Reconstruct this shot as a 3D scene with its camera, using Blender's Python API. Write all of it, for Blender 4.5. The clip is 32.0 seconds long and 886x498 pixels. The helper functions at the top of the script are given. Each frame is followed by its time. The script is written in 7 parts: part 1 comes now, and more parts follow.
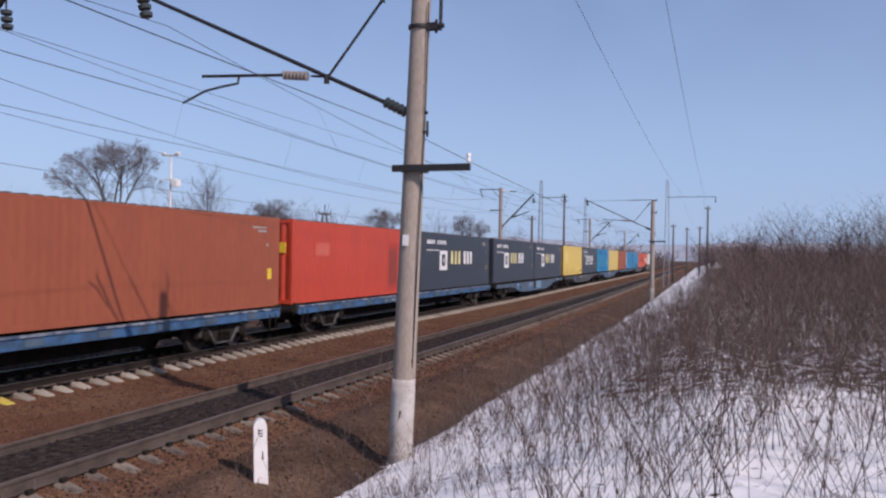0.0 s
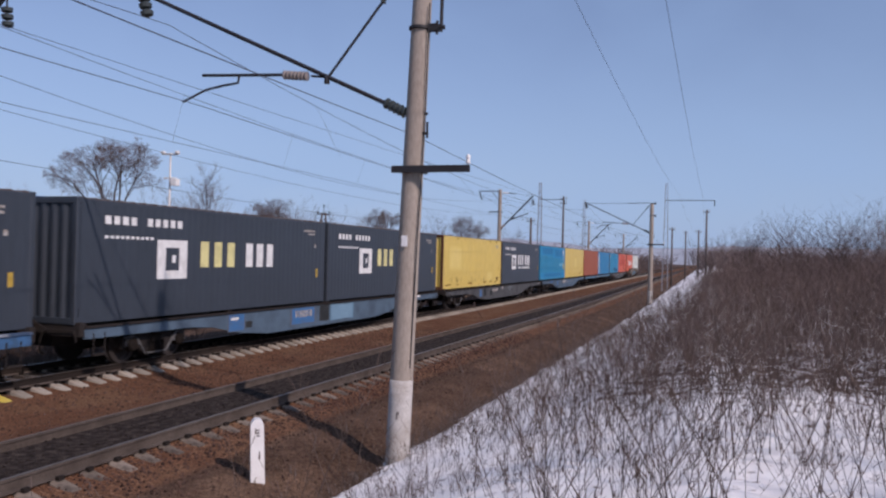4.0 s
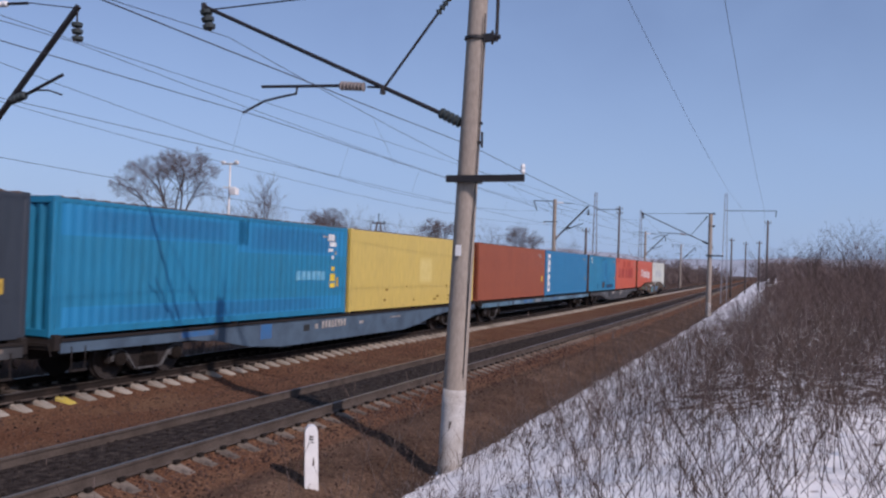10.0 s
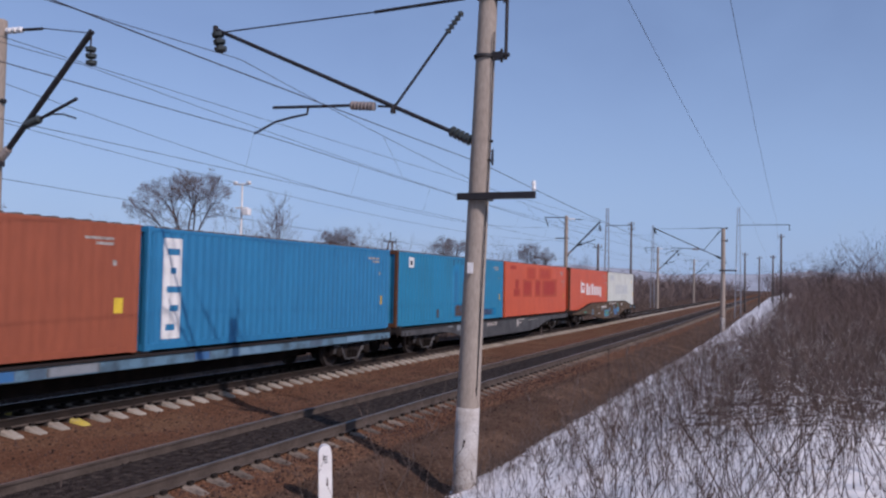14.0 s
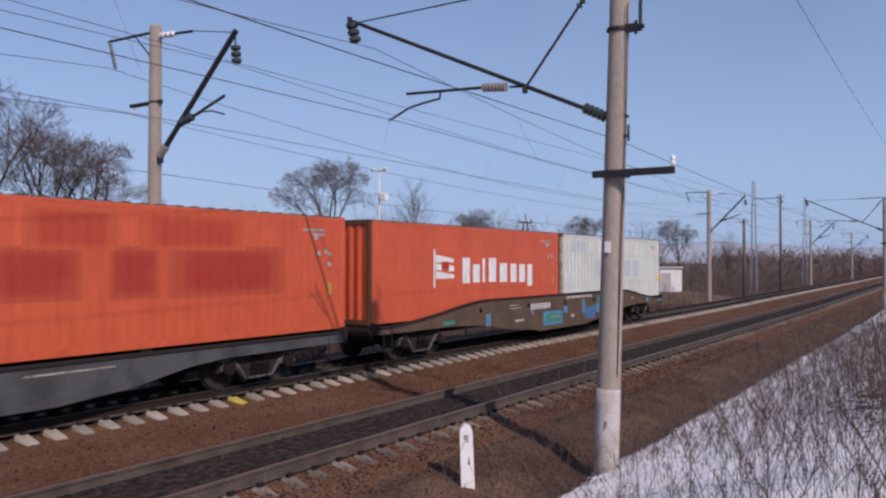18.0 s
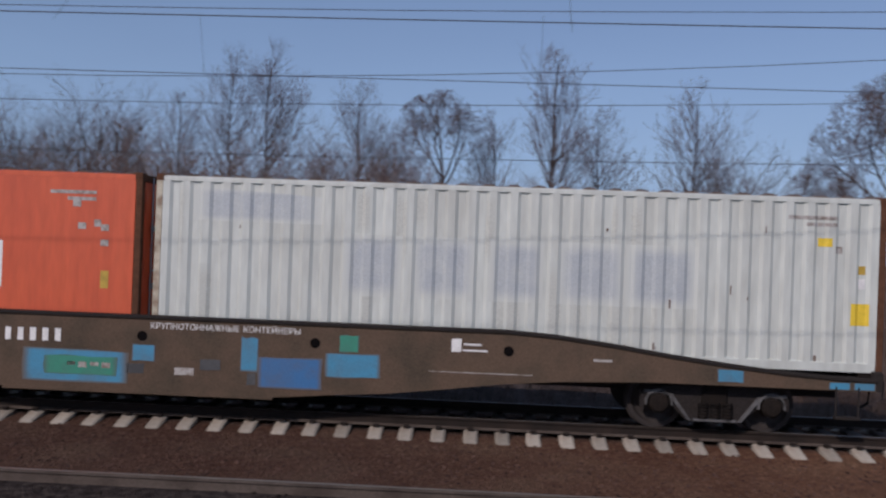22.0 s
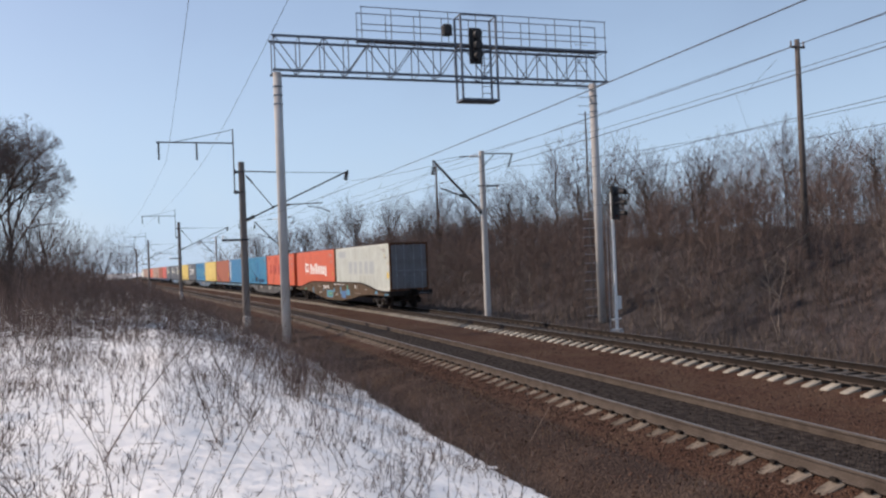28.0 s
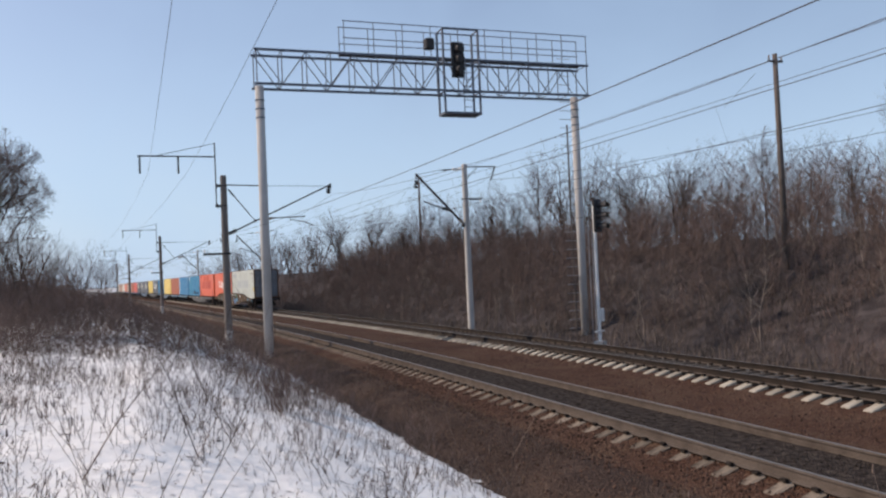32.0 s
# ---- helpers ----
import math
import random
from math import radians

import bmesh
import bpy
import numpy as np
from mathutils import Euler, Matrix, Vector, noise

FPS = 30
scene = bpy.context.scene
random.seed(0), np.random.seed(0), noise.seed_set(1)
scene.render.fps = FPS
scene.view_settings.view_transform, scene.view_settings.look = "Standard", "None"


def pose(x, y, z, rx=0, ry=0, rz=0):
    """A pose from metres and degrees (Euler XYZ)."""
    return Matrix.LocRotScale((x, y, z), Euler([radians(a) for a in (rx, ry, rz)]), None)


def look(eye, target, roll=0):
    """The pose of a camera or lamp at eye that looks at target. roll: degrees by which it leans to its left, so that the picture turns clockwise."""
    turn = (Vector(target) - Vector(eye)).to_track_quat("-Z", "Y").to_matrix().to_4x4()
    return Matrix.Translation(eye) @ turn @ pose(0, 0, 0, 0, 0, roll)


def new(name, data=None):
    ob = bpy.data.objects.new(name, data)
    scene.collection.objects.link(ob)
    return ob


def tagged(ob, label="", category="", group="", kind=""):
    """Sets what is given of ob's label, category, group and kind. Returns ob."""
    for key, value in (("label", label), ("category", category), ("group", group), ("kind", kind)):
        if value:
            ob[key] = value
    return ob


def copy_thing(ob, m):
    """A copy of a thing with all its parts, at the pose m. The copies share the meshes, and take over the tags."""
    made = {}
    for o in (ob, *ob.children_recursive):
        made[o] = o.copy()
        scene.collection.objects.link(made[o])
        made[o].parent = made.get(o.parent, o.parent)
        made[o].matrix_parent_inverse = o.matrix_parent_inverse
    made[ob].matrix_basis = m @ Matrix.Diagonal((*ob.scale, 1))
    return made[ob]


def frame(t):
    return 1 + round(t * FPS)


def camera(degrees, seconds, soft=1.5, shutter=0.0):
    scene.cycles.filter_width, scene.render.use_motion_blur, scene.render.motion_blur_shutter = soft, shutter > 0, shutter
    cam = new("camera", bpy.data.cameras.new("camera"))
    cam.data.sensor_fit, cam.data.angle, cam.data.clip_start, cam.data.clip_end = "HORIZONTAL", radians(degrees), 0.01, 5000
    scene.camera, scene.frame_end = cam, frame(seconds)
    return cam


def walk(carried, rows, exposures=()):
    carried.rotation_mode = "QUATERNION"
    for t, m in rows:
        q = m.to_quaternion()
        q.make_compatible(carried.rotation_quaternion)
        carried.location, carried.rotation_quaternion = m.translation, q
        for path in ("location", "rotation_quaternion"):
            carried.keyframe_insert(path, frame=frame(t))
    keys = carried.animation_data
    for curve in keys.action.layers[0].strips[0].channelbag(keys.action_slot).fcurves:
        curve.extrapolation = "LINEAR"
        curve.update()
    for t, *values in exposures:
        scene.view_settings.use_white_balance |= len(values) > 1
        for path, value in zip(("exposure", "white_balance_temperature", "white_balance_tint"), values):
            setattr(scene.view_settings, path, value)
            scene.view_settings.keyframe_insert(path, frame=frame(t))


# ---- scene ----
# The railway runs along x: the nearer track, the farther track with the train, the snowy bank with the camera at the origin.
EYE = (0.0, 0.0, 2.845)


def aim(az, el, roll):
    a, e = radians(az), radians(el)
    d = Vector((math.cos(e) * math.cos(a), math.cos(e) * math.sin(a), math.sin(e)))
    return look(EYE, Vector(EYE) + d, roll)


cam = camera(57.3, 32.0, soft=2.3, shutter=0.2)
PAN = [
    (0.0, 18.26, 0.47, 0.9), (0.5, 18.03, 0.65, 1.04), (1.0, 18.17, 0.51, 1.26), (1.5, 18.43, 0.63, 1.12),
    (2.0, 18.47, 0.44, 1.37), (2.5, 17.92, 0.41, 1.36), (4.5, 18.52, 0.76, 1.47), (5.0, 20.23, 1.01, 1.59),
    (5.5, 20.09, 1.25, 1.64), (6.0, 19.44, 0.82, 2.07), (6.5, 19.41, 0.43, 2.97), (7.0, 19.83, 0.51, 2.68),
    (7.5, 20.12, 1.14, 2.33), (8.0, 20.7, 1.35, 1.98), (8.5, 20.98, 1.35, 1.95), (9.0, 21.17, 1.49, 1.88),
    (9.5, 21.53, 1.21, 1.78), (10.0, 22.0, 1.12, 1.86), (10.5, 21.87, 1.0, 1.98), (11.0, 23.07, 1.39, 1.71),
    (11.5, 23.86, 1.91, 1.69), (12.0, 23.49, 2.36, 1.69), (12.5, 23.25, 2.8, 1.43), (13.0, 23.09, 2.74, 1.23),
    (13.5, 22.75, 2.48, 1.22), (15.5, 24.33, 1.23, 0.88), (16.0, 25.73, 1.16, 0.62), (16.5, 27.2, 0.92, 0.36),
    (17.0, 28.28, 0.7, 0.37), (17.5, 29.69, 0.96, 0.18), (18.0, 32.4, 0.92, 0.07), (18.5, 35.49, 0.67, 0.21),
    (19.0, 36.28, 0.36, 0.33), (19.5, 37.88, 0.11, 0.14), (20.0, 40.01, 0.21, 0.13), (20.5, 44.24, 0.34, -0.18),
    (21.0, 52.02, 0.89, -0.53), (21.3, 62.79, 1.33, -0.2), (21.5, 71.58, 1.54, 0.76), (21.7, 81.12, 1.05, 1.82),
    (22.0, 92.57, 0.22, 2.16), (22.3, 99.61, -0.19, 2.5), (22.5, 106.15, -1.12, 1.72), (23.0, 117.26, -1.76, 1.28),
    (23.5, 127.25, -2.76, -1.25), (24.0, 139.42, -0.58, -2.48), (24.5, 147.87, -1.0, -4.37), (25.0, 153.34, 0.36, -4.39),
    (25.5, 157.37, -0.78, -3.85), (26.0, 160.22, 0.72, -3.62), (26.5, 161.53, 1.13, -2.83), (28.5, 160.6, 0.66, -1.88),
    (29.0, 160.12, 0.61, -1.5), (29.5, 160.46, 0.92, -1.61), (30.0, 160.31, 0.87, -1.44), (30.5, 160.28, 0.7, -1.72),
    (31.0, 160.46, 1.09, -1.94), (31.5, 160.13, 1.36, -2.36), (32.0, 159.87, 1.67, -2.57)]
walk(cam, [(t, aim(a, e, r)) for t, a, e, r in PAN], exposures=[(0.0, -0.14, 6550, 29), (2.5, -0.21, 6550, 29), (6.0, -0.35, 6280, 29), (8.0, -0.29, 6380, 29), (13.0, -0.35, 6230, 29), (16.0, -0.29, 6320, 29), (18.5, -0.29, 6480, 29), (20.0, -0.42, 6450, 28), (21.0, -0.57, 6350, 27), (22.0, -0.6, 6350, 25), (23.0, -0.47, 6450, 24), (24.0, -0.05, 6600, 23), (25.0, 0.15, 6900, 22), (26.0, 0.27, 7400, 21), (32.0, 0.25, 7450, 21)])

# ---- light ----
SHADOW = Vector((0.50, 0.87, 0.0)).normalized()  # the way that shadows fall on the ground
SUN_EL = radians(35)
world = bpy.data.worlds.new("sky")
scene.world = world
world.use_nodes = True
wn = world.node_tree
sky = wn.nodes.new("ShaderNodeTexSky")
sky.sky_type, sky.sun_disc, sky.sun_elevation = "NISHITA", False, SUN_EL
sky.sun_rotation = math.atan2(-SHADOW.x, -SHADOW.y)
sky.air_density, sky.dust_density, sky.ozone_density, sky.altitude = 1.0, 0.85, 2.6, 50
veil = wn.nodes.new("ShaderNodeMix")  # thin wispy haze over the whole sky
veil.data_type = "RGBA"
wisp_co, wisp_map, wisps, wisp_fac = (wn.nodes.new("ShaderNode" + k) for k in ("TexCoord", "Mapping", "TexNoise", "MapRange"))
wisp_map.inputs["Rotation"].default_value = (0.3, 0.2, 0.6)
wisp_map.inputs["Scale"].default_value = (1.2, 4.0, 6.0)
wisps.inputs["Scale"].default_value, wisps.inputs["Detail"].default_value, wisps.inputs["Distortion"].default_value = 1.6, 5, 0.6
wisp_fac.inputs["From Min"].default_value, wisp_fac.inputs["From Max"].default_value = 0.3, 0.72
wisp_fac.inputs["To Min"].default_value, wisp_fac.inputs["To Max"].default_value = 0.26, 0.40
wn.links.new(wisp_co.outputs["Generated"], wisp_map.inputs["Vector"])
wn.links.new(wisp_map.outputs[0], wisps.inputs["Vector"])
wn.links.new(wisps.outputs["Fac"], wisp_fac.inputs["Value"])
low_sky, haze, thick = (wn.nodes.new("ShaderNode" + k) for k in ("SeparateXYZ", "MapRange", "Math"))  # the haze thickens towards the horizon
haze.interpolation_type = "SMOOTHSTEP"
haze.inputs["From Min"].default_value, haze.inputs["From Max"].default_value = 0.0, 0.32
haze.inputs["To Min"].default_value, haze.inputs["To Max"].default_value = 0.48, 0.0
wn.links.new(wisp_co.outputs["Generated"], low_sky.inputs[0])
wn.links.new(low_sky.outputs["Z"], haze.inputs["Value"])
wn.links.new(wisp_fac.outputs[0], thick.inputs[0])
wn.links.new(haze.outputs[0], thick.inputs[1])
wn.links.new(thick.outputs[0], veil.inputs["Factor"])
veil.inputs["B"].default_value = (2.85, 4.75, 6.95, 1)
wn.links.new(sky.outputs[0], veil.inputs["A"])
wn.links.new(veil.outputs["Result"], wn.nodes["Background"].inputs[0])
wn.nodes["Background"].inputs[1].default_value = 0.121
sun = new("sun", bpy.data.lights.new("sun", "SUN"))
sun.data.energy, sun.data.angle, sun.data.color = 3.4, radians(0.8), (1.0, 0.925, 0.81)
sun.matrix_world = look((0, 0, 0), SHADOW * math.cos(SUN_EL) - Vector((0, 0, math.sin(SUN_EL))))

# ---- materials ----
def material(name, colour, rough=0.8, metal=0.0, vary=0.25, scale=3.0, fine=40.0, bump=0.3, second=None, amount=0.5, stretch=(1, 1, 1), objects=0.0, islands=0.0, depth=0.01):
    """A surface whose colour drifts at two scales towards second, with fine relief."""
    m = bpy.data.materials.new(name)
    m.use_nodes = True
    n, l = m.node_tree.nodes, m.node_tree.links
    b = n["Principled BSDF"]
    b.inputs["Roughness"].default_value, b.inputs["Metallic"].default_value = rough, metal
    if rough > 0.84:
        b.inputs["Specular IOR Level"].default_value = 0.1
        b.inputs["Diffuse Roughness"].default_value = 0.15
    co, mp = n.new("ShaderNodeTexCoord"), n.new("ShaderNodeMapping")
    mp.inputs["Scale"].default_value = stretch
    l.new(co.outputs["Object"], mp.inputs["Vector"])
    big, small = n.new("ShaderNodeTexNoise"), n.new("ShaderNodeTexNoise")
    big.inputs["Scale"].default_value, big.inputs["Detail"].default_value = scale, 5
    small.inputs["Scale"].default_value, small.inputs["Detail"].default_value = fine, 3
    l.new(mp.outputs[0], big.inputs["Vector"])
    l.new(mp.outputs[0], small.inputs["Vector"])
    ramp = n.new("ShaderNodeMapRange")
    ramp.inputs["From Min"].default_value, ramp.inputs["From Max"].default_value = 0.42, 0.68
    ramp.inputs["To Max"].default_value = amount
    l.new(big.outputs["Fac"], ramp.inputs["Value"])
    mix = n.new("ShaderNodeMix")
    mix.data_type = "RGBA"
    mix.inputs["A"].default_value = (*colour, 1)
    mix.inputs["B"].default_value = (*(second or [c * 0.55 for c in colour]), 1)
    l.new(ramp.outputs[0], mix.inputs["Factor"])
    hsv = n.new("ShaderNodeHueSaturation")
    val = n.new("ShaderNodeMapRange")
    val.inputs["From Min"].default_value, val.inputs["From Max"].default_value = 0.25, 0.75
    val.inputs["To Min"].default_value, val.inputs["To Max"].default_value = 1 - vary, 1 + vary
    l.new(small.outputs["Fac"], val.inputs["Value"])
    out = val.outputs[0]
    if objects or islands:
        info = n.new("ShaderNodeObjectInfo" if objects else "ShaderNodeNewGeometry")
        rnd = n.new("ShaderNodeMapRange")
        rnd.inputs["To Min"].default_value, rnd.inputs["To Max"].default_value = 1 - (objects or islands), 1 + (objects or islands)
        l.new(info.outputs["Random" if objects else "Random Per Island"], rnd.inputs["Value"])
        mul = n.new("ShaderNodeMath")
        mul.operation = "MULTIPLY"
        l.new(out, mul.inputs[0])
        l.new(rnd.outputs[0], mul.inputs[1])
        out = mul.outputs[0]
    l.new(out, hsv.inputs["Value"])
    l.new(mix.outputs["Result"], hsv.inputs["Color"])
    l.new(hsv.outputs[0], b.inputs["Base Color"])
    if bump:
        bp = n.new("ShaderNodeBump")
        bp.inputs["Strength"].default_value, bp.inputs["Distance"].default_value = bump, depth
        l.new(small.outputs["Fac"], bp.inputs["Height"])
        l.new(bp.outputs[0], b.inputs["Normal"])
    return m


DARK_CONCRETE = material("dark_grey_concrete", (0.2, 0.175, 0.16), 0.9, vary=0.16, scale=1.2, fine=25, second=(0.09, 0.08, 0.075), stretch=(1, 1, 0.35))
FIELD = material("field_stems", (0.135, 0.10, 0.084), 0.95, vary=0.3, second=(0.195, 0.152, 0.125), islands=0.5)
CONCRETE = material("pole_concrete", (0.36, 0.31, 0.26), 0.9, vary=0.16, scale=1.2, fine=25, second=(0.26, 0.21, 0.17), stretch=(1, 1, 0.35))
LIMEWASH = material("limewash", (0.54, 0.52, 0.49), 0.9, vary=0.2, scale=3, second=(0.34, 0.30, 0.26), amount=0.85)
PALE_CONCRETE = material("pale_concrete", (0.50, 0.48, 0.46), 0.9, vary=0.12, scale=0.8, second=(0.36, 0.34, 0.32))
SLEEPER = material("sleeper_concrete", (0.345, 0.315, 0.265), 0.9, vary=0.15, scale=4, second=(0.25, 0.2, 0.155), amount=0.7, objects=0.25)
SLEEPER_OLD = material("sleeper_grimy", (0.205, 0.168, 0.135), 0.95, vary=0.3, scale=5, second=(0.085, 0.068, 0.056), amount=0.95, objects=0.3)
SLEEPER_YELLOW = material("sleeper_yellow_paint", (0.55, 0.43, 0.07), 0.85, vary=0.2, scale=8, second=(0.35, 0.3, 0.2))
RAIL = material("rail_rust", (0.024, 0.0195, 0.017), 0.85, 0.0, vary=0.2, scale=2, second=(0.05, 0.036, 0.029))
RAIL_HEAD = material("rail_head", (0.21, 0.185, 0.16), 0.42, 0.5, vary=0.08, bump=0.05)
RAIL_FOOT = material("dusty_rail_foot", (0.105, 0.085, 0.072), 0.9, vary=0.25, scale=2.5, second=(0.06, 0.047, 0.04), amount=0.8)
STEEL_DARK = material("dark_steel", (0.035, 0.033, 0.035), 0.6, 0.4, vary=0.2, scale=4)
STEEL_SLATE = material("slate_steel", (0.135, 0.16, 0.195), 0.6, 0.3, vary=0.12, scale=5)
SLEEPER_MID = material("sleeper_oily", (0.045, 0.037, 0.033), 0.95, vary=0.25, scale=5, second=(0.02, 0.017, 0.015), amount=0.8)
SLEEPER_INNER = material("sleeper_sooty", (0.1, 0.085, 0.075), 0.95, vary=0.25, scale=5, second=(0.05, 0.042, 0.036), amount=0.8)
POLE_WOOD = material("tarred_wood", (0.13, 0.11, 0.10), 0.9, vary=0.2, scale=3, second=(0.06, 0.05, 0.045))
STEEL_GREY = material("galvanised_steel", (0.30, 0.32, 0.35), 0.55, 0.5, vary=0.12, scale=5)
INSULATOR = material("insulator_glass", (0.05, 0.06, 0.058), 0.2, 0.0, vary=0.1, bump=0)
PORCELAIN = material("insulator_porcelain", (0.3, 0.26, 0.235), 0.25, vary=0.1, bump=0)
WIRE = material("wire", (0.035, 0.034, 0.038), 0.7, 0.0, vary=0.1, bump=0)
BOGIE = material("bogie_grime", (0.013, 0.011, 0.010), 0.9, 0.0, vary=0.3, scale=3, second=(0.03, 0.022, 0.017))
# worn white paint, with the light on the cast edges put into its colour
RIB_LIT_PAINT = material("lit_edge_worn_paint", (0.12, 0.12, 0.12), 0.8, vary=0.3, scale=4, second=(0.02, 0.019, 0.018), amount=1.0)
BOGIE_FRAME = material("bogie_frame", (0.03, 0.026, 0.025), 0.86, 0.0, vary=0.3, scale=3, second=(0.03, 0.025, 0.02))
WHEEL = material("wheel_steel", (0.04, 0.033, 0.03), 0.75, 0.2, vary=0.2)
WHITE_PAINT = material("white_paint", (0.8, 0.8, 0.78), 0.7, vary=0.08, second=(0.6, 0.58, 0.55))
RED_LENS = material("red_lens", (0.12, 0.02, 0.02), 0.2, bump=0)
BLACK_PAINT = material("black_paint", (0.02, 0.02, 0.022), 0.6, vary=0.15)
YELLOW_PAINT = material("yellow_paint", (0.78, 0.55, 0.04), 0.6, vary=0.1)
BARK = material("bark", (0.065, 0.052, 0.047), 0.95, vary=0.3, scale=4, second=(0.11, 0.092, 0.084), islands=0.25)
BARK_PALE = material("bark_pale", (0.26, 0.22, 0.19), 0.95, vary=0.3, scale=5, second=(0.12, 0.1, 0.085), islands=0.2)
TWIG = material("twigs", (0.126, 0.095, 0.089), 0.95, vary=0.25, second=(0.185, 0.146, 0.136), islands=0.35)
WOODS = material("far_twigs", (0.165, 0.125, 0.115), 0.95, vary=0.25, second=(0.22, 0.175, 0.16), islands=0.35)
BRUSH = material("brush_stems", (0.132, 0.094, 0.083), 0.95, vary=0.3, second=(0.2, 0.152, 0.135), islands=0.5)
SCRUB = material("scrub_stems", (0.14, 0.11, 0.096), 0.95, vary=0.3, second=(0.21, 0.17, 0.15), islands=0.5)
WEED = material("dry_weeds", (0.128, 0.095, 0.08), 0.95, vary=0.3, second=(0.09, 0.067, 0.056), islands=0.5)
BANK_GRASS = material("bank_grass", (0.135, 0.108, 0.09), 0.95, vary=0.3, second=(0.075, 0.06, 0.048), islands=0.5)
GRASS = material("dead_grass", (0.135, 0.093, 0.064), 0.95, vary=0.3, second=(0.08, 0.055, 0.04), islands=0.45)


def soft_patch(name, colour, base, rough=0.6, border=0.22):
    """Worn paint that wears off towards its borders into the paint below."""
    m = material(name, colour, rough, vary=0.15, scale=4, second=[(a + b) / 2 for a, b in zip(colour, base)], amount=0.4, bump=0.1)
    n, l = m.node_tree.nodes, m.node_tree.links
    co, sep = n.new("ShaderNodeTexCoord"), n.new("ShaderNodeSeparateXYZ")
    l.new(co.outputs["Generated"], sep.inputs[0])
    fac = None
    for axis in ("X", "Z"):
        tri = n.new("ShaderNodeMath")
        tri.operation = "PINGPONG"
        tri.inputs[1].default_value = 0.5
        l.new(sep.outputs[axis], tri.inputs[0])
        soft = n.new("ShaderNodeMapRange")
        soft.interpolation_type = "SMOOTHSTEP"
        soft.inputs["From Max"].default_value = border
        l.new(tri.outputs[0], soft.inputs["Value"])
        if fac is None:
            fac = soft.outputs[0]
        else:
            mul = n.new("ShaderNodeMath")
            mul.operation = "MULTIPLY"
            l.new(fac, mul.inputs[0])
            l.new(soft.outputs[0], mul.inputs[1])
            fac = mul.outputs[0]
    wear = n.new("ShaderNodeTexNoise")
    wear.inputs["Scale"].default_value = 3
    l.new(co.outputs["Object"], wear.inputs["Vector"])
    rub = n.new("ShaderNodeMapRange")
    rub.inputs["From Min"].default_value, rub.inputs["From Max"].default_value = 0.3, 0.5
    rub.inputs["To Min"].default_value = 0.7
    l.new(wear.outputs["Fac"], rub.inputs["Value"])
    mul = n.new("ShaderNodeMath")
    mul.operation = "MULTIPLY"
    l.new(fac, mul.inputs[0])
    l.new(rub.outputs[0], mul.inputs[1])
    b = n["Principled BSDF"]
    src = b.inputs["Base Color"].links[0].from_socket
    mix = n.new("ShaderNodeMix")
    mix.data_type = "RGBA"
    mix.inputs["A"].default_value = (*base, 1)
    l.new(src, mix.inputs["B"])
    l.new(mul.outputs[0], mix.inputs["Factor"])
    l.new(mix.outputs["Result"], b.inputs["Base Color"])
    return m


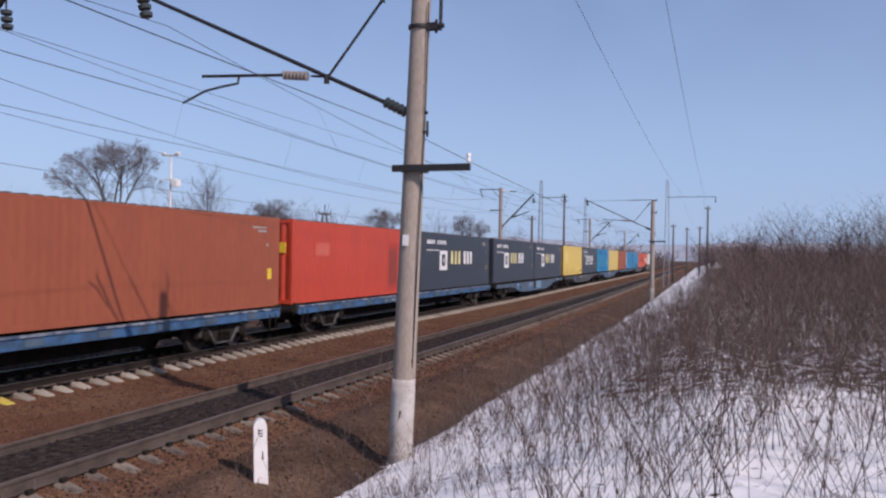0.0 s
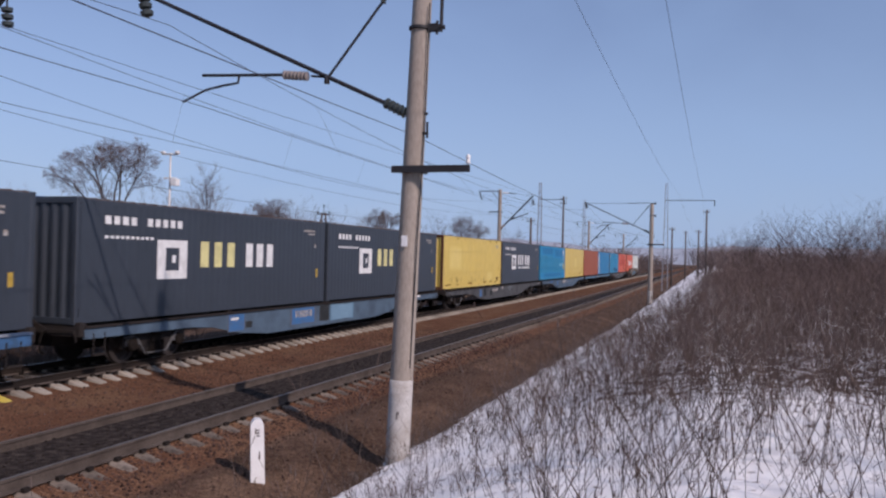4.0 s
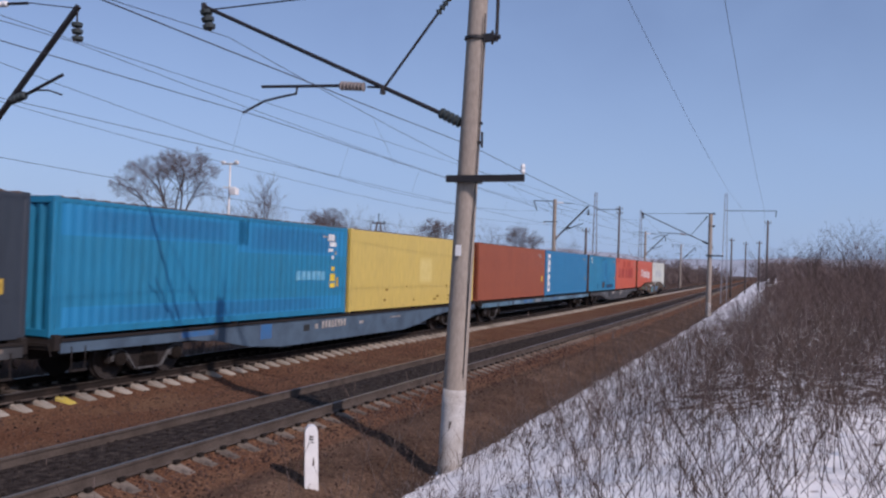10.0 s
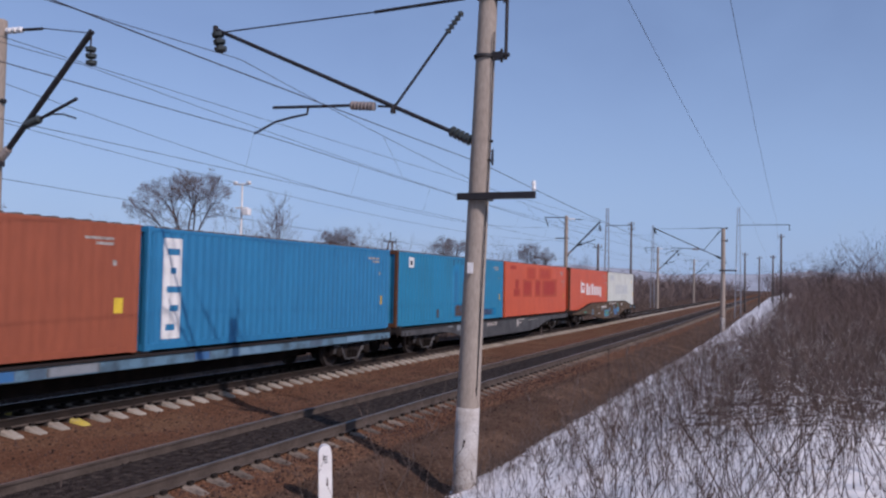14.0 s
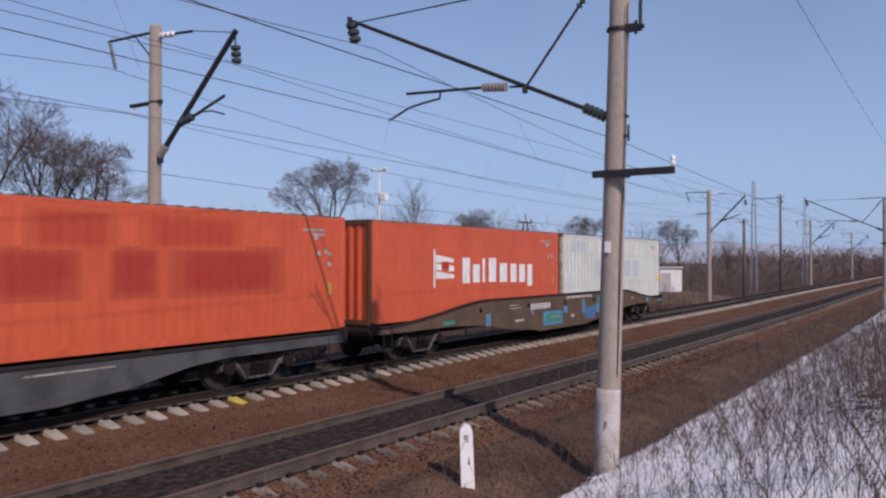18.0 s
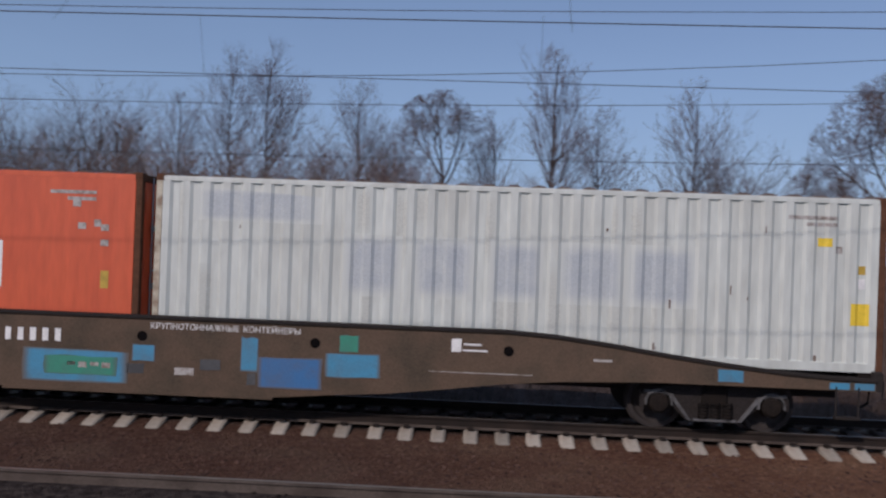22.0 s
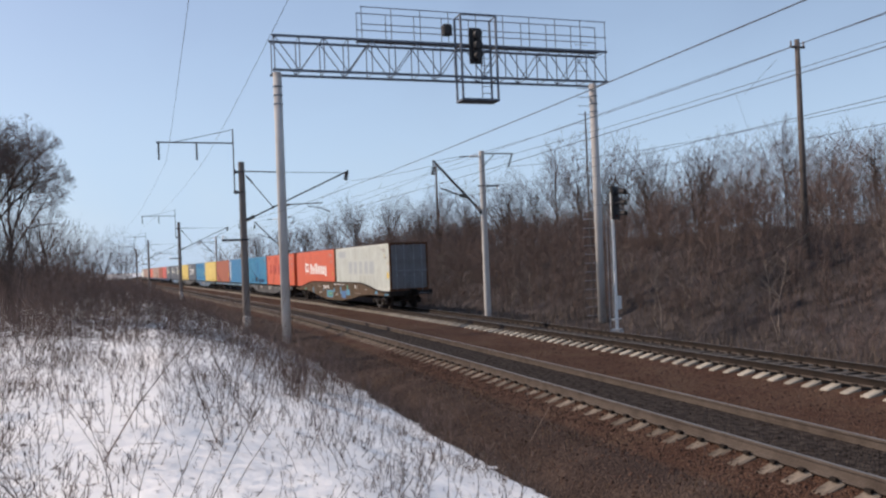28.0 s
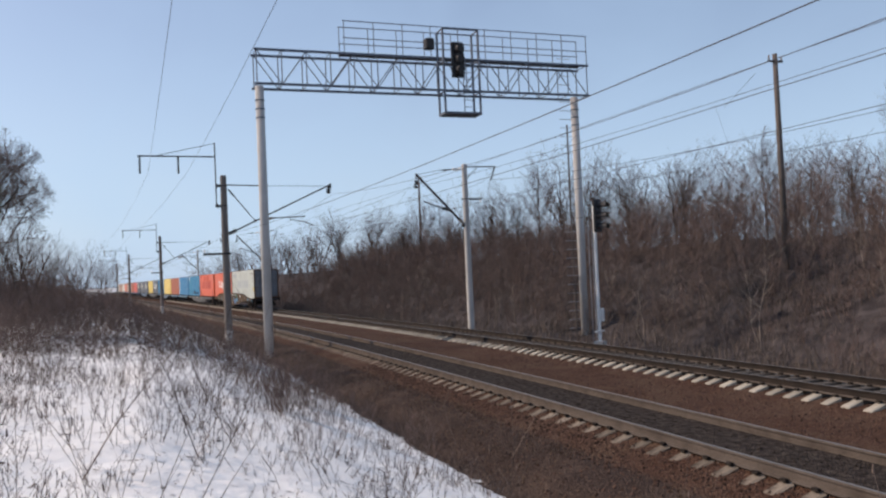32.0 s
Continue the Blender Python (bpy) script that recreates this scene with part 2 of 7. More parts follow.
# ---- mesh helpers ----
class Geo:
    """Collects vertices and faces of one mesh."""

    def __init__(self):
        self.v, self.f, self.k = [], [], []

    def add(self, verts, faces, k=0):
        o = len(self.v)
        self.v += [tuple(p) for p in verts]
        self.f += [tuple(i + o for i in f) for f in faces]
        self.k += [k] * len(faces)
        return self

    def box(self, x0, x1, y0, y1, z0, z1, k=0, bevel=0.0):
        if bevel:
            b = bevel
            ring = [(x0 + b, y0), (x1 - b, y0), (x1, y0 + b), (x1, y1 - b), (x1 - b, y1), (x0 + b, y1), (x0, y1 - b), (x0, y0 + b)]
            cx, cy = (x0 + x1) / 2, (y0 + y1) / 2
            fx, fy = 1 - 2 * b / (x1 - x0), 1 - 2 * b / (y1 - y0)
            top = [(cx + (x - cx) * fx, cy + (y - cy) * fy) for x, y in ring]
            v = [(x, y, z0) for x, y in ring] + [(x, y, z1 - b) for x, y in ring] + [(x, y, z1) for x, y in top]
            f = [tuple(range(7, -1, -1)), tuple(range(16, 24))]
            for r in (0, 8):
                f += [(r + i, r + (i + 1) % 8, r + 8 + (i + 1) % 8, r + 8 + i) for i in range(8)]
            return self.add(v, f, k)
        v = [(x, y, z) for z in (z0, z1) for x, y in ((x0, y0), (x1, y0), (x1, y1), (x0, y1))]
        return self.add(v, [(3, 2, 1, 0), (4, 5, 6, 7), (0, 1, 5, 4), (1, 2, 6, 5), (2, 3, 7, 6), (3, 0, 4, 7)], k)

    def tube(self, p, q, r0, r1=None, n=8, k=0, caps=True):
        p, q = Vector(p), Vector(q)
        r1 = r0 if r1 is None else r1
        d = (q - p).normalized()
        a = d.orthogonal().normalized()
        b = d.cross(a)
        ring = [a * math.cos(2 * math.pi * i / n) + b * math.sin(2 * math.pi * i / n) for i in range(n)]
        v = [p + c * r0 for c in ring] + [q + c * r1 for c in ring]
        f = [(i, (i + 1) % n, n + (i + 1) % n, n + i) for i in range(n)]
        if caps:
            f += [tuple(range(n - 1, -1, -1)), tuple(range(n, 2 * n))]
        return self.add(v, f, k)

    def line(self, points, r, n=6, k=0):
        pts = [Vector(p) for p in points]
        v, f = [], []
        for i, p in enumerate(pts):
            d = (pts[min(i + 1, len(pts) - 1)] - pts[max(i - 1, 0)]).normalized()
            a = d.cross(Vector((0, 0, 1)))
            a = a.normalized() if a.length > 1e-4 else d.orthogonal().normalized()
            b = d.cross(a)
            v += [p + (a * math.cos(2 * math.pi * j / n) + b * math.sin(2 * math.pi * j / n)) * r for j in range(n)]
            if i:
                o = (i - 1) * n
                f += [(o + j, o + (j + 1) % n, o + n + (j + 1) % n, o + n + j) for j in range(n)]
        return self.add(v, f, k)

    def prism(self, outline, axis, lo, hi, k=0):
        """An outline in the two other axes, pushed from lo to hi along axis."""
        n = len(outline)
        put = {"x": lambda a, b, c: (c, a, b), "y": lambda a, b, c: (a, c, b), "z": lambda a, b, c: (a, b, c)}[axis]
        v = [put(a, b, lo) for a, b in outline] + [put(a, b, hi) for a, b in outline]
        f = [tuple(range(n)), tuple(range(2 * n - 1, n - 1, -1))] + [(i, n + i, n + (i + 1) % n, (i + 1) % n) for i in range(n)]
        return self.add(v, f, k)

    def revolve(self, p, axis, profile, n=12, k=0):
        """Rings (distance along axis from p, radius)."""
        p, d = Vector(p), Vector(axis).normalized()
        a = d.orthogonal().normalized()
        b = d.cross(a)
        v, f = [], []
        for i, (s, r) in enumerate(profile):
            v += [p + d * s + (a * math.cos(2 * math.pi * j / n) + b * math.sin(2 * math.pi * j / n)) * r for j in range(n)]
            if i:
                o = (i - 1) * n
                f += [(o + j, o + (j + 1) % n, o + n + (j + 1) % n, o + n + j) for j in range(n)]
        f += [tuple(range(n - 1, -1, -1)), tuple(range((len(profile) - 1) * n, len(profile) * n))]
        return self.add(v, f, k)

    def mesh(self, name, mats, smooth=False):
        me = bpy.data.meshes.new(name)
        me.from_pydata(self.v, [], self.f)
        for m in mats if isinstance(mats, (list, tuple)) else [mats]:
            me.materials.append(m)
        if any(self.k):
            me.polygons.foreach_set("material_index", self.k)
        if smooth:
            me.polygons.foreach_set("use_smooth", [True] * len(me.polygons))
        me.update()
        return me


def part(name, geo, mats, parent, label="", m=None, smooth=False):
    me = geo.mesh(name, mats, smooth) if isinstance(geo, Geo) else geo
    ob = new(name, me)
    ob.parent = parent
    if m is not None:
        ob.matrix_basis = m
    if label:
        ob["label"] = label
    return ob


def thing(name, label, category, m=None, group="", kind=""):
    ob = new(name)
    ob.empty_display_size = 0.3
    if m is not None:
        ob.matrix_basis = m
    return tagged(ob, label, category, group, kind)


def solid(name, geo, mats, label, category="", group="", kind="", m=None, smooth=False):
    ob = new(name, geo.mesh(name, mats, smooth) if isinstance(geo, Geo) else geo)
    if m is not None:
        ob.matrix_basis = m
    return tagged(ob, label, category, group, kind)


# ---- the line's plan ----
NEAR_Y, FAR_Y = 8.93, 14.8


def bend(x):
    """How far the line stands aside from straight at x."""
    u = min(max(x, -60.0), 70.0)
    y = -6.6e-4 * u * u / 2 + 2.05e-5 * u ** 3 / 6
    return y + (-6.6e-4 * u + 2.05e-5 * u * u / 2) * (x - u)


def heading(x):
    return math.atan((bend(x + 0.5) - bend(x - 0.5)))


def on_line(x, d, z=0.0, turn=0.0):
    """A pose beside the line: d metres from the camera's side."""
    return pose(x, d + bend(x), z, 0, 0, math.degrees(heading(x)) + turn)


PROFILE = [(-2500, 4.0), (-400, 3.0), (-60, 2.0), (-12, 1.75), (-3, 1.28), (0, 1.13), (1.5, 0.72), (3.0, 0.14), (3.9, -0.2), (4.6, -0.46), (5.2, -0.69), (5.6, -0.66), (6.1, -0.48), (6.7, -0.38),
           (7.1, -0.39), (7.5, -0.335), (7.7, -0.305), (8.08, -0.235), (8.2, -0.14), (9.66, -0.14), (9.78, -0.25), (10.15, -0.30), (10.5, -0.34), (10.9, -0.36), (12.5, -0.40), (12.9, -0.39), (13.3, -0.36), (13.7, -0.31), (14.1, -0.265), (15.5, -0.265), (15.9, -0.3), (16.2, -0.35), (16.4, -0.37), (16.75, -0.45), (17.6, -0.6)]
FLAT = [(20, -0.9), (40, -1.2), (90, -1.0), (300, 0.5), (2500, 6.0)]
HILL = [(20, -0.8), (22, -0.65), (24.5, 0.7), (30, 2.9), (38, 4.0), (60, 4.6), (300, 6.0), (2500, 8.0)]


def step(a, b, x):
    u = min(max((x - a) / (b - a), 0), 1)
    return u * u * (3 - 2 * u)


def ground_z(x, d):
    h = step(30, -12, x)
    if d <= 17.6:
        z = np.interp(d, [p for p, _ in PROFILE], [q for _, q in PROFILE])
    else:
        far = [17.6] + [p for p, _ in FLAT]
        hill = [17.6] + [p for p, _ in HILL]
        z = (1 - h) * np.interp(d, far, [-0.6] + [q for _, q in FLAT]) + h * np.interp(d, hill, [-0.6] + [q for _, q in HILL])
    rough = 0.0 if 7.2 < d < 16.5 else min(1.0, 0.1 + 0.15 * min(abs(d - 7.2), abs(d - 16.5)))
    n = noise.noise((x * 0.35, d * 0.5, 0)) * 0.14 + noise.noise((x * 1.3, d * 1.3, 5)) * 0.05
    return float(z) + n * rough


def snow_edge(x):
    return 5.12 + 0.3 * step(-15, -30, x) + 0.18 * noise.noise((x * 0.8, 3, 1)) + 0.1 * noise.noise((x * 2.7, 9, 1))


def brush(x, d):
    """How densely dead brush stands on the camera's bank, 0 to 1."""
    e = d - snow_edge(x)
    ahead = step(8.0, 13.5, x - 0.35 * d) * step(-2.1 - 0.02 * max(x, 0), -4.0 - 0.02 * max(x, 0), e + 0.9 * noise.noise((x * 0.3, d * 0.2, 7)) + 0.9 * noise.noise((x * 0.8, d * 0.8, 7)))
    behind = step(-18, -27, x + 0.3 * d) * step(-0.6, -3.0, e + 1.2 * step(-34, -52, x))
    return max(ahead, behind)


def ground():
    """One sheet of ground to the horizon, with snow, dead grass and track ballast on it."""
    xs = sorted({*np.arange(-60, 90, 0.45).round(3), *np.arange(-200, -60, 4.0), *np.arange(90, 300, 5.0), -2500, -1200, -600, -350, 420, 700, 1300, 2500})
    ds = sorted({*np.arange(-3, 7.2, 0.2).round(3), *np.arange(7.2, 17.6, 0.35).round(3), *np.arange(-12, -3, 0.8), *np.arange(17.6, 40, 1.0).round(3), *[d for d, _ in PROFILE + FLAT + HILL], -1200, -150, -30, 48, 75, 140, 600, 1200})
    v, mask, bank = [], [], []
    for x in xs:
        b, e = bend(x) if abs(x) < 400 else bend(math.copysign(400, x)), snow_edge(x)
        for d in ds:
            v.append((x, d + b * step(900, 60, abs(d)), ground_z(x, d)))
            bank.append(step(17.4, 19.5, d) * step(14, -5, x))
            s = step(e + 0.22, e - 0.25, d) * (0.35 + 0.47 * step(-28, -18, d)) * (1 - (0.34 * brush(x, d) if abs(x) < 150 and abs(d) < 40 else 0))
            t = step(7.0, 7.25, d) * step(16.9, 16.6, d)
            # oil between the rails; the farther bed is also darkened for shade below wagons
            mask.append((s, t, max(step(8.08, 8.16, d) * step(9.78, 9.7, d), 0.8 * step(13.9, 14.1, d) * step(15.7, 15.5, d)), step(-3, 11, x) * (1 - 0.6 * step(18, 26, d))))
    n = len(ds)
    f = [(i * n + j, i * n + n + j, i * n + n + j + 1, i * n + j + 1) for i in range(len(xs) - 1) for j in range(n - 1)]
    me = bpy.data.meshes.new("ground")
    me.from_pydata(v, [], f)
    a = me.color_attributes.new("cover", "FLOAT_COLOR", "POINT")
    a.data.foreach_set("color", np.array(mask, dtype=np.float32).ravel())
    me.attributes.new("bank", "FLOAT", "POINT").data.foreach_set("value", np.array(bank, dtype=np.float32))
    me.polygons.foreach_set("use_smooth", [True] * len(f))
    m = bpy.data.materials.new("ground_cover")
    m.use_nodes = True
    nn, l = m.node_tree.nodes, m.node_tree.links
    b = nn["Principled BSDF"]
    b.inputs["Roughness"].default_value = 0.95
    b.inputs["Specular IOR Level"].default_value = 0.08
    b.inputs["Diffuse Roughness"].default_value = 0.38
    co, at = nn.new("ShaderNodeTexCoord"), nn.new("ShaderNodeAttribute")
    at.attribute_name = "cover"
    sep = nn.new("ShaderNodeSeparateColor")
    l.new(at.outputs["Color"], sep.inputs[0])

    def tex(scale, detail=4, kind="ShaderNodeTexNoise"):
        t = nn.new(kind)
        t.inputs["Scale"].default_value = scale
        if kind == "ShaderNodeTexNoise":
            t.inputs["Detail"].default_value = detail
        l.new(co.outputs["Object"], t.inputs["Vector"])
        return t

    def ramp(src, stops):
        r = nn.new("ShaderNodeValToRGB")
        while len(r.color_ramp.elements) < len(stops):
            r.color_ramp.elements.new(0.5)
        for e, (p, c) in zip(r.color_ramp.elements, stops):
            e.position, e.color = p, (*c, 1)
        l.new(src, r.inputs[0])
        return r.outputs[0]

    def mix(fac, a, b, how="MIX"):
        x = nn.new("ShaderNodeMix")
        x.data_type, x.blend_type = "RGBA", how
        for s, val in (("Factor", fac), ("A", a), ("B", b)):
            if isinstance(val, (int, float)):
                x.inputs[s].default_value = val
            else:
                l.new(val, x.inputs[s])
        return x.outputs["Result"]

    grass = mix(0.5, ramp(tex(0.9, 6).outputs["Fac"], [(0.3, (0.05713, 0.03315, 0.02045)), (0.5, (0.125, 0.077, 0.052)), (0.7, (0.27, 0.17, 0.108))]),
                ramp(tex(14, 5).outputs["Fac"], [(0.3, (0.03476, 0.02131, 0.01345)), (0.5, (0.118, 0.073, 0.05)), (0.72, (0.27, 0.178, 0.118))]))
    slope = nn.new("ShaderNodeAttribute")
    slope.attribute_name = "bank"
    grass = mix(slope.outputs["Fac"], grass, ramp(tex(1.3, 7).outputs["Fac"], [(0.3, (0.065, 0.05, 0.041)), (0.5, (0.135, 0.104, 0.085)), (0.7, (0.215, 0.17, 0.138))]))
    stone = tex(26, kind="ShaderNodeTexVoronoi")
    gravel = mix(0.45, ramp(stone.outputs["Color"], [(0.1, (0.06033, 0.02748, 0.01521)), (0.45, (0.1567, 0.07557, 0.0413)), (0.75, (0.2379, 0.1213, 0.0663)), (0.95, (0.4178, 0.2519, 0.1521))]),
                 ramp(tex(0.7, 6).outputs["Fac"], [(0.3, (0.116, 0.04924, 0.02826)), (0.5, (0.18, 0.093, 0.056)), (0.68, (0.25, 0.155, 0.09))]))
    snow = ramp(tex(2.2, 6).outputs["Fac"], [(0.25, (0.8, 0.775, 0.755)), (0.5, (0.9, 0.875, 0.85)), (0.8, (0.95, 0.93, 0.9))])
    litter = tex(5.5, 9)
    th = nn.new("ShaderNodeMath")
    th.operation, th.inputs[1].default_value = "ADD", -0.5
    l.new(litter.outputs["Fac"], th.inputs[0])
    sc = nn.new("ShaderNodeMath")
    sc.operation, sc.inputs[1].default_value = "MULTIPLY", 1.7
    l.new(th.outputs[0], sc.inputs[0])
    ad = nn.new("ShaderNodeMath")
    ad.operation = "ADD"
    l.new(sep.outputs[0], ad.inputs[0])
    l.new(sc.outputs[0], ad.inputs[1])
    cut = nn.new("ShaderNodeMapRange")
    cut.inputs["From Min"].default_value, cut.inputs["From Max"].default_value = 0.45, 0.6
    l.new(ad.outputs[0], cut.inputs["Value"])
    col = mix(sep.outputs[1], grass, gravel)
    # the bed stays golden towards +x and is multiplied darker and bluer towards -x
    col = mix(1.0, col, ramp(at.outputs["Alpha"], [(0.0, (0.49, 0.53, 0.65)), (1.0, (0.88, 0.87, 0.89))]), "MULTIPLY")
    oily = ramp(tex(7, 6).outputs["Fac"], [(0.35, (0.02, 0.0155, 0.014)), (0.5, (0.042, 0.033, 0.029)), (0.68, (0.08, 0.064, 0.055))])
    col = mix(sep.outputs[2], col, oily)
    col = mix(cut.outputs[0], col, snow)
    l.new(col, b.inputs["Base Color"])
    bp = nn.new("ShaderNodeBump")
    bp.inputs["Strength"].default_value, bp.inputs["Distance"].default_value = 0.8, 0.06
    rel = mix(cut.outputs[0], stone.outputs["Distance"], tex(5, 6).outputs["Fac"])
    l.new(rel, bp.inputs["Height"])
    l.new(bp.outputs[0], b.inputs["Normal"])
    me.materials.append(m)
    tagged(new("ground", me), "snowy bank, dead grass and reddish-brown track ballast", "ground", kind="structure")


ground()

# ---- tracks ----
def track(name, axis, sleeper_mat, label, near, far):
    root = thing(name, label, "railway track", kind="structure")
    for side, s in (("rail", -0.795), ("rail", 0.795)):
        g = Geo()
        xs = [*np.arange(-420, -60, 6.0), *np.arange(-60, 90, 2.0), *np.arange(90, 600, 10.0)]
        prof = [(-0.075, -0.18), (-0.075, -0.168), (-0.012, -0.15), (-0.012, -0.045), (-0.036, -0.035), (-0.036, -0.004), (-0.03, 0.0),
                (0.03, 0.0), (0.036, -0.004), (0.036, -0.035), (0.012, -0.045), (0.012, -0.15), (0.075, -0.168), (0.075, -0.18)]
        n = len(prof)
        v = [(x, axis + s + a + bend(x), b) for x in xs for a, b in prof]
        f, k = [], []
        for i in range(len(xs) - 1):
            for j in range(n - 1):
                f.append((i * n + j, i * n + j + 1, i * n + n + j + 1, i * n + n + j))
                k.append(1 if j == 6 else 2 if j in (0, 1, 11, 12) else 0)
        g.add(v, f)
        g.k = k
        part(side, g, [RAIL if name == "track_far" else RAIL_FOOT, RAIL_HEAD, RAIL_FOOT], root, "rusty running rail with a polished head")
    half = 1.26 if name == "track_far" else 1.23
    shape = Geo()
    outline = [(-0.14, -0.4), (0.14, -0.4), (0.118, -0.207), (0.08, -0.185), (-0.08, -0.185), (-0.118, -0.207)]
    for sy in (-1, 1):
        ring = lambda y, f, dz: [(a * f, sy * y, b - (dz if b > -0.3 else 0)) for a, b in outline]
        shape.add(ring(0.86, 1, 0) + ring(half - 0.05, 1, 0.1) + ring(half, 0.86, 0.13),
                  [(i + o, (i + 1) % 6 + o, 6 + (i + 1) % 6 + o, 6 + i + o) for o in (0, 6) for i in range(6)] + [(12, 13, 14, 15, 16, 17)], 0)
    shape.prism(outline, "y", -0.86, 0.86, 2)
    for y in (-0.795, 0.795):
        for o in (-0.12, 0.12):
            shape.box(-0.05, 0.05, y + o - 0.03, y + o + 0.03, -0.185, -0.135, k=1)
    me = shape.mesh("sleeper", [sleeper_mat, RAIL, SLEEPER_INNER if name == "track_far" else SLEEPER_MID])
    lo, hi = near
    rest = Geo()
    x = far[0]
    while x < far[1]:
        m = on_line(x, axis, random.uniform(-0.012, 0.004), random.uniform(-0.8, 0.8))
        if lo <= x <= hi:
            ob = part("sleeper", me, None, root, m=m)
            if name == "track_far" and abs(x - 12.75) < 0.27:
                ob.material_slots[0].link = "OBJECT"
                ob.material_slots[0].material = SLEEPER_YELLOW
                ob["label"] = "sleeper with yellow-painted end"
        else:
            for o in (0, 18):
                rest.add([m @ Vector(p) for p in shape.v[o:o + 12]], [(0, 1, 7, 6), (2, 3, 9, 8), (3, 4, 10, 9), (4, 5, 11, 10), (1, 2, 8, 7), (5, 0, 6, 11), (0, 5, 4, 3, 2, 1)])
        x += 0.543
    tagged(part("sleeper_rows", rest, sleeper_mat, root), "distant concrete sleepers", kind="stuff")


track("track_near", NEAR_Y, SLEEPER_OLD, "grimy railway track with oily ballast between rusty rails", (-55, 62), (-150, 200))
track("track_far", FAR_Y, SLEEPER, "railway track with pale concrete sleepers", (-62, 66), (-170, 220))


# ---- overhead line ----
def insulator(p, q, r=0.075, n=4, core=0.03):
    """A string of discs between two points, as a mesh of its own."""
    g = Geo()
    p, q = Vector(p), Vector(q)
    d = q - p
    prof = [(0, 0.025)]
    for i in range(n):
        a, b = (i + 0.15) / n * d.length, (i + 0.85) / n * d.length
        prof += [(a, core), (a + 0.01, r), (b - 0.02, r * 0.9), (b, core)]
    prof.append((d.length, 0.025))
    return g.revolve(p, d, prof, 12)


def post_shaft(parent, height, r0, r1, wash, base=-0.6, lean=(0, 0), mat=None):
    g = Geo()
    h = np.linspace(base, height, 14)
    at = lambda z: Vector((lean[0] * z, lean[1] * z, z))
    rr = lambda z: r0 + (r1 - r0) * max(z, 0) / height
    way = at(1.0) - at(0.0)
    g.revolve(at(base), way, [((z - base) * way.length, rr(z)) for z in h] + [((height - base) * way.length + 0.03, r1 * 0.85)], 20)
    pole = part("shaft", g, mat or CONCRETE, parent, smooth=True)
    if wash:
        w = Geo()
        w.revolve(at(base), way, [((z - base) * way.length, rr(z) + 0.004) for z in np.linspace(base, wash, 8)], 20)
        part("limewashed_foot", w, LIMEWASH, parent, "flaking white limewash", smooth=True)
    return pole


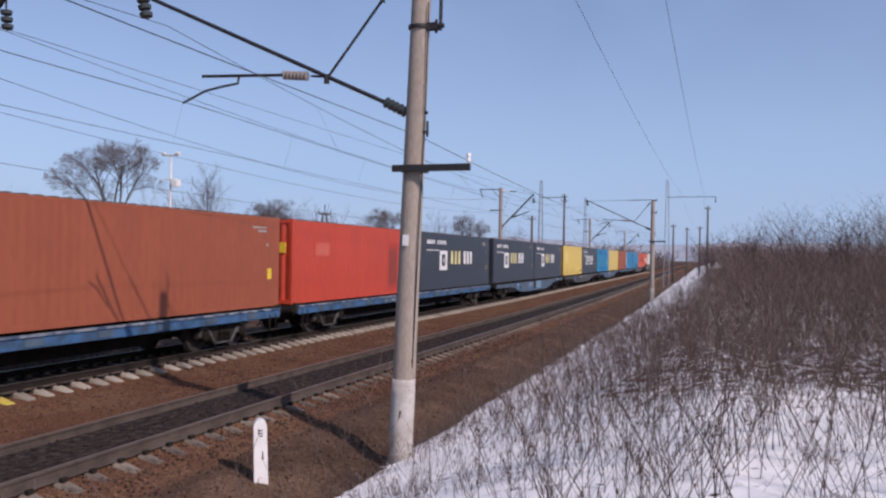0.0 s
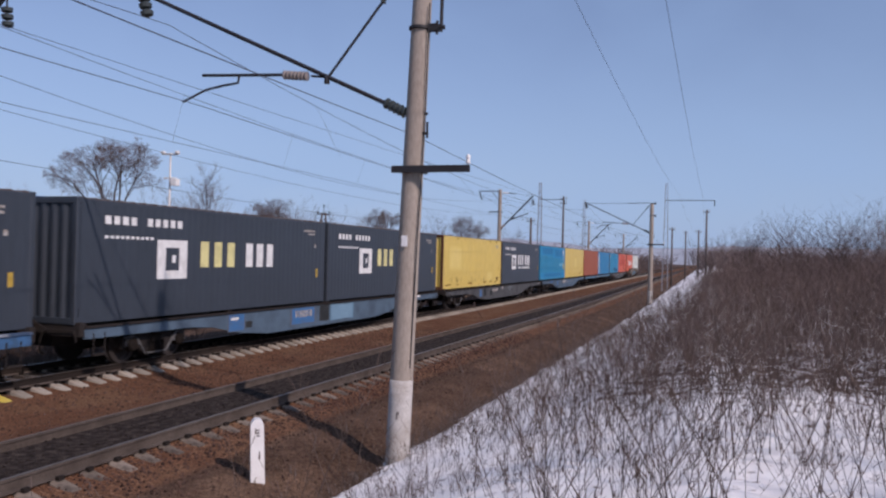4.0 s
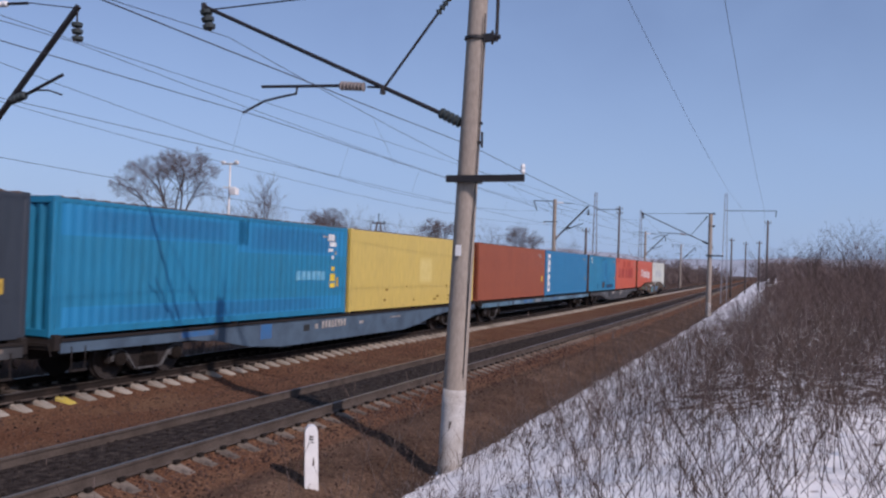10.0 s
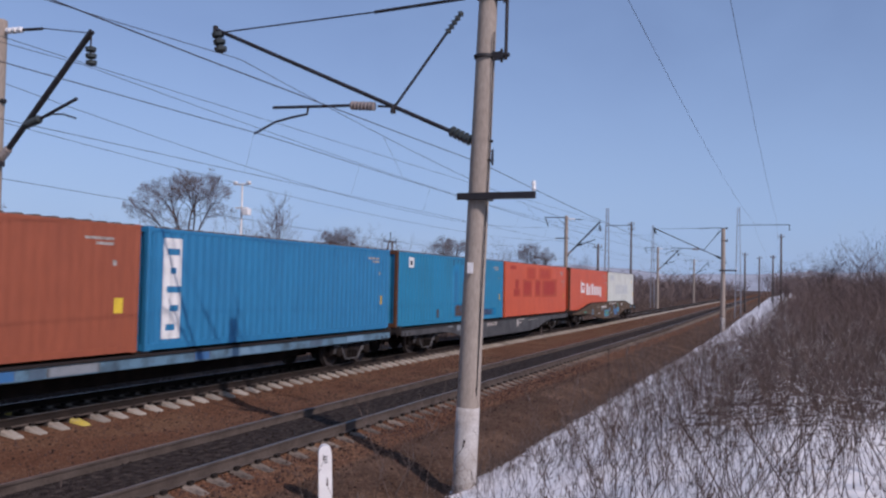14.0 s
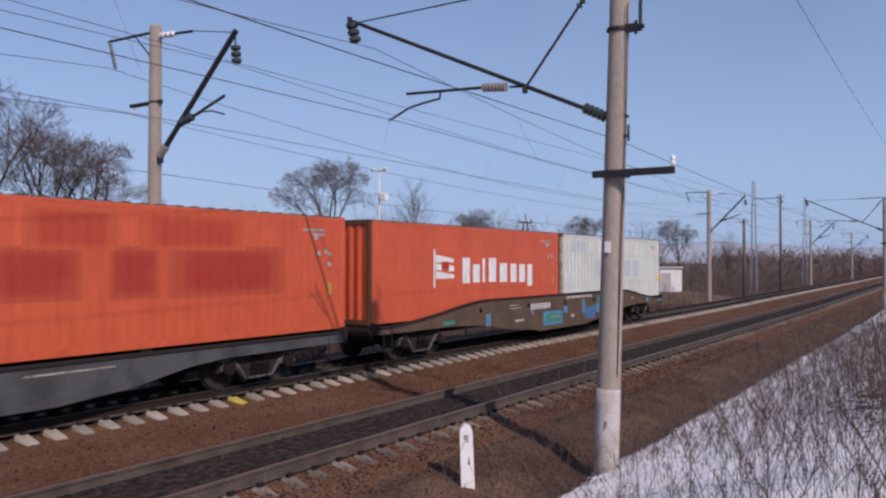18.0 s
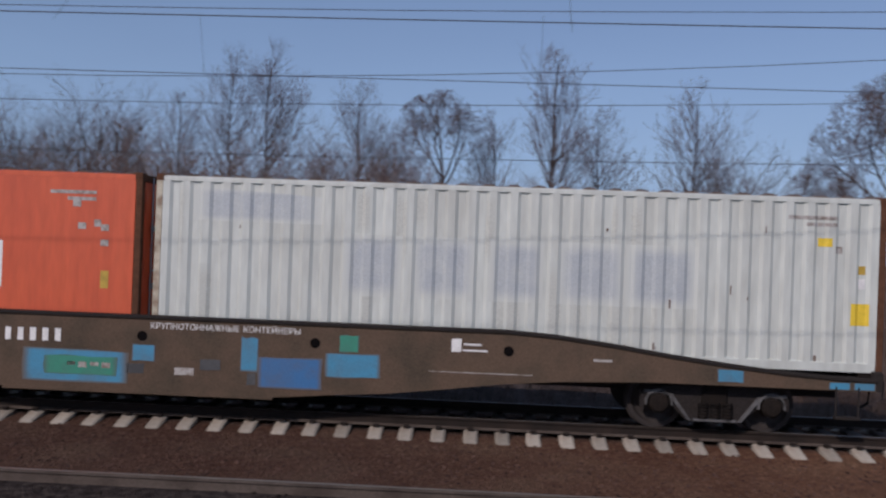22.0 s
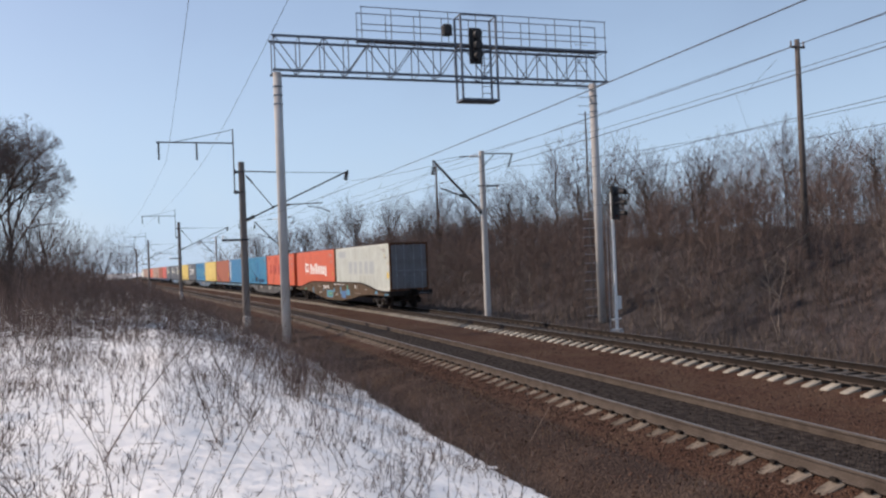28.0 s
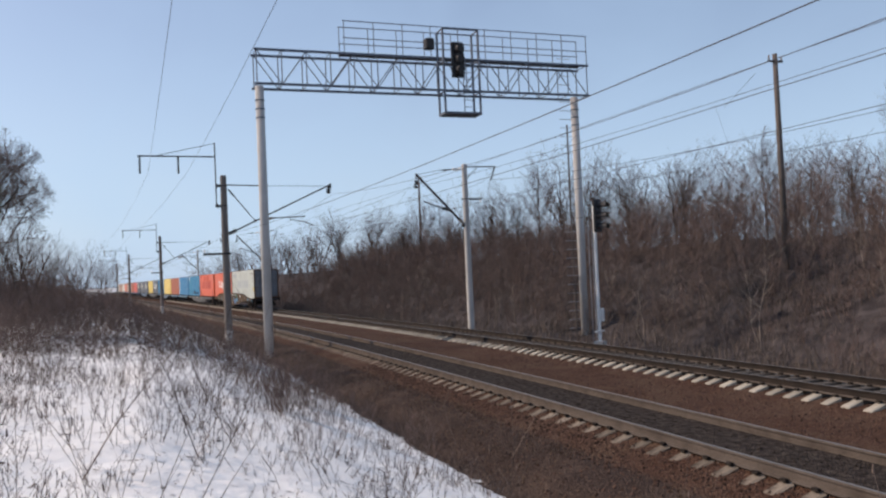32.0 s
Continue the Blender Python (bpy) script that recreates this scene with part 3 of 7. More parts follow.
def near_mast(x, d, base, top=8.9, main=False, lean=(0, 0), feeder=True):
    """A concrete mast on the camera's side, its arm reaching over the nearer track."""
    m = on_line(x, d, 0)
    root = thing("catenary_mast", "weathered concrete catenary mast with a steel arm" + (" and limewashed foot" if main else " beside the track"), "catenary mast", m, "catenary masts")
    post_shaft(root, top, 0.195, 0.15, 0.8 if main else 0.5, base - 0.5, lean, None if x > 0 else DARK_CONCRETE)
    off = lambda z: lean[1] * z
    part("arm", Geo().tube((0, 0.45 + off(5.2), 5.36), (0, 5.41, 7.68), 0.037, n=10).tube((0, 5.41, 7.6), (0, 5.41, 7.74), 0.05), STEEL_DARK, root)
    part("arm_insulator", insulator((0, 0.16 + off(5.2), 5.22), (0, 0.56 + off(5.2), 5.42), 0.1, 5, 0.07), INSULATOR, root, "dark ribbed insulator")
    part("brace", Geo().tube((0, 1.49, 5.86), (0, 0.5, 7.1), 0.025).tube((0, 1.49, 5.78), (0, 1.49, 5.93), 0.05), STEEL_DARK, root)
    part("brace_insulator", insulator((0, 0.5, 7.1), (0, 0.22, 7.44), 0.06, 5), INSULATOR, root)
    part("tie_rod", Geo().line([(0, 5.2, 7.6), (0, 1.9, 7.62)], 0.014).tube((0, 1.9, 7.62), (0, 0.18, 7.66), 0.03), STEEL_DARK, root)
    part("messenger_insulator", insulator((0.0, 5.36, 7.62), (0.03, 5.27, 7.2), 0.125, 3, 0.05), INSULATOR, root, "hanging string of glass insulator discs")
    part("steady_insulator", insulator((0.02, 1.86, 5.93), (0.02, 2.36, 5.98), 0.085, 7, 0.06), PORCELAIN, root, "ribbed porcelain insulator")
    part("steady_tube", Geo().tube((0.02, 2.35, 5.98), (0.02, 4.02, 6.05), 0.028).tube((0.02, 1.5, 5.9), (0.02, 1.8, 5.93), 0.02), STEEL_DARK, root)
    part("registration_arm", Geo().line([(0.02, 3.25, 6.02), (0.02, 3.27, 5.88), (0.02, 3.6, 5.84), (0.02, 3.95, 5.78), (0.02, 4.43, 5.58)], 0.022, 8), STEEL_DARK, root)
    for z in (6.62, 7.62):
        part("collar", Geo().tube((off(z) * 0, off(z), z - 0.022), (0, off(z), z + 0.022), 0.183, n=20).box(-0.05, 0.05, -0.33 + off(z), -0.14 + off(z), z - 0.06, z + 0.06).tube((0, -0.3 + off(z), z - 0.11), (0, -0.3 + off(z), z + 0.11), 0.025), STEEL_DARK, root)
    if feeder:
        part("extension_post", Geo().tube((0, -0.36 + off(7), 6.55), (0, -0.36 + off(8), 9.75), 0.03).tube((0, -0.3 + off(7), 6.62), (0, -0.42 + off(7), 6.62), 0.04), STEEL_DARK, root)
        part("feeder_bracket", Geo().tube((0, -0.36, 9.05), (0, -3.95, 9.05), 0.035).line([(0, -0.36, 9.72), (0, -3.2, 9.05)], 0.015), STEEL_DARK, root)
        for y in (-3.85, -2.1):
            part("feeder_insulator", insulator((0, y, 9.02), (0, y, 8.2), 0.06, 8), INSULATOR, root)
    part("wire_anchor", Geo().box(-0.04, 0.04, -0.23 + off(5), -0.1 + off(5), 4.86, 4.9).tube((0, -0.22 + off(5), 4.8), (0, -0.22 + off(5), 5.06), 0.02).tube((0, -0.17 + off(5), 5.2), (0, -0.22 + off(5), 5.2), 0.025), STEEL_DARK, root)
    part("crossbar", Geo().box(-0.25, -0.18, -1.05 + off(4.3), 0.28 + off(4.3), 4.21, 4.32).box(-0.2, 0.2, -0.2 + off(4.3), 0.2 + off(4.3), 4.22, 4.3), STEEL_DARK, root, "short dark wooden crossbar")
    part("pin_insulator", insulator((-0.13, -1.0 + off(4.3), 4.34), (-0.13, -1.0 + off(4.3), 4.5), 0.04, 2), WHITE_PAINT, root, "small white pin insulator")
    if main:
        part("cable", Geo().line([(-0.08, -0.18 + off(7), 7.0), (-0.05, -0.19 + off(5), 5.0), (-0.1, -0.185 + off(3), 3.0), (-0.08, -0.2, 1.0)], 0.011), BLACK_PAINT, root, "thin cable down the mast")
        part("tag", Geo().box(-0.21, -0.195, -0.05 + off(3.1), 0.05 + off(3.1), 3.0, 3.18), WHITE_PAINT, root, "small white metal tag")
    return root


def far_mast(x, d, base, top=8.72, arms=True):
    m = on_line(x, d, 0)
    root = thing("catenary_mast", "pale concrete catenary mast with a steel arm beyond the farther track", "catenary mast", m, "catenary masts")
    post_shaft(root, top, 0.185, 0.145, 0, base - 0.5, (0, 0), PALE_CONCRETE if x < -20 else CONCRETE)
    part("arm", Geo().tube((0, -0.42, 5.69), (0, -2.87, 8.19), 0.066, n=10), STEEL_DARK, root)
    part("arm_insulator", insulator((0, -0.17, 5.45), (0, -0.45, 5.72), 0.1, 4, 0.085), PORCELAIN, root)
    part("arm_bracket", Geo().box(-0.06, 0.06, -0.26, -0.12, 5.3, 5.5), STEEL_DARK, root)
    part("tie_rod", Geo().line([(0, -2.83, 8.15), (0, -1.3, 8.42)], 0.012).tube((0, -0.75, 8.44), (0, -1.35, 8.4), 0.035), STEEL_DARK, root)
    part("tie_insulator", insulator((0, -0.2, 8.47), (0, -0.75, 8.44), 0.075, 3), WHITE_PAINT, root, "white porcelain insulator")
    part("messenger_insulator", insulator((0, -2.85, 7.85), (0, -2.9, 7.4), 0.12, 3), INSULATOR, root)
    part("hanger", Geo().tube((0, -2.85, 8.18), (0, -2.85, 7.83), 0.02), STEEL_DARK, root)
    part("steady_insulator", insulator((0, -0.95, 6.22), (0, -1.42, 6.34), 0.1, 4, 0.07), INSULATOR, root)
    part("steady_tube", Geo().tube((0, -1.3, 6.3), (0, -2.5, 6.72), 0.036).line([(0, -1.5, 6.35), (0, -1.75, 6.42), (0, -2.1, 6.4), (0, -2.5, 6.28)], 0.02), STEEL_DARK, root)
    part("feeder_bracket", Geo().tube((0, 0.1, 8.6), (0, 1.9, 8.62), 0.035).tube((0, 0.15, 7.95), (0, 0.8, 8.6), 0.02), STEEL_DARK, root)
    part("feeder_insulator", insulator((0, 1.85, 8.6), (0, 1.6, 7.87), 0.05, 7), INSULATOR, root)
    part("crossbar", Geo().box(-0.05, 0.05, 0.14, 0.95, 6.78, 6.86).box(-0.05, 0.05, -0.24, -0.14, 6.79, 6.87).tube((0, 0, 6.8), (0, 0, 6.84), 0.172, n=20), STEEL_DARK, root)
    part("pin_insulator", insulator((0, 0.88, 6.78), (0, 0.88, 6.62), 0.04, 2), WHITE_PAINT, root)
    return root


MAIN_X = 12.6
near_mast(MAIN_X, 4.83 - bend(MAIN_X), -0.75, main=True, lean=(0.006, -0.03))
near_mast(68.0, 4.95, -0.6, 7.6, feeder=False)
near_mast(-41.2, 4.5, 0.1, 8.1)
near_mast(-96.0, 6.2, 0.1, 8.3)
near_mast(-150.0, 6.0, 0.1, 8.4)
near_mast(-205.0, 6.5, 0.1, 8.4)
far_mast(13.2, 16.95, -0.5)
far_mast(67.6, 17.6, -0.6)
far_mast(-41.2, 17.35, -0.4)
far_mast(122.0, 17.4, -0.8)
far_mast(176.0, 17.4, -0.8)
far_mast(-96.0, 17.4, -0.4)
far_mast(-150.0, 17.4, -0.4)


def wire(name, nodes, sag, r, label, drop=None):
    """A wire from support to support; nodes are (x, d, z)."""
    g = Geo()
    pts = []
    for (x0, d0, z0), (x1, d1, z1) in zip(nodes[:-1], nodes[1:]):
        n = max(4, int(abs(x1 - x0) / 3.5))
        for i in range(n):
            u = i / n
            x = x0 + (x1 - x0) * u
            pts.append((x, d0 + (d1 - d0) * u + bend(x0) * (1 - u) + bend(x1) * u, z0 + (z1 - z0) * u - sag * 4 * u * (1 - u)))
    x, d, z = nodes[-1]
    pts.append((x, d + bend(x), z))
    g.line(pts, r * 1.2, 5)
    return solid(name, g, WIRE, label, "wire", "overhead wires")


SPANS = [-205, -150, -96, -41.2, 13.0, 68, 122, 176, 260]
def spans(d, z, r=0.011, sag=0.5, label="thin dark overhead wire beyond the tracks", zig=0.0):
    wire("overhead_wire", [(x, d + (zig if i % 2 else -zig), z) for i, x in enumerate(SPANS)], sag, r, label)


spans(9.95, 7.15, 0.006, 1.15, "messenger wire above the nearer track")
spans(9.25, 5.56, 0.006, 0.2, "contact wire above the nearer track", 0.1)
spans(14.05, 7.38, 0.006, 0.55, "messenger wire above the farther track")
spans(14.4, 5.88, 0.006, 0.06, "contact wire above the farther track", 0.1)
wire("overhead_wire", [(-96, 14.05, 7.5), (-41.2, 14.05, 7.45), (13.0, 14.05, 7.42), (68, 14.2, 8.1), (122, 14.2, 8.1)], 0.06, 0.006, "straight feeder wire above the farther track")
spans(18.55, 7.85, 0.007, 1.3, "feeder wire beyond the farther track")
spans(17.8, 6.6, 0.006, 0.75, "feeder wire beyond the farther track")
spans(17.2, 5.1, 0.006, 0.4)
spans(1.0, 8.2, 0.0045, 0.4, "feeder wire above the snowy bank")
spans(2.75, 8.2, 0.0045, 0.4, "feeder wire above the snowy bank")
wire("overhead_wire", [(-96, 5.0, 5.2), (-41.2, 4.55, 5.2), (13.0, 4.85, 4.9), (68, 4.85, 4.9), (122, 4.85, 4.9)], 0.42, 0.005, "signal wire along the masts")
for dm, zm, sag, dl, low in ((9.95, 7.15, 1.15, 9.25, 5.4), (14.05, 7.38, 0.55, 14.4, 5.85)):
    for a, b in zip(SPANS[1:5], SPANS[2:6]):
        for i in range(1, 9):
            u = i / 9
            x = a + (b - a) * u
            top = zm - sag * 4 * u * (1 - u)
            solid("dropper", Geo().line([(x, dm + bend(x), top), (x, dl + bend(x), low)], 0.003, 4), WIRE, "thin dropper wire between messenger and contact wire", "wire", "droppers")


def gantry():
    root = thing("signal_gantry", "grey steel lattice signal gantry across both tracks", "signal gantry", pose(-37, 0, 0))
    y0, y1, zb, zt = 4.8, 21.8, 11.65, 13.2
    for y, b in ((5.06, -0.7), (21.2, -0.9)):
        g = Geo()
        g.tube((0, y, b - 0.5), (0, y, zb), 0.21, 0.19, 18)
        part("post", g, PALE_CONCRETE, root, smooth=True)
        for z in (10.2, 10.6, 11.0):
            part("post_clamp", Geo().tube((0, y, z - 0.03), (0, y, z + 0.03), 0.215, n=16), STEEL_SLATE, root)
    for x in (-0.55, 0.55):
        for z in (zb, zt):
            part("chord", Geo().box(x - 0.05, x + 0.05, y0, y1, z - 0.05, z + 0.05), STEEL_SLATE, root)
    n = 15
    for i in range(n + 1):
        y = y0 + 0.1 + (y1 - y0 - 0.2) * i / n
        for x in (-0.55, 0.55):
            part("upright", Geo().tube((x, y, zb), (x, y, zt), 0.028, n=6), STEEL_SLATE, root)
            if i < n:
                w = (y1 - y0 - 0.2) / n
                up = i % 2 == 0
                part("diagonal", Geo().tube((x, y, zt if up else zb), (x, y + w, zb if up else zt), 0.025, n=6), STEEL_SLATE, root)
        for z in (zb, zt):
            part("cross_tie", Geo().tube((-0.55, y, z), (0.55, y, z), 0.02, n=6), STEEL_SLATE, root)
    part("walkway", Geo().box(-0.25, 0.25, 8.8, 21.6, zt + 0.055, zt + 0.085), STEEL_SLATE, root)
    for x in (-0.5, 0.5):
        for z in (13.95, 14.75):
            part("handrail", Geo().tube((x, 8.9, z), (x, 21.8, z), 0.025, n=6), STEEL_SLATE, root)
        for i in range(10):
            y = 8.95 + i * 12.8 / 9
            part("baluster", Geo().tube((x, y, zt), (x, y, 14.75), 0.022, n=6), STEEL_SLATE, root)
    for x in (0.6, 1.4):
        for y in (13.5, 15.3):
            part("cage_post", Geo().tube((x, y, 10.4), (x, y, 14.4), 0.06, n=8), STEEL_SLATE, root)
        for z in (14.4, 12.95, 11.4):
            part("cage_rail", Geo().tube((x, 13.5, z), (x, 15.3, z), 0.035, n=8), STEEL_SLATE, root)
    for y in (13.5, 15.3):
        for z in (14.4, 12.95, 11.4):
            part("cage_side_rail", Geo().tube((0.6, y, z), (1.4, y, z), 0.035, n=8), STEEL_SLATE, root)
    part("cage_floor", Geo().box(0.55, 1.45, 13.45, 15.35, 10.34, 10.44), STEEL_SLATE, root)
    for y in (14.5, 14.95):
        part("cage_ladder", Geo().tube((1.35, y, 10.4), (1.35, y, 12.9), 0.025, n=6), STEEL_SLATE, root)
    for z in np.arange(10.7, 12.8, 0.33):
        part("rung", Geo().tube((1.35, 14.5, z), (1.35, 14.95, z), 0.018, n=6), STEEL_SLATE, root)
    head = part("signal_head", Geo().box(1.45, 1.56, 13.85, 14.5, 12.05, 13.75, bevel=0.08).box(1.56, 1.68, 14.02, 14.32, 12.15, 13.65), BLACK_PAINT, root, "black colour-light signal head")
    for z in (12.4, 12.9, 13.4):
        part("hood", Geo().tube((1.66, 14.17, z), (2.0, 14.17, z - 0.05), 0.18, n=14), BLACK_PAINT, head)
    part("lamp_box", Geo().box(0.4, 0.85, 12.85, 13.3, 13.6, 14.1, bevel=0.06), STEEL_DARK, root)
    part("ladder_pole", Geo().tube((0, 20.7, -0.9), (0, 20.7, 10.2), 0.045, 0.04, n=10), POLE_WOOD, root, "dark ladder pole")
    for z in np.arange(-0.3, 14.0, 0.45):
        part("rung", Geo().tube((0.0, 20.3, z), (0.0, 21.0, z), 0.018, n=6), STEEL_GREY, root)


gantry()


def track_signal():
    root = thing("track_signal", "colour-light signal with three hooded lamps on a white post", "railway signal", pose(-29.8, 17.75, -0.5, 0, 0, 32))
    part("mast", Geo().tube((0, 0, 0), (0, 0, 5.9), 0.07, n=12), WHITE_PAINT, root)
    part("foot", Geo().box(-0.2, 0.2, -0.2, 0.2, 0, 0.2, bevel=0.04), PALE_CONCRETE, root)
    head = part("signal_head", Geo().box(0.08, 0.2, -0.28, 0.32, 4.75, 6.15, bevel=0.04).box(0.0, 0.08, -0.08, 0.08, 4.9, 5.0).box(0.0, 0.08, -0.08, 0.08, 5.8, 5.9), BLACK_PAINT, root, "black signal head")
    for z in (5.0, 5.44, 5.88):
        g = Geo()
        rim = [math.pi * (-0.15 + 1.3 * i / 12) for i in range(13)]
        v = [(x, 0.02 + rr * math.cos(a), z + rr * math.sin(a) - drop) for x, rr, drop in ((0.2, 0.155, 0.0), (0.62, 0.165, 0.03), (0.62, 0.15, 0.03), (0.2, 0.14, 0.0)) for a in rim]
        g.add(v, [(13 * k + i, 13 * k + i + 1, 13 * ((k + 1) % 4) + i + 1, 13 * ((k + 1) % 4) + i) for k in range(4) for i in range(12)])
        part("hood", g, BLACK_PAINT, head)
        part("lens", Geo().revolve((0.2, 0.02, z), (1, 0, 0), [(0, 0.13), (0.02, 0.12), (0.035, 0.06)], 14), RED_LENS if z < 5.2 else INSULATOR, head, "dark glass lens")
    part("relay_box", Geo().box(-0.12, 0.12, 0.07, 0.3, 1.0, 1.55, bevel=0.02), WHITE_PAINT, root)
    part("crossbar", Geo().tube((0, -0.4, 0.6), (0, 0.4, 0.6), 0.03), WHITE_PAINT, root)
    for sy in (-0.16, 0.16):
        part("ladder_rail", Geo().tube((-0.22, sy, 0.1), (-0.22, sy, 4.9), 0.018, n=6), STEEL_GREY, root)


track_signal()


def kilometre_post():
    root = thing("marker_post", "white concrete marker post with a rounded top beside the track", "marker post", pose(10.35, 6.13, -0.5, 0, -2, -55))
    g = Geo()
    out = [(-0.1, 0), (0.1, 0), (0.094, 0.84), (0.08, 0.9), (0.045, 0.94), (0, 0.95), (-0.045, 0.94), (-0.08, 0.9), (-0.094, 0.84)]
    g.prism(out, "y", -0.075, 0.075)
    part("post", g, WHITE_PAINT, root)
    for i, z in enumerate((0.78, 0.74, 0.7)):
        part("lettering", Geo().box(-0.03 + 0.01 * i, 0.03, -0.0785, -0.075, z, z + 0.02), STEEL_DARK, root, "worn dark number bars")


kilometre_post()

# ---- the goods train ----
SPEED, RADIUS = 8.88, 0.475
MOVERS, WHEELS = [], []


def box_paint(name, colour, second, rough=0.5, amount=0.35):
    return material(name, colour, rough, vary=0.1, scale=1.3, fine=9, bump=0.12, second=second, amount=amount, stretch=(1, 1, 0.22), objects=0.0)


PAINT = {
    "brown": box_paint("brown_box_paint", (0.325, 0.086, 0.04), (0.225, 0.062, 0.034), 0.65),
    "red": box_paint("red_box_paint", (0.545, 0.062, 0.028), (0.38, 0.047, 0.025)),
    "orange": box_paint("orange_red_box_paint", (0.61, 0.105, 0.038), (0.46, 0.065, 0.028), amount=0.5),
    "slate": box_paint("slate_box_paint", (0.039, 0.049, 0.063), (0.027, 0.034, 0.042)),
    "yellow": box_paint("yellow_box_paint", (0.64, 0.475, 0.115), (0.53, 0.39, 0.11)),
    "blue": box_paint("blue_box_paint", (0.018, 0.19, 0.37), (0.016, 0.135, 0.28)),
    "cyan": box_paint("light_blue_box_paint", (0.009, 0.205, 0.365), (0.016, 0.15, 0.235), amount=0.5),
    "white": box_paint("white_box_paint", (0.575, 0.612, 0.56), (0.45, 0.465, 0.415), amount=0.7),
    "tan": box_paint("tan_box_paint", (0.40, 0.26, 0.20), (0.3, 0.2, 0.15)),
}
CREAM = material("weathered_cream", (0.52, 0.48, 0.37), 0.8, vary=0.15, scale=5, second=(0.17, 0.085, 0.045), amount=0.9)
# dark roof colour stands in for the shaded gaps between the ribs
ROOF_SHADE = material("rib_shade_roof", (0.13, 0.10, 0.085), 0.9, vary=0.2, scale=2, second=(0.07, 0.05, 0.04))
RUST = material("rust", (0.115, 0.055, 0.033), 0.9, vary=0.3, scale=5, second=(0.07, 0.035, 0.02))
FADED = {"white": soft_patch("faded_grey_blue", (0.415, 0.455, 0.465), (0.56, 0.592, 0.543)),
         "upper": soft_patch("faded_red", (0.45, 0.052, 0.022), (0.55, 0.095, 0.033)),
         "orange": soft_patch("faded_dark_red", (0.38, 0.032, 0.018), (0.47, 0.078, 0.03))}
BLUE_GRIME = soft_patch("grime_on_blue", (0.05, 0.06, 0.1), (0.009, 0.2, 0.38), 0.9)
BLUE_STREAK = soft_patch("streak_on_blue", (0.03, 0.26, 0.44), (0.009, 0.21, 0.39))
RUST_SOFT = soft_patch("rust_stain", (0.085, 0.05, 0.035), (0.009, 0.21, 0.39), 0.9)
SCAR_YELLOW = soft_patch("rust_scar_on_yellow", (0.16, 0.07, 0.025), (0.62, 0.46, 0.114), 0.9)
SCAR = soft_patch("rust_scar", (0.13, 0.085, 0.06), (0.57, 0.58, 0.555), 0.9)
STAIN = soft_patch("grime_stain", (0.515, 0.535, 0.485), (0.555, 0.588, 0.54), 0.9)
# door grey with the shade of the end turned from the sun painted in
DOOR_SHADED = material("shaded_door_paint", (0.15, 0.158, 0.172), 0.8, vary=0.15, scale=2, second=(0.11, 0.105, 0.1), amount=0.7)
WORN_WHITE = material("worn_stencil_white", (0.42, 0.40, 0.37), 0.8, vary=0.2, scale=9, second=(0.16, 0.12, 0.09), amount=0.9)
LETTER = material("letter_white", (0.78, 0.78, 0.75), 0.6, vary=0.1, scale=4, second=(0.5, 0.5, 0.48), amount=0.5)
LABEL_YELLOW = material("label_yellow", (0.5, 0.33, 0.05), 0.6, vary=0.15, scale=8)
LETTER_YELLOW = material("letter_pale_yellow", (0.72, 0.66, 0.30), 0.6, vary=0.1)
L2, W2, H = 6.096, 1.219, 2.896
CACHE = {}


def shared(key, build, mats):
    if key not in CACHE:
        CACHE[key] = build().mesh(key[0], mats)
    return CACHE[key]


def corrugation(pitch, deep):
    xs, x, i = [], -L2 + 0.12, 0
    while x < L2 - 0.12:
        xs.append((x, 0.0 if i % 4 in (0, 1) else deep))
        x, i = x + pitch, i + 1
    xs.append((L2 - 0.12, 0.0))
    return xs


def wide_corrugation():
    """Broad flats with steep narrow flanks between them."""
    xs, x, i = [], -L2 + 0.12, 0
    while x < L2 - 0.12:
        xs.append((x, 0.0 if i % 4 in (0, 1) else 0.036))
        x, i = x + (0.114, 0.058, 0.118, 0.058)[i % 4], i + 1
    xs.append((L2 - 0.12, 0.0))
    return xs


WAVES, SHALLOW_WAVES, WIDE_WAVES = corrugation(0.0715, 0.02), corrugation(0.0715, 0.005), wide_corrugation()
RIBS = {}  # the waves of each container, by its name


def wave_at(x, waves):
    return float(np.interp(x, [a for a, _ in waves], [b for _, b in waves]))


def mark(parent, x0, x1, z0, z1, mat, label="", proud=0.004, slant=0.0):
    """Paint on the corrugated side that faces the camera: it follows the waves."""
    waves = RIBS[parent.name]
    xs = sorted({x0, x1, *[a for a, _ in waves if x0 < a < x1]})
    g = Geo()
    v = []
    for x in xs:
        u = (x - x0) / max(x1 - x0, 1e-6)
        y = -W2 + wave_at(x, waves) - proud
        v += [(x, y, z0), (x, y, z1 - slant * u)]
    g.add(v, [(2 * i, 2 * i + 2, 2 * i + 3, 2 * i + 1) for i in range(len(xs) - 1)])
    return part("painted_mark", g, mat, parent, label)


def side_mesh(waves):
    g = Geo()
    v = []
    for x, d in waves:
        v += [(x, -W2 + d, 0.15), (x, -W2 + d, H - 0.11)]
    return g.add(v, [(2 * i, 2 * i + 2, 2 * i + 3, 2 * i + 1) for i in range(len(waves) - 1)])


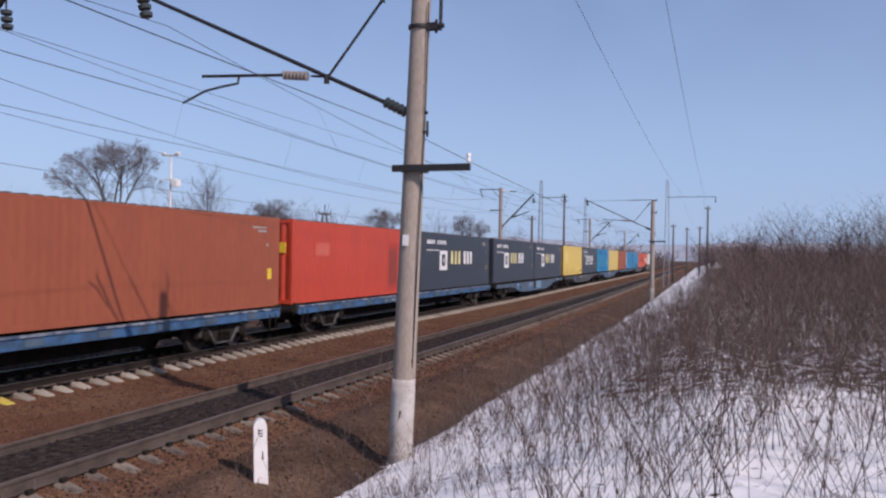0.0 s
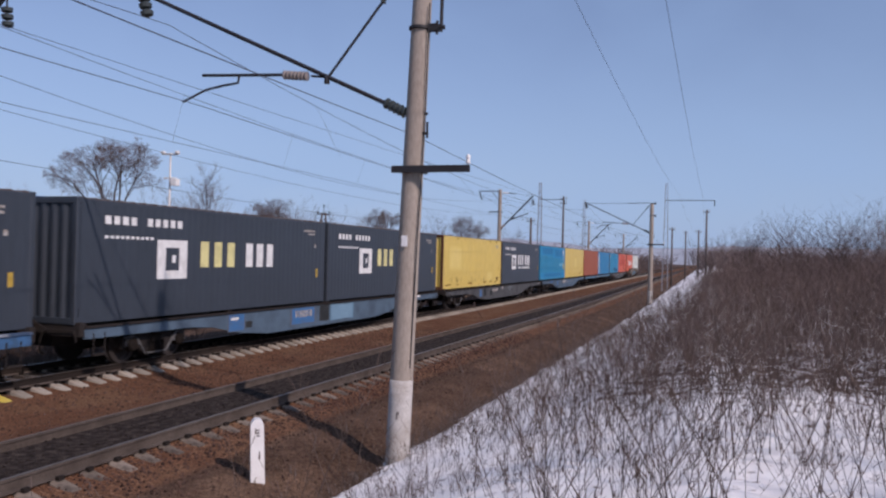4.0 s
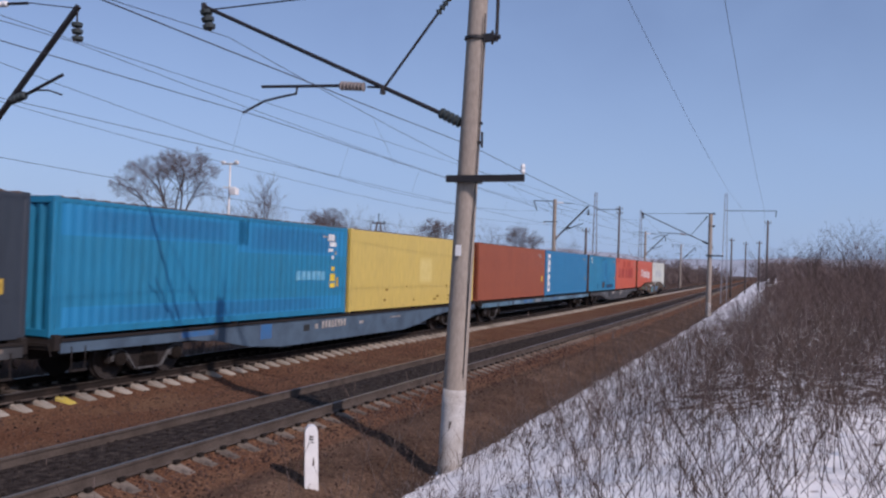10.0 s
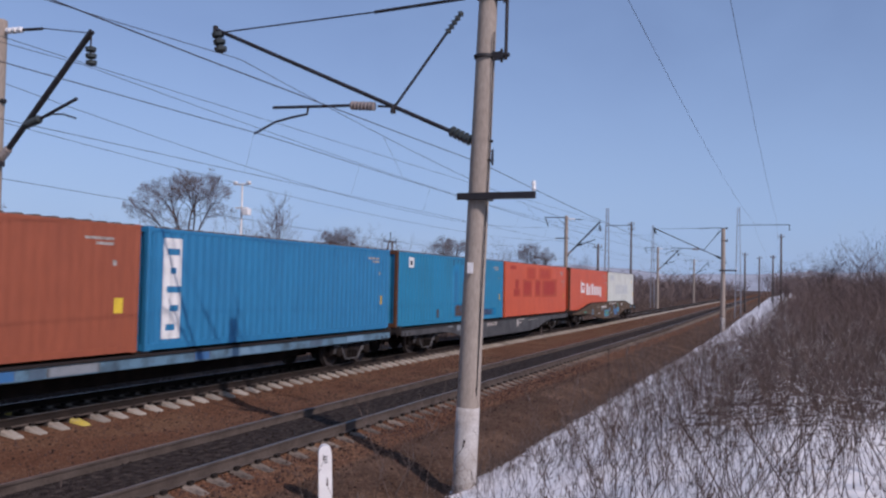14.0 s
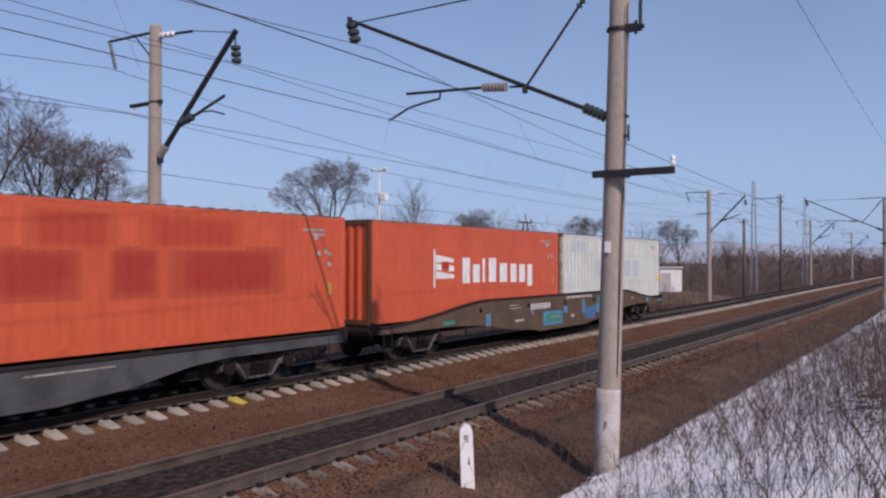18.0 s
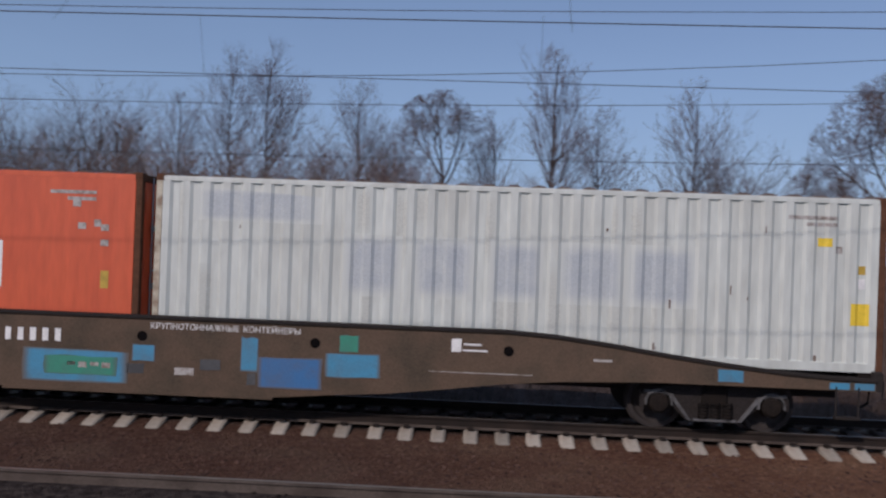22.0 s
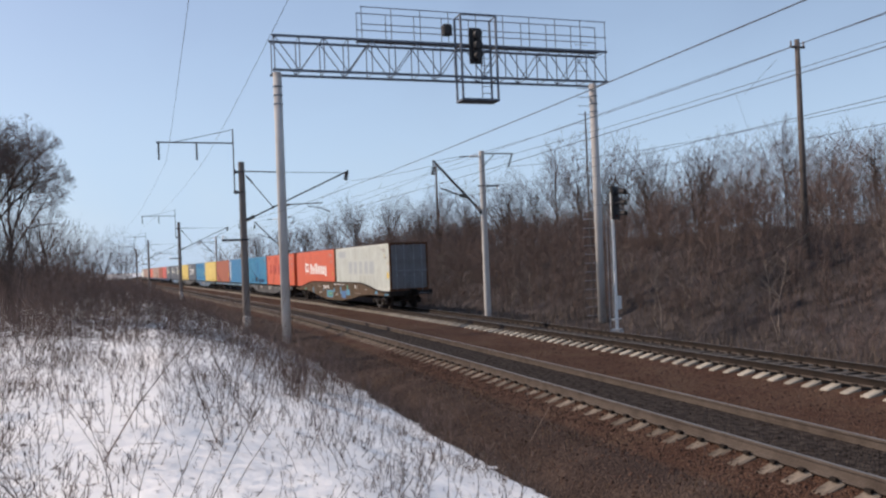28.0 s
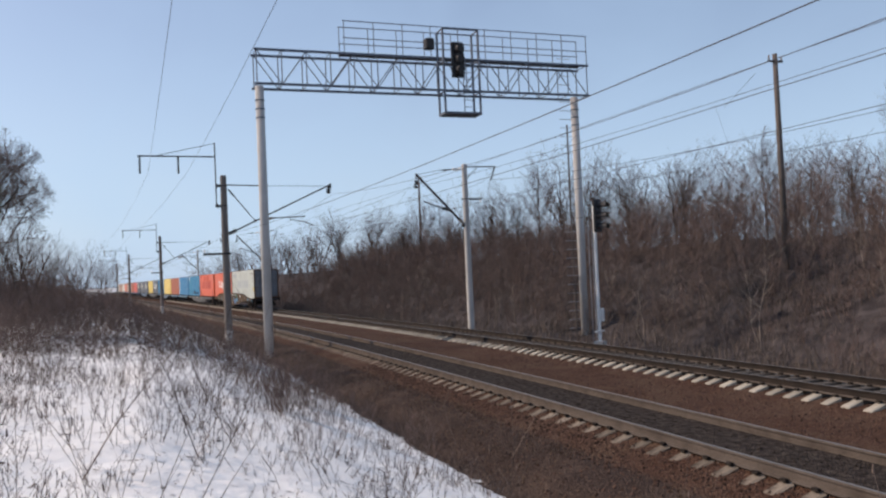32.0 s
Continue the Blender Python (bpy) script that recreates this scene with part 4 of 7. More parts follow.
def end_mesh():
    g = Geo()
    v, y, i = [], -W2 + 0.1, 0
    while y < W2 - 0.1:
        v += [(0.0 if i % 4 in (0, 1) else 0.045, y, 0.15), (0.0 if i % 4 in (0, 1) else 0.045, y, H - 0.11)]
        y, i = y + 0.0729, i + 1
    return g.add(v, [(2 * j, 2 * j + 1, 2 * j + 3, 2 * j + 2) for j in range(len(v) // 2 - 1)])


def roof_mesh():
    g = Geo()
    v, x, i = [], -L2 + 0.15, 0
    while x < L2 - 0.1:
        z = H + 0.012 if i % 4 in (0, 1) else H - 0.034
        v += [(x, -W2 + 0.035, H - 0.06), (x, -W2 + 0.04, z), (x, W2 - 0.04, z), (x, W2 - 0.035, H - 0.06)]
        x, i = x + 0.105, i + 1
    return g.add(v, [(4 * j + k, 4 * j + 4 + k, 4 * j + 5 + k, 4 * j + 1 + k) for j in range(len(v) // 4 - 1) for k in range(3)])


def box_container(colour, label, worn=False, rusty=False):
    """A 40-foot container, base at z 0, its door at +x."""
    paint = PAINT[colour]
    root = thing("shipping_container", label, "shipping container", group="containers on the train")
    edge = RUST if worn or rusty else paint
    c = colour + str(worn) + str(rusty)
    RIBS[root.name] = waves = WIDE_WAVES if worn else SHALLOW_WAVES if colour in ("red", "brown", "slate", "orange") or colour == "yellow" and not rusty else WAVES
    part("side_wall", shared(("side_wall", c), lambda: side_mesh(waves), paint), None, root)
    part("side_wall", CACHE[("side_wall", c)], None, root, m=pose(0, 0, 0, 0, 0, 180))
    part("end_wall", shared(("end_wall", c), end_mesh, paint), None, root, m=pose(-L2 + 0.02, 0, 0))
    part("roof", shared(("roof", c), roof_mesh, ROOF_SHADE), None, root, "ribbed roof, dark for the shade between its ribs")
    part("floor", shared(("floor", c), lambda: Geo().box(-L2 + 0.05, L2 - 0.05, -W2 + 0.05, W2 - 0.05, 0.05, 0.14), BOGIE), None, root)
    post = lambda: Geo().box(-0.06, 0.06, -0.06, 0.06, 0.1, H - 0.1, bevel=0.012)
    cast = lambda: Geo().box(-0.09, 0.09, -0.081, 0.081, 0.0, 0.118, bevel=0.012)
    for sx in (-1, 1):
        for sy in (-1, 1):
            tone = CREAM if worn and sx < 0 else edge
            part("corner_post", shared(("corner_post", c + str(worn and sx)), post, tone), None, root, m=pose(sx * (L2 - 0.06), sy * (W2 - 0.06), 0))
            for z in (0.0, H - 0.118):
                part("corner_casting", shared(("corner_casting", c), cast, edge), None, root, m=pose(sx * (L2 - 0.089), sy * (W2 - 0.08), z))
    for sy in (-1, 1):
        part("bottom_rail", shared(("bottom_rail", c), lambda: Geo().box(-L2 + 0.12, L2 - 0.12, -0.03, 0.03, 0.02, 0.17, bevel=0.01), paint), None, root, m=pose(0, sy * (W2 - 0.028), 0))
        part("top_rail", shared(("top_rail", c), lambda: Geo().box(-L2 + 0.12, L2 - 0.12, -0.032, 0.032, H - 0.115, H - 0.03, bevel=0.01), paint), None, root, m=pose(0, sy * (W2 - 0.03), 0))
    for sx in (-1, 1):
        part("header", shared(("header", c), lambda: Geo().box(-0.05, 0.05, -W2 + 0.1, W2 - 0.1, H - 0.14, H - 0.02, bevel=0.01), edge), None, root, m=pose(sx * (L2 - 0.05), 0, 0))
        part("sill", shared(("sill", c), lambda: Geo().box(-0.05, 0.05, -W2 + 0.1, W2 - 0.1, 0.01, 0.15, bevel=0.01), edge), None, root, m=pose(sx * (L2 - 0.05), 0, 0))
    for sy in (-1, 1):
        leaf = part("door", shared(("door", c), lambda: Geo().box(-0.025, 0.0, -0.55, 0.55, 0.16, H - 0.15).box(0.0, 0.012, -0.5, 0.5, 0.3, 0.85).box(0.0, 0.012, -0.5, 0.5, 1.1, 1.75).box(0.0, 0.012, -0.5, 0.5, 2.0, 2.6), DOOR_SHADED if worn else paint), None, root, m=pose(L2 - 0.01, sy * 0.555, 0))
        for y in (-0.25, 0.25):
            part("locking_bar", shared(("locking_bar", c), lambda: Geo().tube((0, 0, 0.06), (0, 0, H - 0.06), 0.017, n=8).box(0.0, 0.05, -0.05, 0.05, 0.9, 1.0).box(0.0, 0.05, -0.05, 0.05, 1.9, 2.0).box(0.01, 0.04, 0.0, 0.36, 1.2, 1.235), STEEL_GREY), None, leaf, m=pose(0.035, y, 0))
    # identification lines near the door end, as plain bars
    for i, (a, b, z) in enumerate(((4.5, 5.3, 2.5), (4.8, 5.3, 2.39), (5.28, 5.4, 1.95))):
        mark(root, a, b, z, z + (0.06 if i < 2 else 0.12), WORN_WHITE)
    if not worn:
        big = colour == "brown"
        mark(root, 5.36 if big else 5.42, 5.62 if big else 5.56, 0.9, 1.24 if big else 1.2, YELLOW_PAINT if big else LABEL_YELLOW, "yellow warning label")
    else:
        mark(root, 5.55, 5.85, 0.78, 1.14, YELLOW_PAINT, "yellow warning label")
    if colour == "orange":
        for a, z in ((4.9, 2.28), (5.0, 1.9), (5.4, 1.88), (5.4, 1.62)):
            mark(root, a, a + 0.14, z, z + 0.11, WORN_WHITE, "small worn white label", proud=0.006)
        part("end_label", Geo().box(-L2 + 0.004, -L2 + 0.02, 0.72, 0.96, 2.2, 2.62), LETTER, root, "white label on the end wall")
    return root


def slate_marks(root, small=True):
    for x in np.arange(-5.2, -2.2, 0.3):
        if abs(x + 4.0) > 0.2:
            mark(root, x, x + 0.2, 2.32, 2.52, LETTER)
    for x in np.arange(-5.2, -3.5, 0.18):
        mark(root, x, x + 0.12, 1.98, 2.05, LETTER)
    mark(root, -3.3, -2.05, 0.98, 2.0, LETTER, "white square emblem", 0.0045)
    mark(root, -2.95, -2.4, 1.2, 1.8, PAINT["slate"], proud=0.007)
    mark(root, -2.7, -2.55, 1.4, 1.6, LETTER, proud=0.009)
    for i, x in enumerate((-1.45, -0.8, -0.15, 0.85, 1.45, 2.05)):
        mark(root, x, x + 0.38, 1.28, 2.0, LETTER_YELLOW if i < 3 and not small else LETTER)
    if small:
        for x in np.arange(-1.4, 2.5, 0.3):
            mark(root, x, x + 0.21, 1.02, 1.17, LETTER)


def orange_marks(root):
    """A white flag and a row of bold rounded strokes."""
    mark(root, -2.93, -2.85, 0.95, 2.12, LETTER, "white flag emblem")
    for z, a, b in ((1.72, -2.82, -1.78), (1.22, -2.82, -1.74)):
        mark(root, a, b, z, z + 0.24, LETTER, slant=0.12)
    mark(root, -2.82, -2.4, 1.48, 1.7, LETTER, slant=0.06)
    mark(root, -2.1, -1.76, 1.44, 1.66, LETTER, slant=0.06)
    mark(root, -2.5, -2.05, 1.5, 1.75, FADED["orange"], proud=0.006)
    for a, b, z0, z1 in ((-1.25, -0.8, 1.05, 1.88), (-0.6, -0.16, 1.06, 1.66), (0.02, 0.2, 1.06, 1.86), (0.45, 0.95, 1.06, 1.88), (1.2, 1.74, 1.04, 1.7), (2.0, 2.46, 1.02, 1.68), (2.66, 3.12, 1.01, 1.66), (3.32, 3.7, 0.86, 1.66)):
        mark(root, a, b, z0, z1, LETTER, "bold white lettering bar")


def white_marks(root):
    for a, b in ((-2.85, -1.85), (-1.7, -0.62), (-0.38, 0.52), (0.75, 1.87), (1.88, 3.08)):
        mark(root, a, b, 0.94, 1.98, FADED["white"], "faded grey-blue lettering patch")
    mark(root, -5.5, -3.2, 2.12, 2.7, FADED["white"], "faded grey-blue patch", slant=0.12)
    mark(root, 5.0, 5.22, 2.06, 2.2, YELLOW_PAINT, "yellow warning triangle")
    mark(root, 5.66, 5.78, 1.62, 1.76, LABEL_YELLOW)
    mark(root, 5.66, 5.78, 1.38, 1.55, LETTER)
    for i in range(26):
        x = random.uniform(-5.8, 5.8)
        z = random.uniform(0.15, 0.26) if i % 5 else random.uniform(0.5, 2.5)
        mark(root, x, x + random.uniform(0.02, 0.06), z, z + random.uniform(0.06, 0.2), SCAR, "rust scar", proud=0.006 + 0.0002 * i)
    for i in range(16):
        x = random.uniform(-5.9, 4.3)
        w, h = random.uniform(0.1, 0.3), random.uniform(0.5, 1.6)
        z = 0.16 if i % 2 else H - 0.14 - h
        mark(root, x, x + w, z, z + h, STAIN, "grimy streak", proud=0.0015 + 0.0001 * i)


def faded_letters(root):
    mark(root, -4.75, -3.6, 1.05, 1.5, FADED["orange"], "faded dark red lettering patch")
    mark(root, -4.5, -3.85, 1.42, 2.0, FADED["orange"])
    for a, b, z0, z1 in ((-3.15, -1.4, 1.02, 2.0), (-0.85, 0.3, 1.0, 2.04), (0.5, 3.85, 0.98, 2.08), (-2.55, -0.65, 1.95, 2.74), (-0.2, 2.6, 1.98, 2.74)):
        mark(root, a, b, z0, z1, FADED["orange" if z0 < 1.5 else "upper"], proud=0.004 + 0.0008 * (z0 > 1.5))
    mark(root, -5.4, -4.3, 2.5, 2.72, FADED["orange"])


# -- wagons --
WAGON_PAINT = {
    "blue_flat": material("wagon_blue", (0.04, 0.125, 0.26), 0.7, vary=0.15, scale=2.5, second=(0.03, 0.05, 0.075), amount=0.9),
    "pale_flat": material("wagon_pale_blue", (0.11, 0.22, 0.30), 0.75, vary=0.15, scale=2.5, second=(0.045, 0.075, 0.10), amount=0.9),
    "grey": material("wagon_grey", (0.075, 0.078, 0.08), 0.8, vary=0.18, scale=1.6, second=(0.035, 0.036, 0.038), amount=0.9),
    "slate": material("wagon_slate_blue", (0.08, 0.13, 0.18), 0.75, vary=0.15, scale=1.6, second=(0.045, 0.07, 0.10), amount=0.8),
    "brown": material("wagon_brown", (0.12, 0.083, 0.058), 0.86, vary=0.2, scale=1.4, second=(0.072, 0.058, 0.042), amount=0.8),
}
WORN_EDGE = material("worn_blue_edge", (0.035, 0.07, 0.13), 0.8, vary=0.2, scale=3.2, second=(0.42, 0.45, 0.47), amount=0.75)
GRAFFITI = [soft_patch("patch_blue", (0.035, 0.15, 0.34), (0.11, 0.1, 0.095), 0.7, 0.1), soft_patch("patch_light_blue", (0.05, 0.25, 0.4), (0.11, 0.1, 0.09), 0.7, 0.1),
            soft_patch("patch_green", (0.03, 0.24, 0.16), (0.07, 0.13, 0.12), 0.7, 0.1)]


def wagon(kind, belly, label):
    """A container flat wagon, 25.6 m over couplers; rail level is z 0."""
    paint = WAGON_PAINT[kind]
    root = thing("container_wagon", label, "freight wagon", group="wagons of the train")
    sym = lambda half: half + [(-x, z) for x, z in reversed(half)]
    if belly == "deep":
        top = [(-12.15, 1.0), (-11.6, 1.01), (-10.7, 1.06), (-9.8, 1.15), (-8.86, 1.26), (-7.94, 1.39), (-7.0, 1.5), (-6.2, 1.55)]
        low = [(2.3, 0.31), (3.2, 0.39), (4.2, 0.46), (5.2, 0.58), (6.1, 0.7), (7.05, 0.78), (8.6, 0.84), (12.15, 0.84)]
    elif belly == "fish":
        top = [(-12.15, 1.02)]
        low = [(4.2, 0.28), (5.8, 0.42), (7.2, 0.68), (8.2, 0.76), (12.15, 0.78)]
    else:
        top = [(-12.15, 1.02)]
        low = [(12.15, 0.78)]
    outline = sym(top)
    under = low[::-1] + [(-x, z) for x, z in low]
    for s in (-1, 1):
        beam = part("side_beam", Geo().prism(outline + under, "y", s * 1.36 - 0.03, s * 1.36 + 0.03), paint, root)
        lip = Geo()
        for (xa, za), (xb, zb) in zip(outline[:-1], outline[1:]):
            lip.prism([(xa, za), (xb, zb), (xb, zb + 0.05), (xa, za + 0.05)], "y", s * 1.36 - 0.07, s * 1.36 + 0.07)
        part("flange", lip, BOGIE_FRAME if kind != "blue_flat" else WORN_EDGE, beam)
        if belly == "deep":
            part("bottom_flange", Geo().prism([(-2.3, 0.31), (2.3, 0.31), (2.3, 0.28), (-2.3, 0.28)], "y", s * 1.36 - 0.07, s * 1.36 + 0.07), paint, beam)
        n = 6 if belly != "flat" else 11
        for i in range(n):
            x = -10.5 + 21 * i / (n - 1)
            if kind == "blue_flat":
                part("stanchion", Geo().box(x - 0.25, x + 0.25, s * 1.395 - 0.02, s * 1.395 + 0.02, 0.82, 0.98), WAGON_PAINT["slate"], beam)
    part("deck", Geo().box(-12.15, 12.15, -1.2, 1.2, 0.93, 1.05).box(-12.0, 12.0, -0.3, 0.3, 0.55, 1.02), BOGIE_FRAME, root)
    if belly == "flat":
        part("centre_sill", Geo().prism([(-8.2, 0.72), (-6.6, 0.36), (6.6, 0.36), (8.2, 0.72), (8.2, 0.95), (-8.2, 0.95)], "y", -0.62, 0.62), BOGIE, root)
    for x in (-12.05, -6.2, 6.2, 12.05, 0.1, -0.1):
        part("lock_block", Geo().box(x - 0.12, x + 0.12, -1.25, 1.25, 1.05, 1.112), BOGIE, root)
    for sx in (-1, 1):
        # end beams take the dark frame colour for the shade on the wagon ends
        part("end_beam", Geo().box(sx * 12.2 - 0.08, sx * 12.2 + 0.08, -1.38, 1.38, 0.84, 1.16, bevel=0.02), BOGIE_FRAME, root)
        g = Geo().box(min(sx * 12.25, sx * 12.8), max(sx * 12.25, sx * 12.8), -0.14, 0.14, 0.92, 1.18, bevel=0.03)
        g.box(min(sx * 12.6, sx * 12.8), max(sx * 12.6, sx * 12.8), -0.22, 0.2, 0.88, 1.22, bevel=0.03)
        part("coupler", g, BOGIE, root)
        hose = [(sx * 12.25, -0.42, 0.95), (sx * 12.42, -0.43, 0.9), (sx * 12.5, -0.44, 0.7), (sx * 12.48, -0.44, 0.5), (sx * 12.36, -0.42, 0.42)]
        part("brake_hose", Geo().line(hose, 0.024, 7), BOGIE, root)
        part("uncoupling_lever", Geo().line([(sx * 12.3, -1.3, 0.72), (sx * 12.34, -1.25, 0.98), (sx * 12.36, -0.5, 0.98), (sx * 12.5, -0.2, 1.2)], 0.016, 6), BOGIE_FRAME, root)
        part("handrail", Geo().line([(sx * 12.29, 0.55, 0.9), (sx * 12.38, 0.55, 0.95), (sx * 12.38, 1.15, 0.95), (sx * 12.29, 1.15, 0.9)], 0.014, 6), STEEL_GREY, root)
        for sy in (-1, 1):
            part("step", Geo().box(sx * 11.7 - 0.2, sx * 11.7 + 0.2, sy * 1.4 - 0.05, sy * 1.4 + 0.05, 0.38, 0.42).tube((sx * 11.7 - 0.18, sy * 1.4, 0.4), (sx * 11.7 - 0.18, sy * 1.4, 0.9), 0.015, n=6).tube((sx * 11.7 + 0.18, sy * 1.4, 0.4), (sx * 11.7 + 0.18, sy * 1.4, 0.9), 0.015, n=6), BOGIE_FRAME, root)
        c = sx * (9.66 if belly == "deep" else 9.85 if kind == "pale_flat" else 9.36)
        part("bolster", shared(("bolster",), lambda: Geo().box(-0.22, 0.22, -1.15, 1.15, 0.45, 0.8, bevel=0.04).tube((0, 0, 0.75), (0, 0, 0.98), 0.28, n=16), BOGIE), None, root, m=pose(c, 0, 0))
        for sy in (-1, 1):
            fr = part("side_frame", shared(("side_frame",), frame_mesh, BOGIE_FRAME), None, root, m=pose(c, sy * 1.05, 0, 0, 0, 0 if sy < 0 else 180))
            part("rib", shared(("rib",), rib_mesh, RIB_LIT_PAINT), None, fr, "pale ribs, worn paint and lit edges in one colour")
            for k in range(3):
                part("spring", shared(("spring",), spring_mesh, BOGIE), None, fr, m=pose(-0.2 + 0.2 * k, 0, 0.24))
            for k in (-0.925, 0.925):
                part("axle_box", shared(("axle_box",), lambda: Geo().revolve((0, 0.06, 0), (0, -1, 0), [(0, 0.17), (0.2, 0.17), (0.24, 0.13), (0.25, 0.05)], 14), BOGIE), None, fr, m=pose(k, 0, RADIUS))
        for k in (-0.925, 0.925):
            w = part("wheelset", shared(("wheelset",), wheel_mesh, WHEEL), None, root, m=pose(c + k, 0, RADIUS))
            WHEELS.append((w, root, c + k))
    part("brake_cylinder", Geo().tube((1.5, 0.5, 0.75), (2.4, 0.5, 0.75), 0.2, n=14).tube((2.4, 0.5, 0.75), (6.5, 0.3, 0.7), 0.03), BOGIE, root)
    return root


def frame_mesh():
    out = [(-1.22, 0.40), (-1.22, 0.66), (-0.98, 0.72), (-0.5, 0.84), (0.5, 0.84), (0.98, 0.72), (1.22, 0.66), (1.22, 0.40), (1.12, 0.40), (1.1, 0.6),
           (0.75, 0.6), (0.72, 0.44), (0.42, 0.17), (-0.42, 0.17), (-0.72, 0.44), (-0.75, 0.6), (-1.1, 0.6), (-1.12, 0.40)]
    g = Geo().prism(out, "y", -0.06, 0.06)
    return g


def rib_mesh():
    g = Geo()
    for s in (-1, 1):
        g.prism([(s * 0.38, 0.2), (s * 0.44, 0.2), (s * 0.76, 0.6), (s * 0.7, 0.63)][::s], "y", -0.1, -0.06)
        g.prism([(s * 0.7, 0.63), (s * 0.76, 0.6), (s * 1.18, 0.64), (s * 1.15, 0.69)][::s], "y", -0.1, -0.06)
    g.box(-0.36, 0.36, -0.12, -0.06, 0.2, 0.235)
    for x in (-0.925, 0.925):
        for a0 in range(-10, 190, 25):
            a, b = radians(a0), radians(a0 + 25)
            ring = [(x + r * math.cos(t), RADIUS + r * math.sin(t)) for t, r in ((a, 0.2), (a, 0.235), (b, 0.235), (b, 0.2))]
            g.prism(ring, "y", -0.12, -0.06)
    return g


def spring_mesh():
    g = Geo()
    pts = [(0.07 * math.cos(a), -0.1 + 0.07 * math.sin(a), 0.27 * a / (2 * math.pi * 5)) for a in np.linspace(0, 2 * math.pi * 5, 60)]
    return g.line(pts, 0.014, 5)


def wheel_mesh():
    g = Geo().tube((0, -1.0, 0), (0, 1.0, 0), 0.085, n=14)
    for s in (-1, 1):
        g.revolve((0, s * 0.72, 0), (0, s, 0), [(-0.01, 0.2), (0.0, 0.46), (0.0, 0.503), (0.035, 0.503), (0.045, 0.478), (0.13, RADIUS), (0.13, 0.40), (0.08, 0.36), (0.06, 0.2), (0.1, 0.13), (0.15, 0.12)], 32)
    return g


# near-black of the flat hole discs: the shade inside a hole as colour
HOLE = material("dark_hole", (0.006, 0.005, 0.005), 1.0, vary=0.1, bump=0)
BEAM_COATS = [0]


DARK_COAT = soft_patch("dark_touched_up_coat", (0.03, 0.034, 0.036), (0.06, 0.065, 0.07), 0.85, 0.12)
PALE_COAT = soft_patch("pale_touched_up_coat", (0.24, 0.27, 0.29), (0.09, 0.1, 0.11), 0.85, 0.1)
LIGHT_COAT = soft_patch("light_blue_coat", (0.17, 0.3, 0.4), (0.1, 0.2, 0.28), 0.8, 0.1)


def beam_patch(parent, x0, x1, z0, z1, mat, label=""):
    w, h = x1 - x0, z1 - z0
    r = random.Random(round(1000 * x0 + 100 * z0))
    out = []
    for u, v in ((0, 0), (0.33, 0), (0.7, 0), (1, 0), (1, 0.5), (1, 1), (0.66, 1), (0.3, 1), (0, 1), (0, 0.5)):
        out.append((x0 + w * u + r.uniform(-0.03, 0.03) * min(w, 0.5), z0 + h * v + r.uniform(-0.05, 0.05) * h))
    proud = 0.001 * (BEAM_COATS[0] % 5)
    BEAM_COATS[0] += 1
    return part("paint_patch", Geo().prism(out, "y", -1.394 - proud, -1.388), mat, parent, label)


